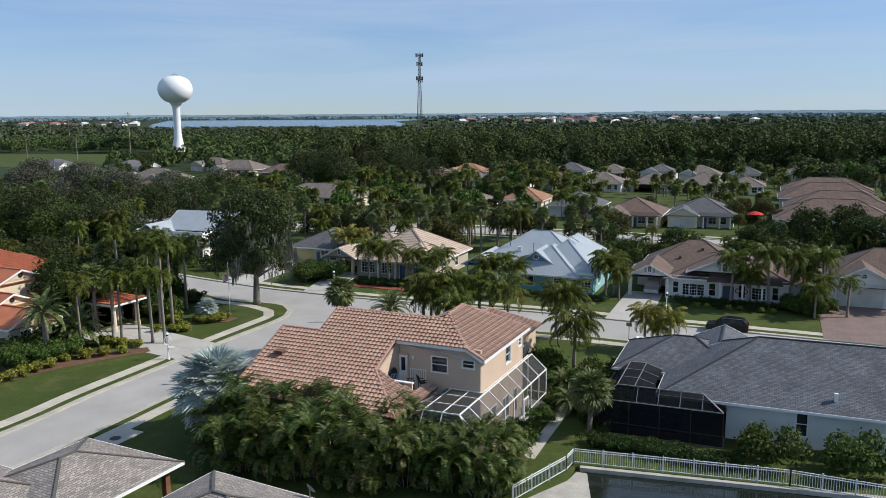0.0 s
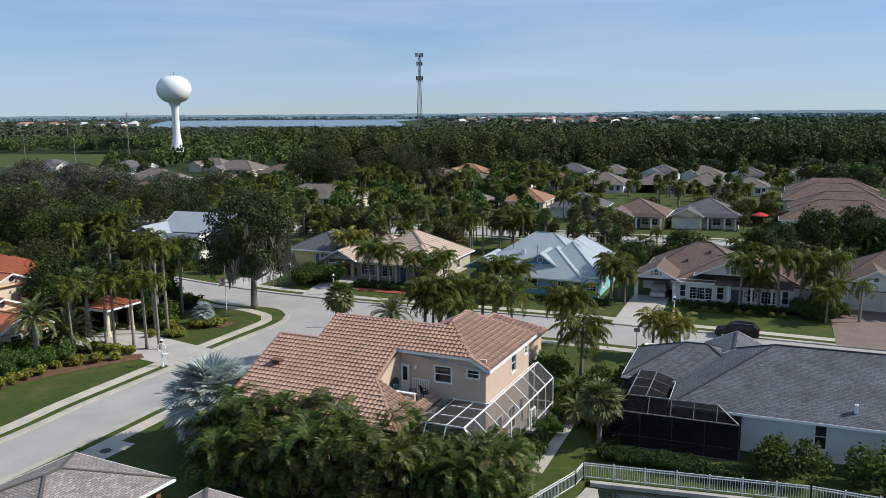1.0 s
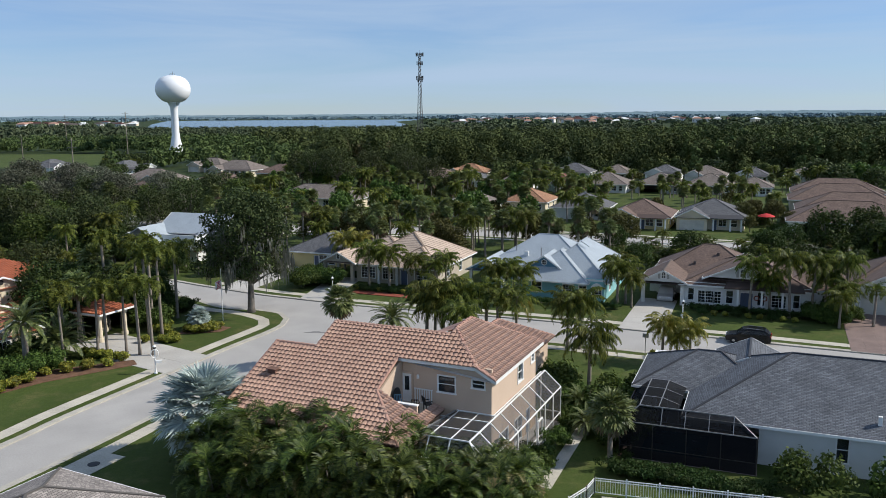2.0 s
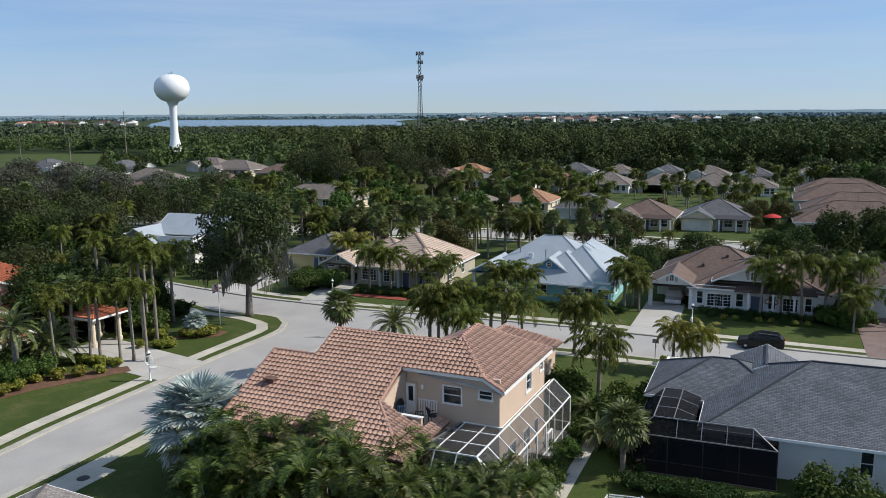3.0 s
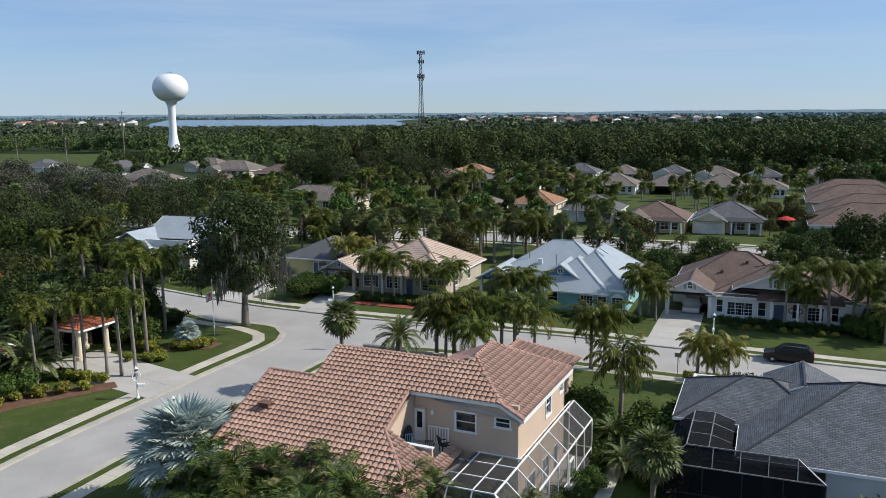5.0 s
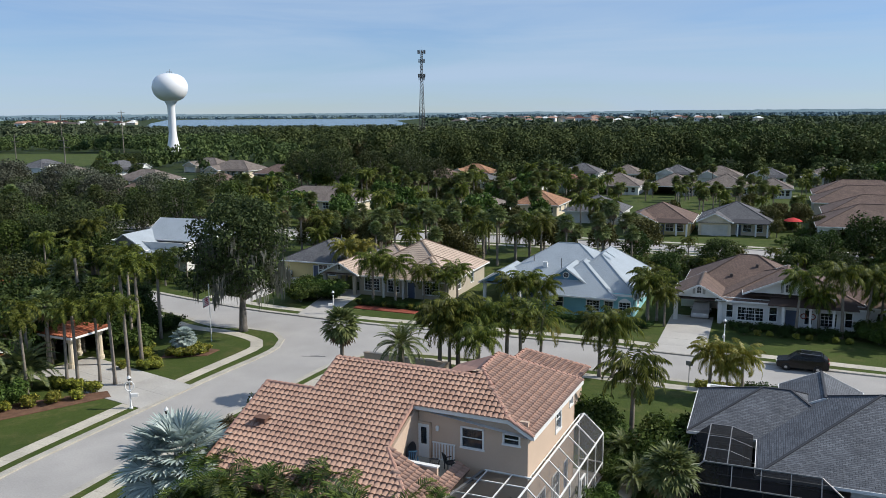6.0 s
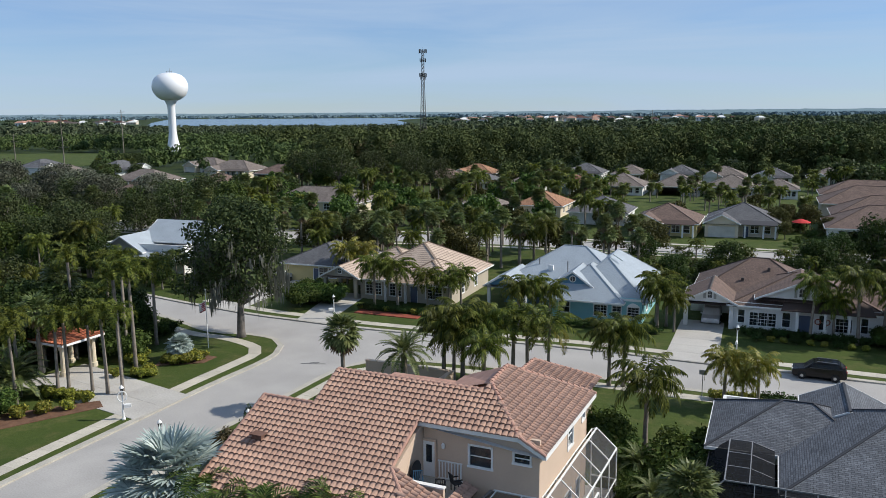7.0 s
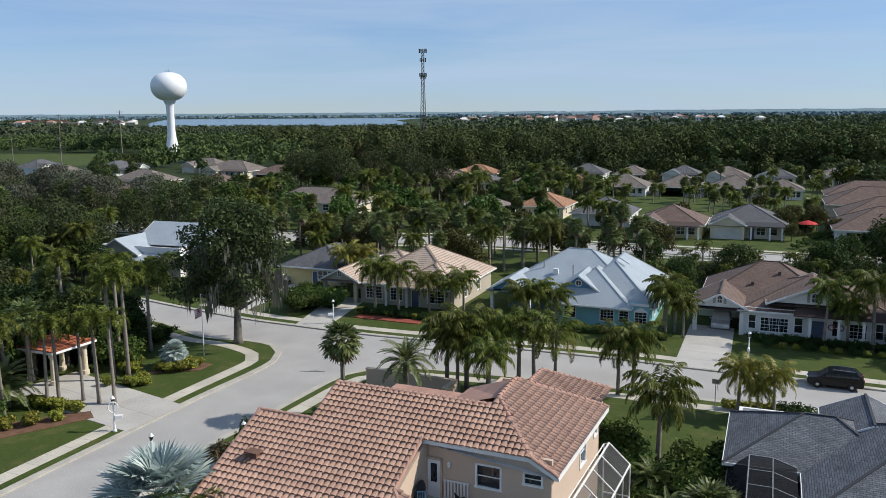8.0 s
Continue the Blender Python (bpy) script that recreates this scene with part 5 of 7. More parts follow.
def dark_cage():
    t = thing("screened_lanai", "dark bronze-framed screened lanai with sloping mesh roof", "lanai", (*GR0, 0), -17)
    w = 0.07
    x0, x1, y0, y1 = -9.3, -0.3, 0.4, 7.4
    ze, zt = 2.72, 3.72
    xi0, yi0, xr = x0 + 1.2, y0 + 0.85, x1 - 1.5
    xm, xe = xi0 + 1.3, -5.5
    part("beam", beam((x0, y0, ze), (x1, y0, ze), w), "steel", t)
    part("beam", beam((x0, y0, ze), (x0, y1, ze), w), "bronze", t)
    part("beam", beam((xi0, yi0, zt), (xr, yi0, zt), w), "steel", t)
    part("beam", beam((xi0, yi0, zt), (xi0, y1, zt), w), "steel", t)
    part("beam", beam((xr, yi0, zt), (x1, y0, ze), w), "steel", t)
    part("beam", beam((xi0, yi0, zt), (x0, y0, ze), w), "steel", t)
    for k in range(1, 4):
        x = xi0 + (xr - xi0) * k / 4
        part("rafter", beam((x, yi0, zt), (x, y0, ze), 0.05), "steel", t)
    part("rafter", beam((xr, yi0, zt), (xr, y0, ze), 0.05), "steel", t)
    for k in range(1, 4):
        y = yi0 + (y1 - yi0) * k / 3.0
        part("purlin", beam((xi0, y, zt), (xm, y, zt), 0.06), "steel", t)
        part("purlin", beam((xm, y, zt), (xe, y, 3.3), 0.06), "steel", t)
    part("beam", beam((xm, yi0, zt), (xm, y1, zt), 0.06), "steel", t)
    for x, y in [(x0 + (x1 - x0) * k / 4, y0) for k in range(5)] + [(x0, y0 + (y1 - y0) * k / 3) for k in range(1, 4)]:
        part("post", beam((x, y, 0.05), (x, y, ze), w), "bronze", t)
    part("rail", beam((x0, y0, 0.95), (x1, y0, 0.95), 0.06), "bronze", t)
    q = [((x0, y0, 0.05), (x1, y0, 0.05), (x1, y0, ze), (x0, y0, ze)), ((x0, y1, 0.05), (x0, y0, 0.05), (x0, y0, ze), (x0, y1, ze)), ((x0, y0, ze), (x1, y0, ze), (xr, yi0, zt), (xi0, yi0, zt)), ((x0, y1, ze), (x0, y0, ze), (xi0, yi0, zt), (xi0, y1, zt)), ((xi0, yi0, zt), (xm, yi0, zt), (xm, y1, zt), (xi0, y1, zt)), ((xm, yi0, zt), (xe, yi0 + 0.4, 3.35), (xe, y1, 3.3), (xm, y1, zt))]
    for s in q:
        part("screen", (s, [tuple(range(len(s)))]), "screen", t, "dark insect screen")
    d = tagged(part("lanai_deck", box(x0 - 0.1, x1 + 0.1, y0 - 0.1, y1, -0.04, 0.125), "brickdrive", None), "brown paver lanai deck", "deck", "", "structure")
    d.matrix_world = t.matrix_world
    p = tagged(part("lanai_pool", box(-8.0, -3.6, 2.0, 6.2, 0.02, 0.135), "pool", None), "deep blue lanai pool", "pool", "", "structure")
    p.matrix_world = t.matrix_world


dark_cage()


# ---- houses across the street ----
def house_tan():
    t = thing("house", "tan stucco house with pinkish flat-tile hip roof and carport", "house", (-15.2, 119.6, 0.05), -17)
    rect_walls(t, -5.5, 7.2, 1.0, 15.0, 3.1, "tanwall", s=[(0.8, 2.2, 0.7, 2.3, "grid"), (4.2, 1.6, 0.7, 2.3, "grid"), (7.0, 1.1, 0.0, 2.2, "door"), (9.2, 2.2, 0.7, 2.3, "grid")], e=[(3, 1.2, 0.9, 2.2, "win"), (8, 1.2, 0.9, 2.2, "win")])
    roof(t, 0.85, 8.0, 12.7, 14.0, 3.1, 0.56, "tile_tan", axis="y", cap="tile_tan", over=0.6, cap_w=0.3)
    roof(t, 3.6, 4.4, 7.2, 8.8, 3.12, 0.56, "tile_tan", axis="y", cap="tile_tan", over=0.55, cap_w=0.3)
    roof(t, -4.2, 9.5, 10.0, 10.0, 3.1, 0.50, "tile_tan", cap="tile_tan", over=0.6, cap_w=0.3)
    # carport with a gable on posts
    roof(t, -7.9, 4.2, 5.0, 8.4, 3.1, 0.52, "tile_tan", kind="gable", axis="y", cap="tile_tan", gable_wall="tanwall", over=0.35)
    for x in (-10.2, -5.8):
        for y in (0.3, 4.2):
            part("post", box(x - 0.22, x + 0.22, y - 0.22, y + 0.22, -0.1, 3.0), "tanwall", t)
    part("post", box(-7.6, -7.35, 7.6, 7.85, -0.1, 3.0), "trim", t)
    gable_vent(t, -7.9, -0.02, 3.75, "arch", 0.8)
    shutters(t, -7.9, 0.0, 3.75, 0.55, 0.9)
    wall(t, (-10.3, 8.0), (-5.5, 8.0), 3.0, "tanwall", [(1.5, 0.9, 0, 2.1, "door")])
    for x in (-1.6, 1.2):
        part("column", box(x - 0.14, x + 0.14, 0.2, 0.48, -0.1, 2.9), "trim", t)


house_tan()


def house_blue():
    t = thing("house", "aqua and blue cottage with pale seamed metal roof", "house", (8.6, 111.6, 0.05), -17)
    rect_walls(t, -4.9, 5.4, 0.6, 17.0, 3.0, "aquawall", s=[(0.8, 1.3, 0.8, 2.2, "win", 0.3), (4.9, 1.5, 0.7, 2.0, "grid", 0.45), (7.0, 1.0, 0.7, 2.0, "grid", 0.35), (8.7, 1.3, 0.7, 2.0, "grid", 0.4)], e=[(3, 1.2, 0.9, 2.2, "win"), (8, 1.2, 0.9, 2.2, "win")])
    rect_walls(t, -12.4, -4.9, 6.0, 18.0, 3.0, "bluewall", s=[(1.0, 1.2, 0.8, 2.3, "win"), (4.0, 1.0, 0.0, 2.1, "door")], skip="e")
    roof(t, 0.6, 9.3, 9.6, 16.0, 3.0, 0.74, "metal_roof", axis="y", cap="metal_roof", over=0.6)
    roof(t, -4.8, 12.0, 15.4, 12.6, 3.0, 0.60, "metal_roof", cap="metal_roof", over=0.6)
    roof(t, -1.2, 5.0, 8.4, 10.0, 3.0, 0.70, "metal_roof", axis="y", cap="metal_roof", over=0.6)
    roof(t, -2.7, 4.0, 4.6, 5.0, 3.95, 0.70, "metal_roof", kind="gable", axis="y", gable_wall="bluewall", over=0.35)
    gable_vent(t, -2.7, 1.48, 4.6, "round", 0.95)
    # porch gable
    roof(t, -11.4, 6.6, 5.0, 6.4, 2.9, 0.56, "metal_roof", kind="gable", axis="y", gable_wall="bluewall", over=0.4)
    gable_vent(t, -11.4, 3.38, 3.5, "round", 0.9)
    for x in (-13.7, -9.1):
        part("post", box(x - 0.18, x + 0.18, 3.5, 3.86, -0.1, 2.9), "trim", t)
    for x, y in ((-4.6, 7.0), (-8.6, 8.6)):
        part("roof_vent", tube([(x, y, 3.8), (x, y, 5.6)], [0.07, 0.07]), "steel", t)
    part("roof_vent", box(-7.2, -6.6, 7.6, 7.9, 4.0, 4.85), "trim", t)
    part("skylight", beam((0.9, 6.4, 6.95), (2.0, 6.9, 6.15), 0.5, 0.12), "trim", t, "pale ridge vent box")
    # trim bands under the eaves
    part("trim_board", box(-4.95, 5.45, 0.54, 0.597, 2.68, 2.95), "trim", t)


house_blue()


def house_brown():
    t = thing("house", "white stucco house with brown shingle roof and arched windows", "house", (24.6, 108.6, 0.05), -17)
    rect_walls(t, -1.2, 13.4, 0.8, 15.0, 3.1, "white", s=[(0.5, 0.7, 0.8, 2.3, "win"), (1.7, 2.7, 0.6, 2.1, "grid", 0.55), (5.0, 0.8, 0.7, 2.3, "win"), (6.6, 1.5, 0.0, 2.2, "door"), (8.6, 0.8, 0.7, 2.3, "win"), (10.2, 1.6, 0.6, 2.1, "grid", 0.4), (12.6, 0.7, 0.7, 2.3, "win")], e=[(3, 1.2, 0.9, 2.2, "win")])
    rect_walls(t, 13.4, 17.4, 2.2, 13.0, 3.1, "white", s=[(1.2, 1.5, 0.7, 2.2, "grid", 0.35)], skip="w")
    roof(t, 1.2, 11.6, 13.6, 11.6, 3.1, 0.55, "shingle_brown", cap="shingle_brown", over=0.6)
    roof(t, 6.0, 7.2, 14.6, 12.6, 3.08, 0.40, "shingle_brown", cap="shingle_brown", over=0.6)
    roof(t, 13.6, 7.6, 8.0, 10.8, 3.1, 0.44, "shingle_brown", axis="y", cap="shingle_brown", over=0.6)
    roof(t, 5.6, 4.6, 8.4, 7.4, 3.95, 0.44, "shingle_brown", kind="gable", axis="y", gable_wall="white", over=0.5)
    gable_vent(t, 5.6, 0.88, 4.5, "arch", 0.95)
    shutters(t, 5.6, 0.9, 4.5, 0.6, 1.0)
    part("porch_roof", ([(3.6, -0.9, 2.95), (12.6, -0.9, 2.95), (12.2, 1.2, 3.75), (4.0, 1.2, 3.75), (3.6, -0.9, 2.85), (12.6, -0.9, 2.85), (12.2, 1.2, 3.65), (4.0, 1.2, 3.65)], [(0, 1, 2, 3), (7, 6, 5, 4), (0, 4, 5, 1), (1, 5, 6, 2), (2, 6, 7, 3), (3, 7, 4, 0)]), "shingle_brown", t)
    for x in (5.2, 7.9, 10.2):
        part("column", box(x - 0.12, x + 0.12, -0.72, -0.48, -0.1, 2.85), "trim", t)
    # carport
    roof(t, -3.7, 4.2, 5.4, 7.4, 3.05, 0.52, "shingle_brown", kind="gable", axis="y", gable_wall="white", cap="shingle_taupe", over=0.4)
    gable_vent(t, -3.7, 0.48, 3.75, "arch", 0.8)
    shutters(t, -3.7, 0.5, 3.75, 0.55, 0.9)
    for x in (-6.2, -1.4):
        part("post", box(x - 0.22, x + 0.22, 0.5, 0.94, -0.1, 3.0), "white", t)
    wall(t, (-6.3, 7.8), (-1.2, 7.8), 3.0, "white")
    for x, y in ((-0.6, 7.6), (2.2, 9.4)):
        part("roof_vent", box(x - 0.16, x + 0.16, y, y + 0.25, 2.77 + 0.55 * (y - 5.2) - 0.05, 2.77 + 0.55 * (y - 5.2) + 0.42), "shingle_taupe", t)
    for x, r in ((7.3, 0.28), (8.2, 0.28)):
        a = [2 * math.pi * k / 12 for k in range(13)]
        part("wreath", tube([(x + r * math.cos(q), 0.72, 1.6 + r * math.sin(q)) for q in a], [0.06] * 13, 5), "redmulch", t, "dark red door wreath")


house_brown()


def house_garage():
    t = thing("house", "white gabled house with brown shingle roof and wide garage", "house", (46.2, 104.6, 0.05), -17)
    rect_walls(t, -4.2, 4.2, 0.8, 14.0, 3.0, "white", s=[(1.2, 5.2, 0.0, 2.2, "garage")])
    rect_walls(t, 4.2, 16.0, 3.0, 15.0, 3.0, "white", s=[(1.2, 0.9, 0.8, 2.3, "win"), (4.0, 1.1, 0, 2.2, "door"), (7.0, 1.6, 0.8, 2.3, "win")], skip="w")
    roof(t, 0, 5.2, 8.4, 8.8, 3.0, 0.52, "shingle_brown", kind="gable", axis="y", gable_wall="white", over=0.5, front="first")
    gable_vent(t, 0, 0.78, 4.0, "round", 0.8)
    roof(t, 6.0, 8.8, 21.0, 12.4, 3.0, 0.56, "shingle_brown", cap="shingle_brown", over=0.6)
    part("roof_vent", tube([(3.2, 4.6, 4.6), (3.2, 4.6, 5.7)], [0.08, 0.08]), "trim", t)


house_garage()


def house_red():
    t = thing("house", "cream stucco villa with red clay-tile roofs", "house", (-56.5, 88.3, 0.05), 70 - 90)
    red_tile = tile_mesh("tile", "redclay")
    rect_walls(t, -12.0, -1.0, 2.0, 12.0, 5.6, "cream", s=[(8.0, 0.6, 4.4, 5.1, "win"), (9.2, 0.6, 4.4, 5.1, "win")], e=[(2, 0.7, 4.4, 5.1, "win"), (4, 0.7, 4.4, 5.1, "win")])
    rect_walls(t, -8.0, 2.0, -3.0, 2.0, 3.0, "cream", s=[(5.4, 1.3, 0.8, 2.2, "grid", 0.4), (7.8, 1.3, 0.8, 2.2, "grid", 0.4)], e=[(1.4, 1.4, 0.8, 2.2, "grid", 0.4)], skip="n")
    rect_walls(t, -1.0, 5.4, 3.0, 11.0, 3.0, "cream", s=[(2.0, 1.4, 0.8, 2.3, "grid", 0.4)], e=[(4.0, 1.0, 0, 2.2, "door")], skip="w")

    def hip4(x0, x1, y0, y1, z, p, n):
        cx, cy = (x0 + x1) / 2, (y0 + y1) / 2
        hx, hy = (x1 - x0) / 2, (y1 - y0) / 2
        k = min(hx, hy)
        zt = z + k * p
        a, b = ((cx - hx + k, cy, zt), (cx + hx - k, cy, zt)) if hx >= hy else ((cx, cy - hy + k, zt), (cx, cy + hy - k, zt))
        c = [(x0, y0, z), (x1, y0, z), (x1, y1, z), (x0, y1, z)]
        if hx >= hy:
            sl = [(c[0], c[1], b, a), (c[1], c[2], b), (c[2], c[3], a, b), (c[3], c[0], a)]
        else:
            sl = [(c[0], c[1], a), (c[1], c[2], b, a), (c[2], c[3], b), (c[3], c[0], a, b)]
        for i, s in enumerate(sl):
            if i in (0, 1):
                tiled_slope(t, s, n, red_tile, "redclay", "roof_slope", "redtile_base")
            else:
                roof_mesh("roof_slope", [s], [c[0], c[1], c[2], c[3]], "redclay", t)
        for p0, p1 in ((a, b), (c[0], a), (c[1], b if hx >= hy else a)):
            caps(t, p0, p1, "redclay", 0.26)
        for i in range(4):
            part("fascia", beam((*c[i][:2], z - 0.1), (*c[(i + 1) % 4][:2], z - 0.1), 0.06, 0.2), "trim", t)
    hip4(-12.6, -0.4, 1.4, 12.6, 5.6, 0.42, 12)
    hip4(-8.6, 2.6, -3.6, 3.0, 3.0, 0.42, 12)
    hip4(-1.6, 6.0, 2.4, 11.6, 3.0, 0.42, 12)
    # gabled dormer wing
    part("gable", ([(-2.6, -3.8, 3.1), (0.8, -3.8, 3.1), (0.8, -3.8, 4.2), (-0.9, -3.8, 5.0), (-2.6, -3.8, 4.2), (-2.6, 1.5, 3.1), (0.8, 1.5, 3.1), (0.8, 1.5, 4.2), (-0.9, 1.5, 5.0), (-2.6, 1.5, 4.2)], [(0, 1, 2, 3, 4), (9, 8, 7, 6, 5), (0, 5, 6, 1), (1, 6, 7, 2), (3, 8, 9, 4), (4, 9, 5, 0), (2, 7, 8, 3)]), "cream", t)
    tiled_slope(t, [(1.2, -4.1, 4.05), (1.2, 1.6, 4.05), (-0.9, 1.6, 5.1), (-0.9, -4.1, 5.1)], 20, red_tile, "redclay", "roof_slope", "redtile_base")
    tiled_slope(t, [(-3.0, 1.6, 4.05), (-3.0, -4.1, 4.05), (-0.9, -4.1, 5.1), (-0.9, 1.6, 5.1)], 20, red_tile, "redclay", "roof_slope", "redtile_base")
    gable_vent(t, -0.9, -3.85, 4.2, "round", 0.8)
    # stepped gabled wings towards the garden
    for x0, x1, y0, y1, ze, p in ((3.0, 11.4, -5.6, 0.2, 3.0, 0.46), (0.0, 6.6, -3.9, 1.1, 4.2, 0.42), (-3.0, 2.2, 0.5, 5.9, 5.7, 0.40)):
        rect_walls(t, x0, x1, y0, y1, ze, "cream", s=[(1.2, 1.3, 0.8, 2.2, "grid", 0.4)] if ze < 4 else (), e=[(1.0, 1.3, 0.8, 2.3, "grid", 0.4), (3.4, 1.3, 0.8, 2.3, "grid", 0.4)] if ze < 4 else ())
        roof(t, (x0 + x1) / 2, (y0 + y1) / 2, x1 - x0, y1 - y0, ze, p, "redclay", kind="gable", axis="x", gable_wall="cream", over=0.4, cap="redclay", cap_w=0.26)
    for x, y, z in ((6.62, -1.4, 4.55), (2.22, 3.2, 6.1)):
        part("vent", tube([(x - 0.1, y, z), (x + 0.04, y, z)], [0.3, 0.3], 14), "dark", t, "small round dark vent")
    star = [(-2.7 + 0.62 * math.cos(math.pi / 2 + k * 0.8 * math.pi), 3.62 + 0.62 * math.sin(math.pi / 2 + k * 0.8 * math.pi)) for k in range(6)]
    part("star_ornament", join(*[beam((11.47, *star[k]), (11.47, *star[k + 1]), 0.06) for k in range(5)]), "bronze", t, "dark metal star on the gable")
    # entrance porch with thick columns
    for x, y in ((10.9, 5.6), (13.9, 5.6), (10.9, 9.0), (13.9, 9.0)):
        c = part("column", tube([(x, y, -0.1), (x, y, 0.5), (x, y, 0.52), (x, y, 2.6), (x, y, 2.62), (x, y, 2.9)], [0.36, 0.36, 0.27, 0.24, 0.34, 0.34], 12), "cream", t)
    part("porch_beam", join(box(10.5, 14.3, 5.25, 5.95, 2.9, 3.3), box(10.5, 14.3, 8.65, 9.35, 2.9, 3.3), box(10.5, 11.3, 5.955, 8.645, 2.9, 3.3), box(13.5, 14.3, 5.955, 8.645, 2.9, 3.3)), "cream", t)
    hip4(10.1, 14.8, 4.9, 9.7, 3.3, 0.36, 20)


house_red()


def house_front():
    """Shingled roofs below the camera's start."""
    t = thing("house", "low house with blended grey-brown shingle roofs", "house", (-24.5, 44.0, 0.05), 68 - 90)
    rect_walls(t, -16.0, 3.0, -12.0, 2.0, 2.9, "cream", n=[(6, 1.5, 0.8, 2.2, "win")])
    roof(t, -6.5, -5.0, 19.0, 14.0, 2.9, 0.45, "shingle_tan", cap="shingle_tan", over=0.6)
    roof(t, 0.9, 2.6, 7.6, 8.6, 3.2, 0.36, "shingle_tan", axis="y", cap="shingle_tan", over=0.5)
    for x, y in ((4.4, 6.6), (-2.6, 6.6), (4.4, 2.4)):
        part("post", box(x - 0.18, x + 0.18, y - 0.18, y + 0.18, -0.1, 3.1), "wood", t, "brown wooden post")
    t2 = thing("house_wing", "shingled wing with a small dish on its roof", "house", (-11.6, 41.0, 0.05), 66 - 90)
    rect_walls(t2, -5.5, 5.5, -5.0, 5.0, 2.9, "cream")
    roof(t2, 0, 0, 11.0, 10.0, 2.9, 0.42, "shingle_tan", cap="shingle_tan", over=0.6)
    d = part("dish", lathe([(0.02, 0), (0.2, 0.03), (0.33, 0.1), (0.34, 0.12)], 16), "steel", t2, "small grey satellite dish")
    d.location, d.rotation_euler = (1.6, 5.2, 3.35), (radians(55), 0, radians(160))
    part("dish_mast", beam((1.6, 5.2, 2.7), (1.6, 5.2, 3.4), 0.06), "steel", t2)


house_front()


def house_metal():
    t = thing("house", "white cottage with stepped pale grey metal roofs", "house", (-57.5, 137.0, 0.05), -14)
    rect_walls(t, -6.0, 8.0, 1.0, 14.0, 4.4, "white", s=[(6.0, 1.2, 0.8, 2.3, "win"), (10, 1.4, 0.8, 2.3, "win")], e=[(3, 1.2, 2.0, 3.4, "win")])
    roof(t, 4.0, 9.0, 12.0, 9.0, 4.6, 0.55, "metal_roof", kind="gable", axis="x", gable_wall="white", over=0.5)
    roof(t, -2.2, 5.0, 7.0, 10.0, 3.6, 0.58, "metal_roof", kind="gable", axis="y", gable_wall="greywall", over=0.5)
    roof(t, -4.5, 2.0, 5.0, 6.0, 2.8, 0.58, "metal_roof", kind="gable", axis="y", gable_wall="greywall", over=0.5)
    roof(t, 4.6, 1.6, 8.0, 5.0, 2.8, 0.35, "metal_roof", over=0.5)


house_metal()


def house_simple(x, y, w, d, wallm, roofm, rz=-17, gable=True, eave=2.9, pitch=0.45, label="", side=1, lanai=False):
    """A one-storey house with hip roof, garage gable and windows."""
    t = thing("house", label, "house", (x, y, 0.03), rz)
    ops = [(w * 0.62, 1.5, 0.8, 2.2, "win"), (w * 0.80, 1.2, 0.8, 2.2, "win"), (w * 0.52, 1.0, 0.0, 2.1, "door")]
    if lanai:
        ops = [(w * 0.08, w * 0.5, 0.0, 2.4, "void"), (w * 0.68, 1.4, 0.8, 2.2, "win"), (w * 0.85, 1.0, 0.8, 2.2, "win")]
    rect_walls(t, -w / 2, w / 2, 0, d, eave, wallm, s=ops, e=[(d * 0.2, 1.1, 0.9, 2.1, "win"), (d * 0.6, 1.1, 0.9, 2.1, "win")], w=[(d * 0.3, 1.1, 0.9, 2.1, "win")])
    roof(t, 0, d / 2, w, d, eave, pitch, roofm, axis="x" if w >= d else "y", cap=roofm, over=0.55)
    if gable:
        gx = -w * 0.27 * side
        gw = 6.0
        rect_walls(t, gx - gw / 2, gx + gw / 2, -2.2, 0.2, eave, wallm, s=[(0.6, 4.8, 0.0, 2.15, "garage")], skip="n")
        roof(t, gx, 0.6, gw, 5.6, eave, 0.5, roofm, kind="gable", axis="y", gable_wall=wallm, over=0.4, front="first")
        for px in (w * 0.05, w * 0.3, w * 0.46):
            part("column", box(px * side - 0.15, px * side + 0.15, -1.6, -1.3, -0.1, 2.6), "trim", t)
        part("porch_roof", ([(-0.02 * w, -1.8, 2.62), (w * 0.48, -1.8, 2.62), (w * 0.48, 0.2, 3.2), (-0.02 * w, 0.2, 3.2), (-0.02 * w, -1.8, 2.5), (w * 0.48, -1.8, 2.5), (w * 0.48, 0.2, 3.08), (-0.02 * w, 0.2, 3.08)], [(0, 1, 2, 3), (7, 6, 5, 4), (0, 4, 5, 1), (1, 5, 6, 2), (2, 6, 7, 3), (3, 7, 4, 0)]) if side > 0 else ([(-w * 0.48, -1.8, 2.62), (0.02 * w, -1.8, 2.62), (0.02 * w, 0.2, 3.2), (-w * 0.48, 0.2, 3.2), (-w * 0.48, -1.8, 2.5), (0.02 * w, -1.8, 2.5), (0.02 * w, 0.2, 3.08), (-w * 0.48, 0.2, 3.08)], [(0, 1, 2, 3), (7, 6, 5, 4), (0, 4, 5, 1), (1, 5, 6, 2), (2, 6, 7, 3), (3, 7, 4, 0)]), roofm, t)
    part("roof_vent", tube([(w * 0.1, d * 0.62, eave + 1.0), (w * 0.1, d * 0.62, eave + 2.6)], [0.07, 0.07], 6), "steel", t)
    return t


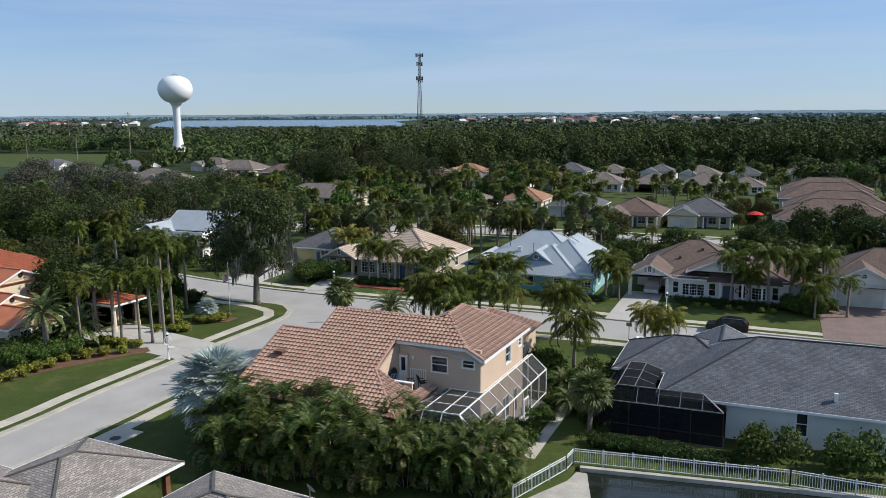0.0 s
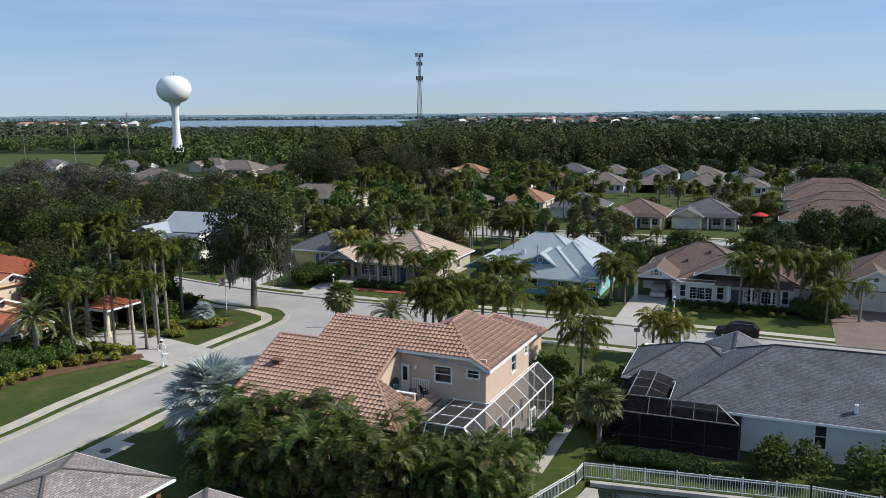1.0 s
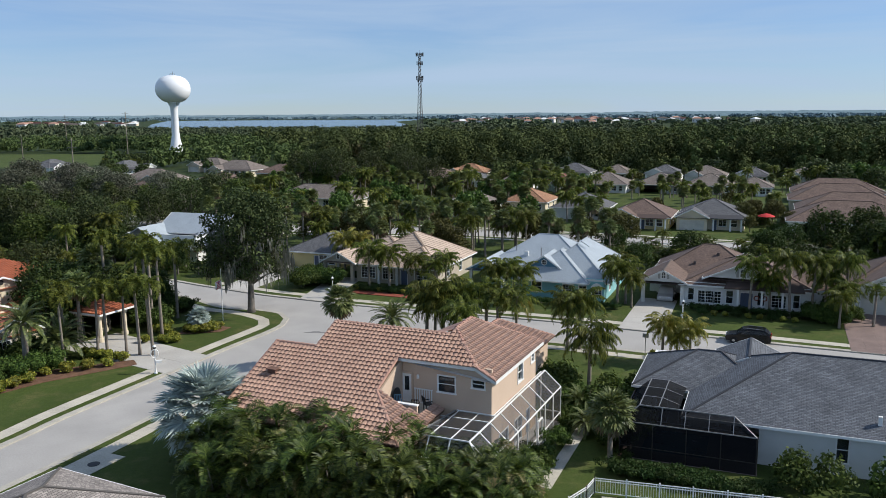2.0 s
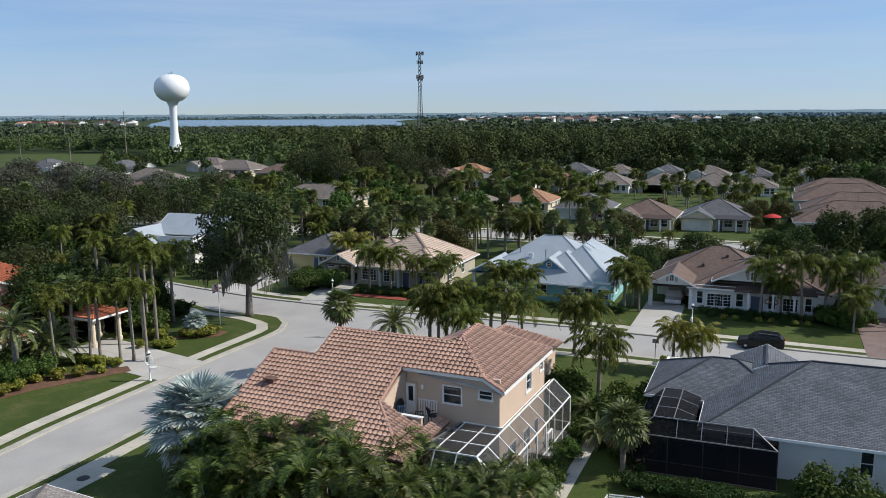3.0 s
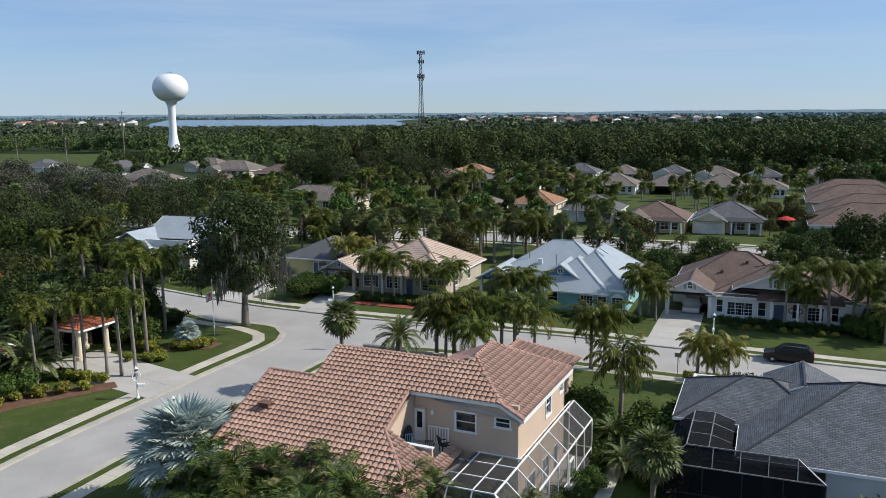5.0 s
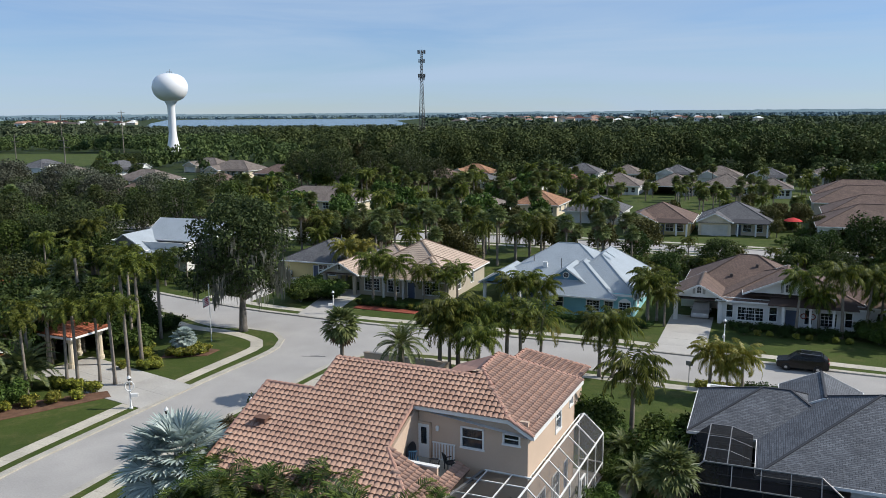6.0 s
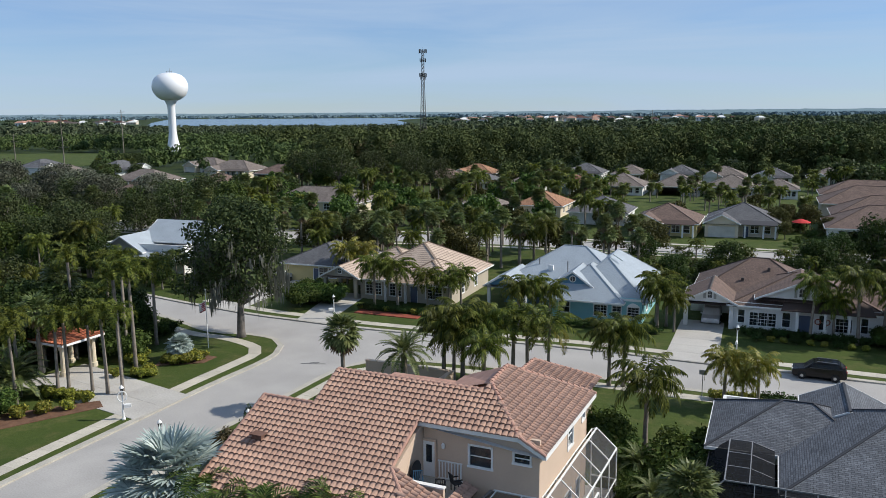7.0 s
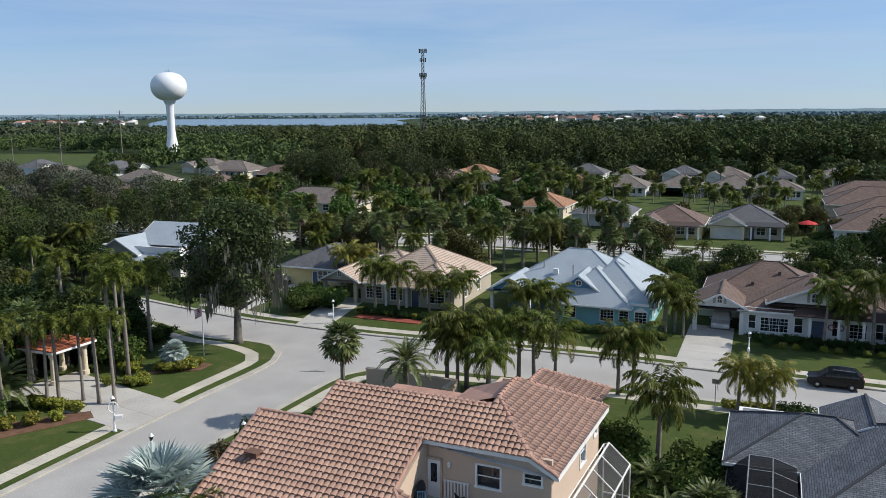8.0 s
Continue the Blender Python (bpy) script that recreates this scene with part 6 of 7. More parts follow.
FAR_HOUSES = [
    (-29.0, 132.0, 9, 12, "yellowwall", "shingle_slate", 0, "pale yellow house with slate-grey shingle roof"),
    (28.2, 178.0, 12, 13, "yellowwall", "shingle_brown", 1, "yellow house with brown shingle roof and garage"),
    (42.6, 177.5, 13, 13, "cream", "shingle_slate", 1, "cream house with dark grey shingle roof and garage"),
    (17.0, 193.0, 12, 12, "white", "shingle_slate", 0, "white house with blue-grey shingle roof"),
    (5.0, 206.0, 10.5, 12, "cream", "shingle_orange", 0, "cream house with orange tile roof"),
    (-8.5, 197.5, 10, 12, "white", "shingle_taupe", 1, "white house with taupe shingle roof"),
    (-49.0, 213.5, 24, 12, "cream", "shingle_taupe", 0, "long cream house with taupe shingle roof"),
    (29.3, 255.0, 13, 13, "white", "shingle_taupe", 0, "white house with taupe hip roof and shaded porch"),
    (44.8, 253.0, 13, 13, "greywall", "shingle_taupe", 0, "shaded grey house with taupe hip roof"),
    (58.8, 250.0, 13, 13, "tanwall", "shingle_taupe", 0, "tan house with grey-brown hip roof"),
    (70.0, 245.3, 10, 11, "white", "shingle_taupe", 0, "white house with taupe hip roof"),
    (15.1, 257.0, 11, 13, "cream", "shingle_red", 0, "cream house with dark red shingle roof"),
    (2.1, 262.0, 10, 13, "white", "shingle_taupe", 0, "white house with taupe shingle roof"),
    (-13.4, 268.0, 12, 13, "white", "shingle_slate", 0, "white house with slate-grey hip roof"),
    (-15.0, 302.0, 14, 12, "cream", "shingle_orange", 1, "cream house with pinkish roof before the woods"),
    (-25.0, 284.0, 12, 12, "cream", "shingle_brown", 0, "cream house with brown roof before the woods"),
    (23.0, 305.0, 13, 12, "white", "shingle_slate", 1, "white house with slate roof before the woods"),
    (37.7, 299.5, 11, 12, "tanwall", "shingle_taupe", 0, "tan house with taupe roof before the woods"),
    (54.6, 299.5, 11, 12, "white", "shingle_slate", 1, "white house with blue-grey roof before the woods"),
    (66.5, 289.0, 13, 12, "white", "shingle_taupe", 1, "white house with taupe roof before the woods"),
    (81.0, 286.0, 11, 12, "white", "shingle_slate", 1, "white house with grey roof before the woods"),
    (97.0, 281.0, 13, 12, "white", "shingle_taupe", 1, "white house with taupe roof before the woods"),
    (115.0, 288.0, 14, 12, "greywall", "shingle_slate", 1, "blue-grey house with slate roof before the woods"),
    (-108.0, 318.0, 20, 14, "cream", "shingle_taupe", 1, "cream house with taupe shingle roof among palms"),
    (-122.0, 272.0, 18, 13, "cream", "shingle_taupe", 1, "cream house with light brown roof among palms"),
    (-138.0, 268.0, 13, 12, "cream", "shingle_taupe", 1, "cream house with taupe roof among palms"),
    (-101.0, 222.0, 16, 13, "tanwall", "shingle_brown", 0, "tan house with brown roof among trees"),
    (-92.0, 258.0, 14, 12, "cream", "shingle_brown", 1, "cream house with brown roof among trees"),
    (-150.0, 330.0, 16, 12, "white", "shingle_slate", 1, "white house with slate roof among trees"),
    (-128.0, 345.0, 16, 12, "cream", "shingle_taupe", 1, "cream house with grey-brown roof among trees"),
    (-165.0, 300.0, 15, 12, "white", "shingle_taupe", 1, "white house with taupe roof among trees"),
    (-188.0, 340.0, 15, 12, "white", "shingle_slate", 1, "white house with slate roof among trees"),
    (-85.0, 300.0, 15, 12, "cream", "shingle_brown", 0, "cream house with brown roof among trees"),
    (79.0, 206.0, 22, 14, "tanwall", "shingle_brown", 0, "long rowhouse with purplish brown shingle roof"),
    (73.5, 184.0, 22, 14, "tanwall", "shingle_brown", 0, "long rowhouse with purplish brown shingle roof"),
    (66.0, 166.5, 22, 14, "white", "shingle_brown", 0, "long white rowhouse with purplish brown shingle roof"),
    (86.0, 226.0, 22, 13, "tanwall", "shingle_brown", 0, "long rowhouse with purplish brown shingle roof"),
]
for n, (hx, hy, hw, hd, wm, rm, gb, lb) in enumerate(FAR_HOUSES):
    house_simple(hx, hy, hw, hd, wm, rm, -17 if hx > -60 else (-17, 73, -17)[n % 3], gb, 2.9 if "rowhouse" not in lb else 3.2, 0.47, lb, 1 if hx > -60 or n % 2 else -1, lanai=not gb and n > 6)


# ---- towers ----
def water_tower(x, y):
    t = thing("water_tower", "white spheroid water tower on a slim flared stem", "water tower", (x, y, 0))
    part("stem", lathe([(5.6, -0.2), (5.0, 1.0), (3.6, 4.5), (2.7, 9.0), (2.35, 13.0), (2.3, 27.0), (2.6, 29.0), (3.6, 31.2), (4.6, 32.2)], 32), "tank", t, smooth=True)
    prof = []
    for k in range(15):
        a = -math.pi / 2 + math.pi * k / 14
        prof.append((max(10.9 * math.cos(a) ** 0.82 if math.cos(a) > 0.01 else 0.3, 0.3), 40.2 + (8.6 if a > 0 else 8.9) * math.sin(a)))
    part("tank", lathe(prof, 40), "tank", t, smooth=True)
    part("handrail", tube([(1.6 * math.cos(k * math.pi / 6), 1.6 * math.sin(k * math.pi / 6), 49.6) for k in range(13)], [0.07] * 13, 5), "steel", t)
    for k in range(6):
        a = k * math.pi / 3
        part("rail_post", beam((1.6 * math.cos(a), 1.6 * math.sin(a), 48.5), (1.6 * math.cos(a), 1.6 * math.sin(a), 49.6), 0.08), "steel", t)
    part("antenna", beam((0.4, 0, 48.6), (0.4, 0, 51.2), 0.12), "steel", t)
    part("door", box(-0.5, 0.5, -5.4, -5.0, 0, 2.2), "steel", t)


water_tower(-214, 520)


def cell_tower(x, y, h=59.5):
    t = thing("cell_tower", "dark steel lattice cell tower with antenna racks", "tower", (x, y, 0))
    def rad(z):
        return 2.6 - 1.75 * min(1, z / 45)
    ang = [math.pi / 2 + k * 2 * math.pi / 3 for k in range(3)]
    def pt(k, z):
        return (rad(z) * math.cos(ang[k]), rad(z) * math.sin(ang[k]), z)
    zz = [i * 2.4 for i in range(int(h / 2.4) + 1)]
    for k in range(3):
        part("leg", tube([pt(k, z) for z in (-0.2, 20, 45, h)], [0.2, 0.18, 0.15, 0.13], 6), "tower", t)
    for z0, z1 in zip(zz, zz[1:]):
        part("bracing", join(*[beam(pt(k, z0), pt((k + 1) % 3, z1), 0.15) for k in range(3)], *[beam(pt(k, z1), pt((k + 1) % 3, z1), 0.12) for k in range(3)]), "tower", t)
    for z, r, n in ((h - 0.8, 2.2, 12), (h - 6.0, 1.7, 9), (h - 14.5, 2.0, 12), (h - 16.0, 1.6, 6)):
        rack = part("antenna_rack", join(*[beam((r * math.cos(a), r * math.sin(a), z), (r * math.cos(b), r * math.sin(b), z), 0.12) for a, b in [(i * 2 * math.pi / 3, (i + 1) * 2 * math.pi / 3) for i in range(3)]]), "tower", t)
        for i in range(n):
            a = i * 2 * math.pi / n
            part("antenna", box(r * math.cos(a) - 0.16, r * math.cos(a) + 0.16, r * math.sin(a) - 0.12, r * math.sin(a) + 0.12, z - 1.1, z + 1.1), "tower", rack)
    part("lightning_rod", beam((0, 0, h), (0, 0, h + 1.8), 0.06), "steel", t)


cell_tower(-54.5, 508)


def power_pole(x, y, h):
    t = thing("power_pole", "weathered grey utility pole with crossarm", "utility pole", (x, y, 0), group="utility poles")
    part("pole", tube([(0, 0, -0.2), (0, 0, h)], [0.28, 0.2], 8), "palmbark", t)
    for z in (h - 1.2, h - 4.0):
        part("crossarm", beam((-2.2, 0, z), (2.2, 0, z), 0.2), "palmbark", t)


for px, py, ph in ((-236, 498, 26), (-178, 330, 15), (-310, 560, 24), (120, 760, 24), (69.5, 150, 11), (-262, 430, 14)):
    power_pole(px, py, ph)

# ---- vehicles ----
def vehicle(x, y, rz, L, W, H, paint, label, category, cab="suv"):
    """A car: shaped body, glass, wheels, lights. Its front points to local -x."""
    t = thing(category.replace(" ", "_"), label, category, (x, y, 0.0), rz)
    hw = W / 2
    if cab == "suv":
        side = [(-L / 2, 0.55), (-L / 2 + 0.05, 0.85), (-L * 0.27, 1.02), (-L * 0.13, H - 0.12), (0.0, H), (L * 0.36, H - 0.06), (L * 0.46, 1.15), (L / 2, 0.95), (L / 2, 0.42), (L / 2 - 0.15, 0.28), (-L / 2 + 0.12, 0.28)]
        glass = [(-L * 0.22, 1.06), (-L * 0.12, H - 0.17), (L * 0.34, H - 0.14), (L * 0.42, 1.14)]
    else:
        side = [(-L / 2, 0.55), (-L / 2 + 0.05, 0.95), (-L * 0.24, 1.1), (-L * 0.12, H - 0.1), (0.0, H), (L * 0.08, H - 0.06), (L * 0.14, 1.15), (L / 2, 1.1), (L / 2, 0.5), (L / 2 - 0.15, 0.35), (-L / 2 + 0.12, 0.35)]
        glass = [(-L * 0.19, 1.14), (-L * 0.11, H - 0.16), (L * 0.06, H - 0.14), (L * 0.10, 1.16)]
    n = len(side)
    V = []
    for s, k in ((-1, 1.0), (1, 1.0)):
        for px, pz in side:
            tuck = 0.14 * max(0, (pz - 1.0) / (H - 1.0))
            V.append((px, s * (hw - tuck), pz))
    F = [tuple(range(n))[::-1], tuple(range(n, 2 * n))] + [(i, (i + 1) % n, n + (i + 1) % n, n + i) for i in range(n)]
    b = part("body", (V, F), paint, t)
    bv = b.modifiers.new("bevel", "BEVEL")
    bv.width, bv.segments, bv.limit_method = 0.06, 3, "ANGLE"
    for s in (-1, 1):
        q = [(px, s * (hw - 0.14 * max(0, (pz - 1.0) / (H - 1.0)) + 0.012), pz) for px, pz in glass]
        part("side_window", (q, [tuple(range(4)) if s < 0 else (3, 2, 1, 0)]), "glass", t)
        part("headlight", box(-L / 2 - 0.01, -L / 2 + 0.14, s * (hw - 0.4) - 0.16, s * (hw - 0.4) + 0.16, 0.68, 0.84), "trim", t)
        part("tail_light", box(L / 2 - 0.1, L / 2 + 0.015, s * (hw - 0.2) - 0.1, s * (hw - 0.2) + 0.1, 0.8, 1.05), "red_cloth", t)
        part("mirror", box(-L * 0.2, -L * 0.17, s * (hw + 0.1) - 0.1, s * (hw + 0.1) + 0.1, 1.02, 1.18), paint, t)
        for wx in (-L * 0.31, L * 0.29):
            w = thing("wheel", "", "")
            del_keys = [k for k in ("label", "category") if k in w]
            w.parent = t
            w.location = (wx, s * (hw - 0.03), 0.35)
            w.rotation_euler = (math.pi / 2, 0, 0)
            part("tyre", lathe([(0.22, -0.11), (0.34, -0.11), (0.36, -0.06), (0.36, 0.06), (0.34, 0.11), (0.22, 0.11)], 20), "tyre", w)
            part("rim", lathe([(0.05, -0.12), (0.23, -0.10), (0.23, 0.10), (0.05, 0.12)], 10), "rim", w)
    part("windscreen", ([(side[2][0] + 0.1, -hw + 0.2, 1.08), (side[2][0] + 0.1, hw - 0.2, 1.08), (side[3][0] - 0.02, hw - 0.27, H - 0.16), (side[3][0] - 0.02, -hw + 0.27, H - 0.16)], [(0, 1, 2, 3)]), "glass", t)
    if cab == "suv":
        part("rear_window", ([(L * 0.475, -hw + 0.25, 1.2), (L * 0.475, hw - 0.25, 1.2), (L * 0.385, hw - 0.3, H - 0.18), (L * 0.385, -hw + 0.3, H - 0.18)], [(3, 2, 1, 0)]), "glass", t)
        for s in (-1, 1):
            part("roof_rail", beam((-L * 0.05, s * (hw - 0.25), H + 0.04), (L * 0.33, s * (hw - 0.25), H + 0.0), 0.04), "steel", t)
    else:
        part("bed", box(L * 0.16, L / 2 - 0.1, -hw + 0.12, hw - 0.12, 1.09, 1.115), "dark", t)
    part("number_plate", box(L / 2 + 0.005, L / 2 + 0.02, -0.16, 0.16, 0.7, 0.8), "trim", t)
    return t


vehicle(27.1, 93.35, -19, 4.5, 1.85, 1.66, "paint_black", "black parked sport utility vehicle at the kerb", "car")
vehicle(22.3, 113.4, 73, 4.8, 1.95, 1.8, "paint_white", "white sport utility vehicle parked in the carport", "car")
vehicle(-33.5, 131.0, 80, 5.4, 1.95, 1.85, "paint_white", "white pickup truck parked in a driveway", "pickup truck", "pickup")
vehicle(22.4, 172.3, 73, 4.5, 1.8, 1.5, "paint_black", "dark car parked before a garage", "car")


# ---- street things ----
def post_lamp(x, y, rz=0, h=2.75, wreath=False, box_side=1):
    t = thing("post_lamp", "white post lamp with lantern head and mailbox" + (" and a holiday wreath" if wreath else ""), "street lamp", (x, y, 0.1), rz, group="front-yard post lamps")
    part("post", lathe([(0.16, -0.1), (0.16, 0.12), (0.09, 0.2), (0.07, 0.5), (0.055, h - 0.55), (0.09, h - 0.5), (0.05, h - 0.44)], 12), "trim", t)
    part("lantern", lathe([(0.09, h - 0.44), (0.15, h - 0.2), (0.16, h - 0.14)], 8), "glass", t)
    part("cap", lathe([(0.19, h - 0.14), (0.12, h - 0.02), (0.03, h + 0.06), (0.02, h + 0.14)], 8), "trim", t)
    part("mailbox", join(box(0.08, 0.62, -0.11, 0.11, 1.0, 1.2), tube([(0.08, 0, 1.2), (0.62, 0, 1.2)], [0.11, 0.11], 10)), "trim", t, "white mailbox on the post")
    if wreath:
        a = [2 * math.pi * k / 16 for k in range(17)]
        part("wreath", tube([(0.34 * math.cos(q), -0.1, 1.95 + 0.42 * math.sin(q)) for q in a], [0.05] * 17, 5), "trim", t, "pale wire wreath")


post_lamp(-31.0, 78.9, 20, wreath=True)
post_lamp(-24.9, 72.1, 160)
post_lamp(-21.3, 111.4, 200)
post_lamp(21.7, 100.4, 250)
post_lamp(-19.4, 94.6 - 20, 200)


def flagpole(x, y):
    t = thing("flagpole", "white flagpole with a hanging striped flag", "flagpole", (x, y, 0.1))
    part("pole", tube([(0, 0, -0.1), (0, 0, 6.1)], [0.05, 0.03], 8), "trim", t)
    part("finial", lathe([(0.02, 6.1), (0.07, 6.15), (0.07, 6.2), (0.02, 6.26)], 10), "trim", t)
    n, fl = 13, None
    V = lambda x0, x1, z0, z1: [(x, 0.08 * math.sin(x * 9 + z * 2), z - 0.5 * abs(x)) for x in (x0, (x0 + x1) / 2, x1) for z in (z0, z1)]
    q = [(0, 1, 3, 2), (2, 3, 5, 4)]
    flag = part("flag", (V(-0.06, -0.75, 4.0, 5.0), q), "flag_white", t)
    for k in range(5):
        z = 4.05 + k * 0.19
        part("stripe", ([(a, b - 0.012, c) for a, b, c in V(-0.06, -0.75, z, z + 0.09)] + [(a, b + 0.012, c) for a, b, c in V(-0.06, -0.75, z, z + 0.09)], q + [tuple(i + 6 for i in f) for f in q]), "flag_red", flag)
    part("canton", ([(a, b - 0.02, c) for a, b, c in V(-0.06, -0.36, 4.55, 5.0)] + [(a, b + 0.02, c) for a, b, c in V(-0.06, -0.36, 4.55, 5.0)], q + [tuple(i + 6 for i in f) for f in q]), "flag_blue", flag)


flagpole(-31.6, 98.6)


def road_sign(x, y):
    t = thing("sign_post", "thin grey metal sign post seen edge-on", "sign post", (x, y, 0.1), 65)
    part("post", beam((0, 0, -0.1), (0, 0, 2.3), 0.06), "steel", t)
    part("plate", box(-0.02, 0.02, -0.3, 0.3, 1.9, 2.3), "steel", t)


road_sign(15.5, 87.4)


def canal_fence():
    t = thing("fence", "white aluminium picket fence along the seawall", "fence")
    runs = [((3.4, 51.0), (7.0, 55.7)), ((7.0, 55.7), (7.6, 57.0)), ((7.6, 57.0), (21.4, 54.5)), ((21.4, 54.5), (34.0, 50.0))]
    for a, b in runs:
        L = math.hypot(b[0] - a[0], b[1] - a[1])
        for z in (0.25, 1.05, 1.2):
            part("rail", beam((*a, z), (*b, z), 0.045), "trim", t)
        n = max(1, round(L / 1.9))
        for k in range(n + 1):
            x, y = a[0] + (b[0] - a[0]) * k / n, a[1] + (b[1] - a[1]) * k / n
            part("post", beam((x, y, 0.05), (x, y, 1.32), 0.08), "trim", t)
        m = round(L / 0.155)
        for k in range(m):
            x, y = a[0] + (b[0] - a[0]) * (k + 0.5) / m, a[1] + (b[1] - a[1]) * (k + 0.5) / m
            part("picket", beam((x, y, 0.25), (x, y, 1.2), 0.025), "trim", t)


canal_fence()


def rail_fence():
    t = thing("rail_fence", "white post-and-rail fence along the rear street", "fence")
    pts = [(p[0] + 0.6, p[1] - 4.2) for p in D_NEAR if 12 < p[0] < 36]
    for a, b in zip(pts, pts[1:]):
        part("post", box(a[0] - 0.08, a[0] + 0.08, a[1] - 0.08, a[1] + 0.08, 0.05, 1.15), "trim", t)
        for z in (0.45, 0.95):
            part("rail", beam((*a, z), (*b, z), 0.05, 0.15), "trim", t)


rail_fence()


# balcony furniture
def local_main(x, y, z, rz=0):
    return pose(HL_[0], HL_[1], 0, 0, 0, HU - 90) @ pose(x, y, z, 0, 0, rz)


def balcony_chair(x, y, rz, material, label):
    t = thing("chair", label, "chair")
    t.matrix_world = local_main(x, y, 4.25, rz)
    part("seat", box(-0.25, 0.25, -0.25, 0.25, 0.42, 0.47), material, t)
    part("backrest", join(*[beam((-0.22 + 0.11 * k, 0.25, 0.47), (-0.22 + 0.11 * k, 0.36, 1.0), 0.04) for k in range(5)], beam((-0.25, 0.36, 1.0), (0.25, 0.36, 1.0), 0.05)), material, t)
    for sx in (-0.22, 0.22):
        for sy in (-0.22, 0.22):
            part("leg", beam((sx, sy, 0), (sx, sy, 0.44), 0.04), material, t)
        part("armrest", beam((sx * 1.15, -0.22, 0.66), (sx * 1.15, 0.3, 0.68), 0.05), material, t)


balcony_chair(-4.6, -0.7, 140, "dark", "black metal patio armchair on the balcony")
balcony_chair(-5.2, -1.4, 200, "dark", "black metal patio armchair on the balcony")
balcony_chair(-6.4, -1.6, 30, "bluewall", "green-blue metal chair on the balcony")
bn = thing("bench", "white slatted bench back leaning on the wall", "bench")
bn.matrix_world = local_main(-5.4, 0.1, 4.25, 0)
for k in range(8):
    part("slat", box(-0.66 + 0.18 * k, -0.58 + 0.18 * k, 0.1, 0.14, 0.05, 1.05), "trim", bn)
part("rail", box(-0.7, 0.72, 0.09, 0.15, 1.03, 1.1), "trim", bn)
part("rail", box(-0.7, 0.72, 0.09, 0.15, 0.05, 0.11), "trim", bn)
um = thing("folded_screen", "dark round folded cover against the balcony wall", "cover")
um.matrix_world = local_main(-6.9, -0.9, 4.25, 0)
part("panel", lathe([(0.6, -0.04), (0.66, 0), (0.6, 0.04)], 20), "dark", um).matrix_basis = pose(0, 0, 0.68, 0, 90, 0)
part("foot", box(-0.15, 0.15, -0.4, 0.4, 0, 0.08), "dark", um)

# parasol in a rear garden
ps = thing("parasol", "bright red garden parasol behind a fence", "parasol", (55.0, 182.0, 0.1))
part("pole", beam((0, 0, -0.1), (0, 0, 2.6), 0.06), "steel", ps)
part("canopy", lathe([(1.8, 2.2), (1.1, 2.55), (0.1, 2.85)], 10), "red_cloth", ps)


# ---- models of the plants ----
Q = [make_palm("queen", 10 + i, h, "tall queen palm with drooping feather fronds", lean) for i, (h, lean) in enumerate(((5.2, (0.1, 0)), (7.2, (0.3, 0.2)), (8.6, (-0.2, 0.3))))]
RO = [make_palm("royal", 20 + i, h, "slim-trunked foxtail palm with dense plume fronds", lean) for i, (h, lean) in enumerate(((7.6, (0.15, 0.1)), (9.0, (-0.2, 0.1))))]
CO = [make_palm("coconut", 30, 5.2, "coconut palm with yellowing lower fronds", (0.3, 0.1))]
DA = [make_palm("date", 40, 1.6, "stocky date palm with stiff arching fronds")]
FA = [make_palm("fan", 50 + i, h, "cabbage palm with a round crown of fan leaves") for i, h in enumerate((3.6, 6.4, 8.4))]
SI = [make_palm("silver", 60, 2.1, "silver-blue fan palm with stiff broad leaves")]
AR = [make_palm("areca", 70 + i, h, "dense areca palm clump with arching fronds") for i, h in enumerate((4.6, 5.2, 4.2))]
YE_ = [make_palm("queen", 80, 4.7, "young palm with yellow-green fronds", (0.1, 0.1), "leaf_yellow")]
TR = [make_tree(90 + i, h, s, m, lb, 3600, 0.2) for i, (h, s, m, lb) in enumerate(((9.0, 3.6, "leaf_tree", "round-crowned green broadleaf tree"), (8.0, 3.4, "leaf_dark", "dark green evergreen broadleaf tree"), (10.5, 4.2, "leaf_oak", "spreading dark oak among the houses"), (7.0, 3.0, "leaf_olive", "small olive-green broadleaf tree")))]
BU = [make_bush(110 + i, w, h, m, lb, 1100, 0.075, spread=0.13 if i == 0 else 0.28) for i, (w, h, m, lb) in enumerate(((1.1, 0.8, "leaf_bush", "clipped yellow-green croton bush"), (1.5, 1.1, "leaf_hedge", "dense dark green shrub")))]
BU.append(make_bush(112, 2.6, 2.2, "leaf_tree", "big leafy green shrub", 2600, 0.115))
SH = [make_palm("queen", 140, 4.9, "short dense palm with dark drooping fronds", (0.1, 0.1)), make_palm("royal", 141, 4.4, "short plume palm with dense dark fronds", (0.1, 0))]
DA2 = make_palm("date", 41, 4.3, "stocky date palm with stiff arching fronds")
MODELS = SH + [DA2] + Q + RO + CO + DA + FA + SI + AR + YE_ + TR + BU

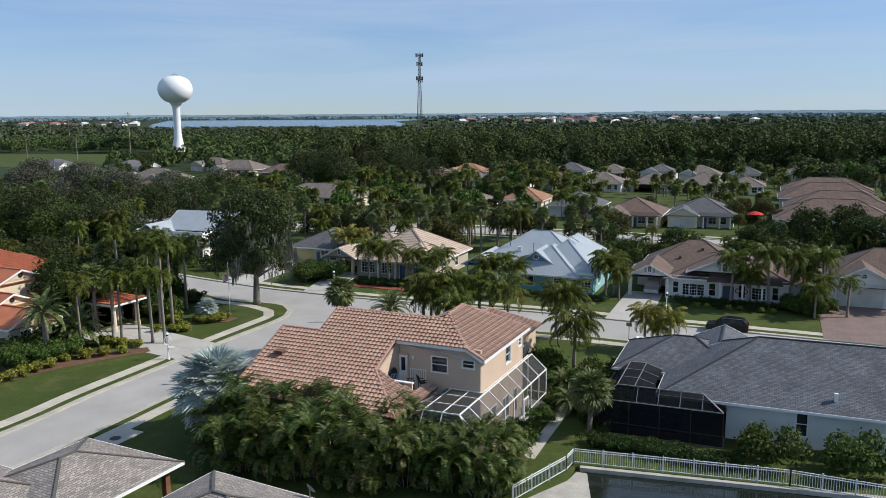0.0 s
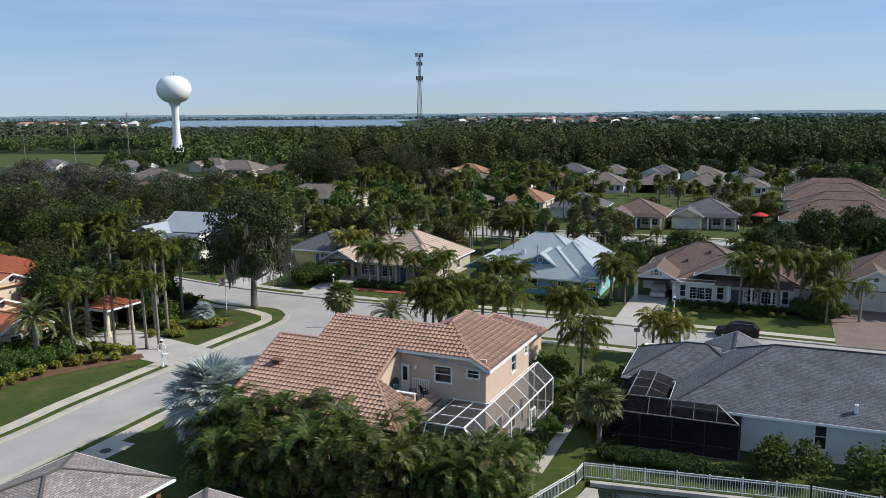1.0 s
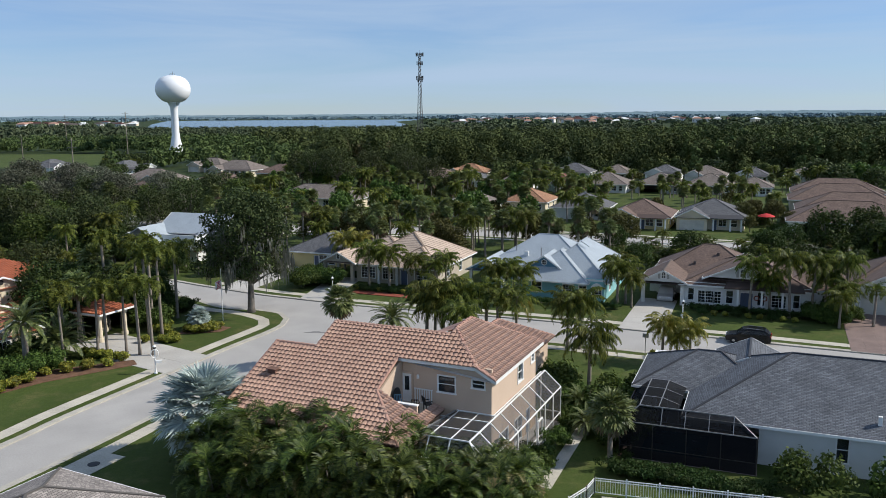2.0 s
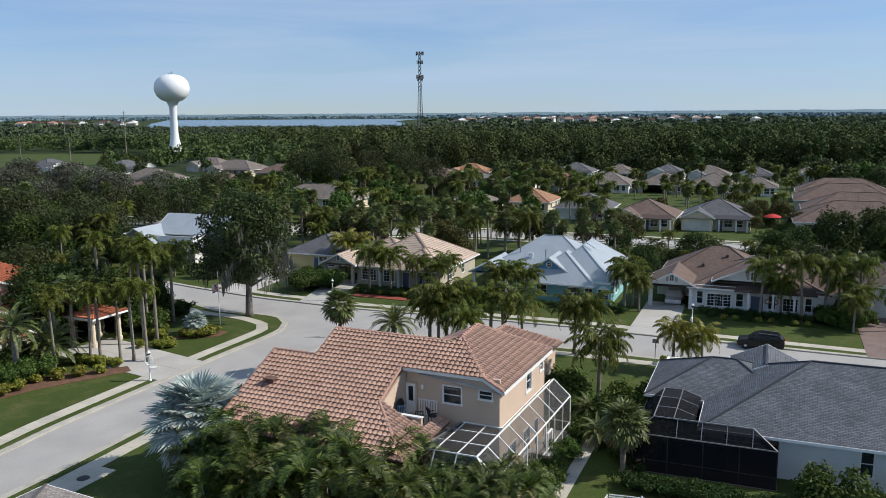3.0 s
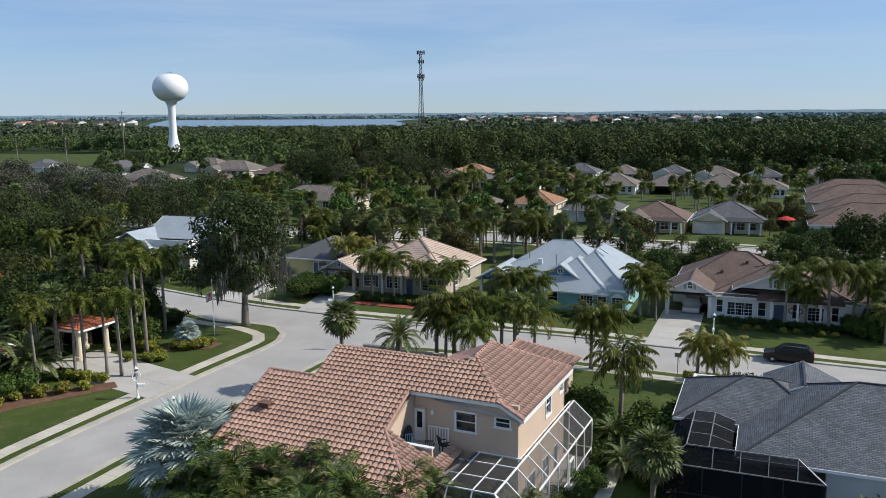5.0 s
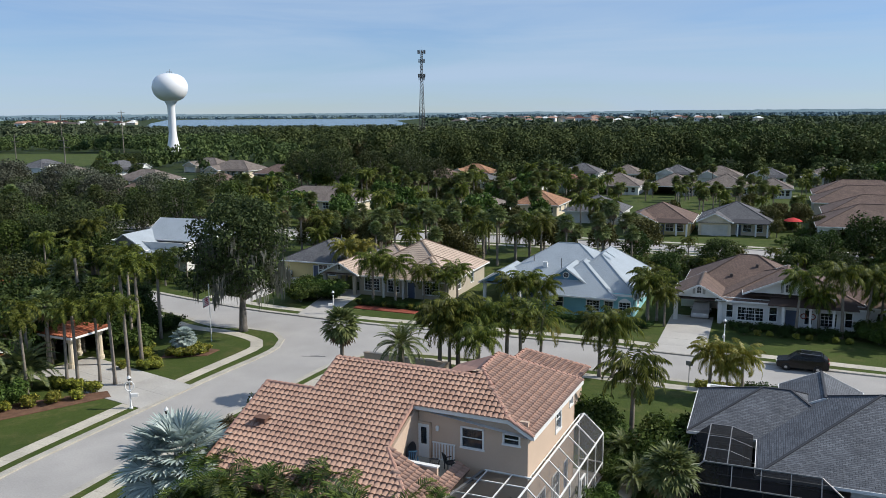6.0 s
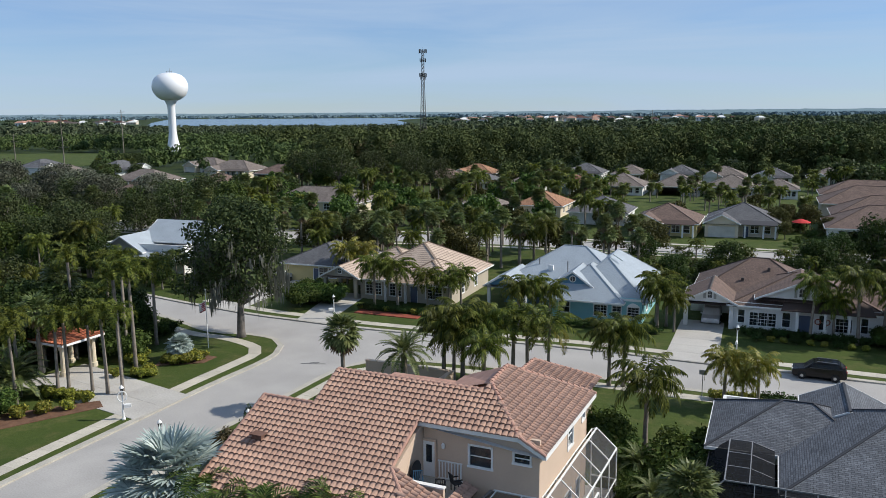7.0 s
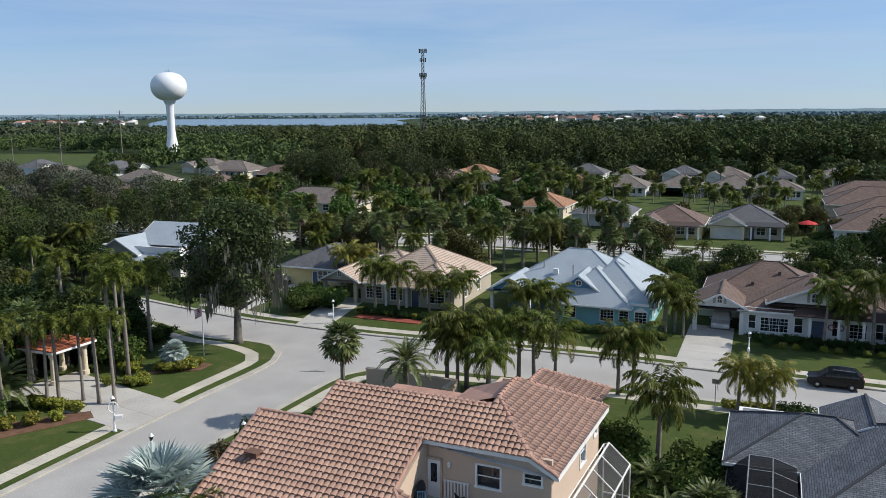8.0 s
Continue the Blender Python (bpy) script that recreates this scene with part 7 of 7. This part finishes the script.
# ---- planting by the streets ----
random.seed(5)
plant(FA[1], -14.15, 82.8, 0.96)
plant(DA2, -9.3, 84.0, 1.0)
for x, y, s in ((-6.6, 90.3, 1.05), (-4.9, 90.6, 1.15), (-3.0, 90.2, 1.08), (-0.4, 90.3, 1.12), (0.9, 89.6, 1.0), (-5.6, 89.0, 0.95)):
    plant(random.choice(SH), x, y, s, group="palms on the corner verge")
plant(Q[0], -2.8, 86.0, 0.85)
plant(CO[0], 2.7, 90.3, 1.0, 40)
for x, y, s in ((8.0, 89.6, 0.9), (9.2, 89.4, 0.95)):
    plant(Q[0], x, y, s)
plant(Q[0], 8.9, 75.4, 1.0, 20)
plant(YE_[0], 16.8, 85.5, 0.78)
plant(YE_[0], 19.3, 84.7, 0.74, 100)
plant(YE_[0], 18.1, 84.9, 0.55, 200)
plant(SI[0], -19.0, 60.4, 1.62)
plant(SI[0], -32.9, 94.6, 0.62)
# the tall hedge of areca palms
row = 0
for k in range(26):
    f = k / 25
    for d in (-2.2, 0.0, 2.0):
        x = -17.0 + 19.6 * f + random.uniform(-0.4, 0.4)
        y = 57.0 - 3.0 * f + d + random.uniform(-0.5, 0.5)
        if f < 0.07 and d != 0:
            continue
        plant(random.choice(AR), x, y, random.uniform(0.98, 1.26) * (0.74 if f > 0.62 else 1.0), group="areca palm hedge")
# left-hand garden
for x, y, s, m in ((-35.2, 84.6, 0.88, RO[0]), (-33.8, 84.5, 0.86, RO[0]), (-38.2, 83.8, 0.86, RO[0]), (-38.9, 83.3, 0.8, RO[0]), (-36.8, 90.4, 0.98, RO[1]), (-35.5, 90.6, 1.0, RO[1]), (-41.2, 81.0, 0.8, RO[0]), (-42.4, 83.4, 0.85, RO[0]), (-36.9, 85.2, 0.78, RO[0]), (-39.0, 96.0, 1.0, RO[1]), (-41.5, 97.5, 0.95, RO[1]), (-37.5, 99.5, 1.0, RO[0]), (-44.0, 95.5, 1.05, RO[1])):
    plant(m, x, y, s, group="palms of the left garden")
plant(DA2, -44.0, 79.4, 1.05)
plant(DA[0], -42.4, 82.6, 1.2)
for x, y, s in ((-46.5, 80.5, 1.2), (-45.0, 83.0, 1.2), (-43.0, 77.0, 1.1), (-47.5, 76.5, 1.2), (-41.6, 79.4, 1.0), (-44.6, 75.4, 1.1)):
    plant(BU[2], x, y, s)
plant(FA[1], -43.6, 88.6, 0.95)
plant(FA[1], -46.0, 97.0, 1.15)
for x, y in [(-36.0 - 0.9 * k, 82.6 + 0.2 * k) for k in range(6)] + [(-36.6 - 1.5 * k, 80.6 - 1.0 * k) for k in range(5)] + [(-41.5 - 0.5 * k, 75.5 - 1.3 * k) for k in range(7)]:
    plant(BU[0], x, y, random.uniform(1.2, 1.6), group="clipped bushes by the driveway")
for x, y in ((-35.0, 89.4), (-34.2, 89.0), (-33.4, 89.3), (-36.6, 89.0), (-34.0, 90.2), (-31.8, 93.4), (-32.8, 93.0), (-31.2, 94.0), (-33.8, 93.4), (-30.8, 94.8), (-32.0, 95.4), (-36.0, 92.4), (-37.0, 93.0), (-36.6, 94.2)):
    plant(BU[0], x, y, random.uniform(1.2, 1.7), group="croton bushes in the lawn bed")
for k in range(26):
    plant(random.choice(BU[1:]), -38 - random.random() * 12, 94 + random.random() * 12, random.uniform(0.9, 1.5))
for k in range(22):
    plant(TR[1], -39.5 - random.random() * 16, 94.5 + random.random() * 10, random.uniform(0.55, 0.85))
# woods on the left
for k in range(70):
    x, y = -40 - 55 * random.random() ** 0.9, 97 + 38 * random.random()
    if y > 104 + (-x - 30) * 0.33 and y < 122 + (-x - 40) * 0.33:
        continue
    plant(random.choice((TR[1], TR[1], TR[2], RO[1], Q[2], FA[2], TR[0])), x, y, random.uniform(0.75, 1.1) if not (-72 < x < -40 and y > 104) else random.uniform(0.34, 0.5))
for k in range(60):
    x, y = -52 - 60 * random.random(), 128 + 60 * random.random()
    if abs(x + 53) < 13 and y < 165:
        continue
    plant(random.choice((TR[1], TR[2], TR[0], Q[2], FA[2], TR[2])), x, y, random.uniform(0.8, 1.15))

for x, y, s in ((-46.8, 88.6, 0.8), (-48.6, 91.0, 0.9), (-45.0, 91.6, 0.8), (-43.2, 94.0, 0.9), (-50.0, 94.0, 1.0), (-47.0, 95.0, 0.95)):
    plant(TR[1], x, y, s)
# shade round the brick driveway
for x, y, s, m in ((41.4, 104.6, 0.9, Q[1]), (40.2, 101.8, 0.75, Q[0]), (42.6, 100.2, 0.8, SH[1]), (38.6, 99.4, 0.7, SH[0]), (50.6, 103.0, 0.8, Q[0])):
    plant(m, x, y, s)
# the thick grove behind the red-roofed villa
for k in range(64):
    x, y = -42 - 48 * random.random(), 97 + 10 * random.random()
    y += (-x - 42) * 0.14
    plant(random.choice((TR[1], RO[0], Q[1], TR[0], Q[2], TR[1])), x, y, random.uniform(0.55, 0.8) if x > -70 else random.uniform(0.75, 1.0))
for k in range(40):
    x = -62 - 40 * random.random()
    plant(random.choice((TR[1], TR[2], AR[0], Q[2])), x, 124 - 0.36 * (x + 62) + 16 * random.random(), random.uniform(0.7, 0.95))
# low dark trees before the metal-roofed cottage
for k in range(18):
    x = -62 + 22 * random.random()
    plant(random.choice((TR[1], BU[2], AR[2], TR[1])), x, 126.4 - 0.42 * (x + 50) + 4.5 * random.random(), random.uniform(0.42, 0.58))
# shrubs round the pool cage and the garden path
for k in range(15):
    plant(random.choice(BU[1:]), 3.3 + 0.31 * k + random.uniform(-0.2, 0.2), 58.6 + 0.86 * k, random.uniform(0.5, 0.8))
for x, y, s in ((9.9, 66.6, 0.8), (10.6, 68.0, 0.9), (9.6, 64.4, 0.7), (10.4, 62.6, 0.7), (12.2, 73.4, 1.1), (12.8, 75.0, 1.0), (7.4, 73.8, 0.9), (11.4, 66.2, 0.9)):
    plant(random.choice((BU[2], BU[2], BU[1])), x, y, s)
plant(DA[0], 8.0, 66.8, 0.6), plant(FA[0], 10.8, 64.2, 0.7)
# gardens by the rowhouses
for k in range(46):
    plant(random.choice((BU[2], AR[2], TR[3], BU[2])), 47 + 14 * random.random(), 163 + 26 * random.random(), random.uniform(0.4, 0.75))

# the big oak hung with moss
oak = make_tree(201, 15.0, 5.6, "leaf_oak", "tall old oak hung with grey moss, on a grass verge", 15000, 0.2, 0.26, 44, "oak_tree", 0.45)
oak.location = (-29.6, 103.0, 0.1)
r_ = np.random.default_rng(9)
MV, MF = [], []
tufts = [(r_.random() * 6.28, 5.2 * math.sqrt(r_.random()), 4.6 + 6.5 * r_.random()) for k in range(150)]
for k in range(2200):
    a, rr, z = tufts[k % 150]
    a, rr, z = a + r_.normal() * 0.05, rr + r_.normal() * 0.22, z + r_.normal() * 0.3
    L, w = 0.5 + 1.2 * r_.random(), 0.03 + 0.06 * r_.random()
    x, y = rr * math.cos(a), rr * math.sin(a)
    c, s = math.cos(a * 3) * w, math.sin(a * 3) * w
    o = len(MV)
    MV += [(x - c, y - s, z), (x + c, y + s, z), (x + c * 0.6 + 0.05, y + s * 0.6, z - L * 0.6), (x, y, z - L)]
    MF.append((o, o + 1, o + 2, o + 3))
part("moss", (MV, MF), "moss", oak, "grey hanging moss")

# gardens of the near houses
for x, y, s in ((20.9, 58.0, 1.3), (26.6, 56.2, 1.4)):
    plant(BU[2], x, y, s)
for k in range(18):
    plant(BU[1], 9.4 + 0.52 * k, 60.3 - 0.19 * k, 1.1, group="hedge before the lanai")
for x, y, s in ((10.2, 70.6, 1.3), (11.4, 69.0, 1.2), (11.0, 72.6, 1.4), (12.0, 71.2, 1.3), (6.2, 76.2, 1.2), (5.6, 77.4, 1.3)):
    plant(BU[2], x, y, s)
cy = make_bush(180, 0.75, 2.6, "leaf_dark", "slim dark columnar cypress by the wall", 1400, 0.07, "cypress")
plant(cy, -19.9, 77.2, 1.0), plant(cy, -20.4, 76.4, 0.8)
cr = make_bush(181, 1.2, 1.2, "leaf_rust", "reddish-brown leafed shrub in the wall bed", 800, 0.1)
for x, y in ((-21.4, 74.4), (-21.0, 75.2), (-21.8, 73.4)):
    plant(cr, x, y, 1.0)
MODELS += [cy, cr]
plant(FA[0], 9.2, 62.4, 0.95)
plant(DA[0], 7.8, 71.2, 0.62)
for x, y in ((17.0, 86.6), (17.8, 86.4), (18.6, 86.2), (19.4, 86.0), (16.4, 86.8)):
    plant(BU[0], x, y, 1.2)
plant(BU[1], 20.8, 85.6, 1.2), plant(BU[1], 21.8, 85.2, 1.3)
for k in range(16):
    plant(BU[1], 24.6 + 0.85 * k, 107.3 - 0.27 * k, 1.0, group="hedge before the brown-roofed house")
for k in range(9):
    plant(BU[0] if k % 3 else BU[1], 25 + 1.2 * k, 104.9 - 0.4 * k, 0.9)
for x, y, s, m in ((30.4, 105.2, 0.85, Q[1]), (34.6, 103.8, 0.95, Q[1]), (37.2, 104.2, 0.9, Q[1]), (33.0, 106.0, 0.8, Q[0]), (39.0, 105.0, 0.85, Q[0]), (15.4, 109.0, 0.9, Q[0]), (16.6, 110.2, 0.85, Q[0]), (15.8, 112.0, 0.9, Q[0]), (17.0, 107.8, 0.7, Q[0])):
    plant(m, x, y, s)
for k in range(12):
    plant(BU[2], 36 + random.random() * 6, 99.5 + random.random() * 6, random.uniform(0.7, 1.1))
for k in range(10):
    plant(BU[1], 3.6 + 1.25 * k, 110.6 - 0.4 * k, 1.0, group="shrubs before the blue house")
for x, y, s, m in ((1.8, 108.8, 0.9, Q[0]), (0.2, 108.0, 0.86, Q[0]), (3.6, 108.6, 0.8, Q[0]), (-14.6, 117.0, 0.95, Q[0]), (-17.6, 117.8, 1.0, Q[0]), (-10.8, 116.0, 0.8, Q[0]), (-8.2, 116.0, 0.72, Q[0]), (-6.8, 117.6, 0.8, Q[0]), (-21.6, 131.5, 0.95, YE_[0]), (-23.6, 130.6, 1.0, YE_[0])):
    plant(m, x, y, s)
for k in range(16):
    plant(BU[1] if k % 4 else BU[0], -19.0 + 0.85 * k, 116.2 - 0.28 * k, 1.0, group="shrubs before the tan house")
tagged(part("mulch_bed", prism([(-19.5, 114.2), (-11.6, 111.6), (-11.2, 113.0), (-19.0, 115.8)], 0.1, 0.19), "redmulch", None), "bed of bright red mulch by the lawn", "mulch bed", "", "structure")
tagged(part("mulch_bed", prism([(-34.6, 92.4), (-30.2, 93.6), (-29.6, 95.6), (-31.8, 96.4), (-34.6, 95.0)], 0.1, 0.16), "mulch", None), "brown mulch bed in the lawn", "mulch bed", "", "structure")
tagged(part("mulch_bed", prism([(-45.5, 67.5), (-40.2, 75.6), (-34.0, 81.4), (-35.0, 82.8), (-42.5, 78.6), (-47.5, 70.0)], 0.1, 0.16), "mulch", None), "brown mulch bed under clipped bushes", "mulch bed", "", "structure")
tagged(part("mulch_bed", lathe([(1.3, 0.1), (1.25, 0.16), (0.5, 0.2)], 18), "mulch", None), "round mulch ring at a palm's foot", "mulch bed", "", "structure").location = (8.9, 75.4, 0)
for k in range(14):
    plant(random.choice(BU[1:]), -28 + random.random() * 5, 117 + random.random() * 9, random.uniform(0.9, 1.3))

# ---- planting between the rear houses ----
SPOTS = [(h[0], h[1] + h[3] / 2, max(h[2], h[3]) * 0.62) for h in FAR_HOUSES] + [(-14.4, 127, 11), (8.0, 120, 12), (29, 118, 12), (50, 112, 12), (-55, 145, 11)]


def free(x, y, gap=0.0):
    for hx, hy, r in SPOTS:
        if math.hypot(x - hx, y - hy) < r + gap:
            return False
    yn = np.interp(x, [p[0] for p in D_NEAR], [p[1] for p in D_NEAR])
    return not (yn - 1.0 < y < yn + 11.0)


random.seed(12)
QL = [make_palm("queen", 310, 6.4, "queen palm", (0.2, 0.1), None, 0.5), make_palm("queen", 311, 4.6, "queen palm", (0.1, 0.1), None, 0.5)]
FL = [make_palm("fan", 320, 5.4, "cabbage palm", (0, 0), None, 0.6), make_palm("fan", 321, 7.0, "cabbage palm", (0, 0), None, 0.6)]
TL_ = [make_tree(330, 7.0, 3.0, "leaf_tree", "tree", 900, 0.42), make_tree(331, 8.0, 3.6, "leaf_oak", "tree", 1000, 0.45), make_tree(332, 4.6, 2.4, "leaf_olive", "tree", 700, 0.36)]
# rows of palms on both sides of the rear street
n = 0
while n < 95:
    x, y = random.uniform(-62, 22), random.uniform(138, 168)
    if free(x, y) and (x > -20 or y > 142):
        plant(random.choice((Q[1], Q[0], FA[2], FA[1], FA[1], TR[3], FA[1])), x, y, random.uniform(0.7, 0.95))
        n += 1
n = 0
while n < 95:
    x, y = random.uniform(19, 68), random.uniform(124, 149)
    if free(x, y):
        plant(random.choice((AR[1], AR[0], TR[1], AR[2], SH[1], AR[0])), x, y, (random.uniform(0.62, 0.8) if y > 132 else random.uniform(0.5, 0.62)) * (1.35 if x > 52 else 1.0))
        n += 1
rear = []
while len(rear) < 235:
    x, y = random.uniform(-75, 22), random.uniform(184, 292)
    if free(x, y, 1.5):
        rear.append((random.choice((FL[0], FL[1], QL[0], QL[1], TL_[0], TL_[2])), x, y, random.uniform(0.7, 1.0), random.random() * 360))
while len(rear) < 270:
    x, y = random.uniform(92, 150), random.uniform(170, 300)
    if free(x, y, 2.0):
        rear.append((random.choice((TL_[0], TL_[1], QL[0])), x, y, random.uniform(0.9, 1.2), random.random() * 360))
while len(rear) < 390:
    x, y = random.uniform(14, 120), random.uniform(184, 300)
    if free(x, y, 1.0):
        rear.append((random.choice((FL[0], FL[1], QL[0], QL[1], TL_[2])), x, y, random.uniform(0.6, 0.85), random.random() * 360))
bulk("rear_garden_plants", rear, "palms and small trees between the rear houses,", "palms")
left = []
while len(left) < 200:
    x, y = random.uniform(-215, -62), random.uniform(190, 395)
    if (x > -0.42 * y - 8 and y > 250) or (x < -0.5 * y and y > 285):
        continue
    if free(x, y, 1.5):
        left.append((random.choice((FL[0], FL[1], QL[0], TL_[0], TL_[1], TL_[1])), x, y, random.uniform(0.6, 0.85), random.random() * 360))
bulk("left_garden_plants", left, "palms and trees among the distant left houses,", "palms")
plant(SI[0], 14.5, 252.0, 1.4)
for x, y, s in ((-60, 262, 1.25), (-52, 258, 1.3), (-66, 268, 1.2), (-44, 272, 1.15), (-30, 262, 1.15), (-22, 250, 1.05), (-36, 290, 1.3)):
    plant(TR[2], x, y, s)
MO = [make_tree(340 + i, 12.5, 5.2, "leaf_mossy", "old oak draped in grey moss", 8000, 0.2, 0.3, 40, "oak_tree", 0.4) for i in range(2)]
for x, y, s in ((-92, 186, 1.0), (-84, 178, 0.95), (-101, 192, 1.05), (-78, 190, 0.9), (-108, 180, 1.0), (-96, 172, 0.85), (-115, 196, 1.1), (-72, 176, 0.8)):
    plant(random.choice(MO), x, y, s, group="mossy oaks")
MODELS += MO

for m_ in MODELS + QL + FL + TL_:
    drop(m_)


# ---- woods ----
def woods(name, spots, material, label, per=120, leaf=0.9):
    """Many crowns in one mesh, each a cluster of leafy clumps."""
    r = np.random.default_rng(len(spots))
    VV = []
    for x, y, h, s in spots:
        k = 9
        a = r.random(k) * 6.28
        q = s * 0.55 * np.sqrt(r.random(k))
        c = np.stack((x + q * np.cos(a), y + q * np.sin(a), h * (0.34 + 0.52 * r.random(k))), 1)
        V, F = leaf_cloud(c, s * (0.38 + 0.2 * r.random(k)), per, leaf, r, flat=min(0.85, 0.75 * h / s), stray=0.35)
        V[:, 2] = np.maximum(V[:, 2], 0.2)
        VV.append(V)
    V = np.concatenate(VV)
    F = np.arange(len(V)).reshape(-1, 4)
    ob = new(name, array_mesh(name, V, F, material))
    return tagged(ob, label, "woods", "", "stuff")


def scatter(count, x0, x1, y0, y1, h0, h1, s0, s1, test=None, seed=1):
    r = random.Random(seed)
    out = []
    while len(out) < count:
        x, y = r.uniform(x0, x1), r.uniform(y0, y1)
        if test and not test(x, y):
            continue
        out.append((x, y, r.uniform(h0, h1), r.uniform(s0, s1)))
    return out


# the tall dark wood behind the houses
def clear(x, y):
    return free(x, y, 3.0) and math.hypot(x + 214, y - 520) > 13


woods("wood_near", scatter(520, -95, 215, 304, 420, 12, 18.5, 4.2, 6.8, lambda x, y: y > 309 + 0.05 * abs(x - 40) and x > -0.20 * y - 12 and clear(x, y), 3), "forest", "dense dark green wood behind the houses", 520, 0.5)
woods("wood_mid", scatter(620, -330, 420, 420, 640, 11, 16, 4.4, 7.0, lambda x, y: x > -0.42 * y + 60 and clear(x, y) and not (-345 < x < -165 and y < 505), 4), "forest", "dense wood reaching towards the bay", 150, 0.95)
woods("wood_edge", scatter(150, -40, 190, 298, 326, 4, 8, 3.0, 4.6, clear, 27), "forest", "lower trees and scrub along the wood's edge", 300, 0.45)
woods("wood_rust", scatter(22, -76, -38, 330, 358, 11, 14, 4.0, 5.4, None, 5), "leaf_rust", "rusty olive tree crowns at the wood's edge", 520, 0.45)
woods("wood_tall", scatter(110, 60, 260, 325, 420, 18, 21.5, 3.2, 4.8, clear, 7), "forest", "tall pines in the dark wood", 420, 0.5)
woods("wood_left", scatter(420, -420, -150, 330, 620, 6, 11, 3.2, 5.0, lambda x, y: not (y < 505 and -345 < x < -165) and clear(x, y), 6), "forest", "low mixed trees round the field", 90, 0.8)
woods("wood_tall", scatter(130, 60, 260, 310, 420, 14, 18, 2.6, 4.2, None, 7), "forest", "tall pines in the dark wood", 170, 0.7)
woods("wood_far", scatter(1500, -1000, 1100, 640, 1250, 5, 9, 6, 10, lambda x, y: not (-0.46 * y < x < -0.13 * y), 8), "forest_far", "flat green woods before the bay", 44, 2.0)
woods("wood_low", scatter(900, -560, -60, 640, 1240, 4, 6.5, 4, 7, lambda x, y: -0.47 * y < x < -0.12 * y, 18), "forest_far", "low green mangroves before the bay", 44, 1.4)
woods("wood_gap", scatter(420, -330, -70, 330, 640, 7, 11, 3.2, 5.2, lambda x, y: x < -0.17 * y and not (y < 505 and x < -165) and clear(x, y), 19), "forest", "mixed trees round the water tower", 100, 0.8)
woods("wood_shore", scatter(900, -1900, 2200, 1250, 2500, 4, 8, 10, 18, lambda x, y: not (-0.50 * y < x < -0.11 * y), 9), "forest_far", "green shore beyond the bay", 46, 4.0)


def far_shore():
    """The wooded far shore: a low uneven ridge closing the horizon."""
    V, F = [], []
    n = 240
    for i in range(n + 1):
        x = -3400 + 6800 * i / n
        h = 13 + 5 * noise.noise((x * 0.004, 1.0, 0.0)) + 4 * noise.noise((x * 0.03, 7.0, 0.0)) + (4 if x > 700 else 0)
        V += [(x, 4150, -0.2), (x, 4200, h * 0.8), (x, 4400, h), (x, 4900, h + 6)]
    for i in range(n):
        for k in range(3):
            F.append((4 * i + k, 4 * i + 4 + k, 4 * i + 5 + k, 4 * i + k + 1))
    return V, F


# the shore's haze sits in its material colour; no air is modelled
structure("backdrop", far_shore(), "haze", "low wooded shore on the horizon, painted blue-green for distance haze", "backdrop")
# blueness of these woods comes from the painted leaf colour
woods("wood_horizon", scatter(420, -2600, 2600, 2700, 4100, 7, 11, 25, 45, lambda x, y: not (-0.46 * y < x < -0.09 * y and y < 3150), 10), "forest_haze", "woods before the horizon, painted blue-green for distance haze", 50, 6.0)


# red- and white-roofed suburb on the far right shore
rs = random.Random(4)
for k in range(96):
    x, y = (rs.uniform(-120, 520) if k < 50 else rs.gauss(160, 60), rs.uniform(1650, 2500)) if k < 74 else (lambda q: (-q * rs.uniform(0.47, 0.62), q))(rs.uniform(1450, 1900))
    t = thing("distant_house", "far-off pale house with a tiled roof", "house", (x, y, 0), rs.uniform(-30, 30), group="far suburb")
    w, d, h = rs.uniform(12, 24), rs.uniform(10, 16), rs.uniform(4, 9)
    part("wall", box(-w / 2, w / 2, -d / 2, d / 2, -0.1, h), rs.choice(("cream", "white", "white")), t)
    V = [(-w / 2 - 1, -d / 2 - 1, h), (w / 2 + 1, -d / 2 - 1, h), (w / 2 + 1, d / 2 + 1, h), (-w / 2 - 1, d / 2 + 1, h), (-w / 5, 0, h + 3.5), (w / 5, 0, h + 3.5)]
    part("roof", (V, [(0, 1, 5, 4), (1, 2, 5), (2, 3, 4, 5), (3, 0, 4), (3, 2, 1, 0)]), rs.choice(("clay_cap", "shingle_red", "shingle_taupe", "shingle_taupe", "white")), t)
    for i in range(3):
        part("window", box(-w / 2 + 2 + i * w / 3, -w / 2 + 4 + i * w / 3, -d / 2 - 0.05, -d / 2, h * 0.3, h * 0.7), "glass", t)
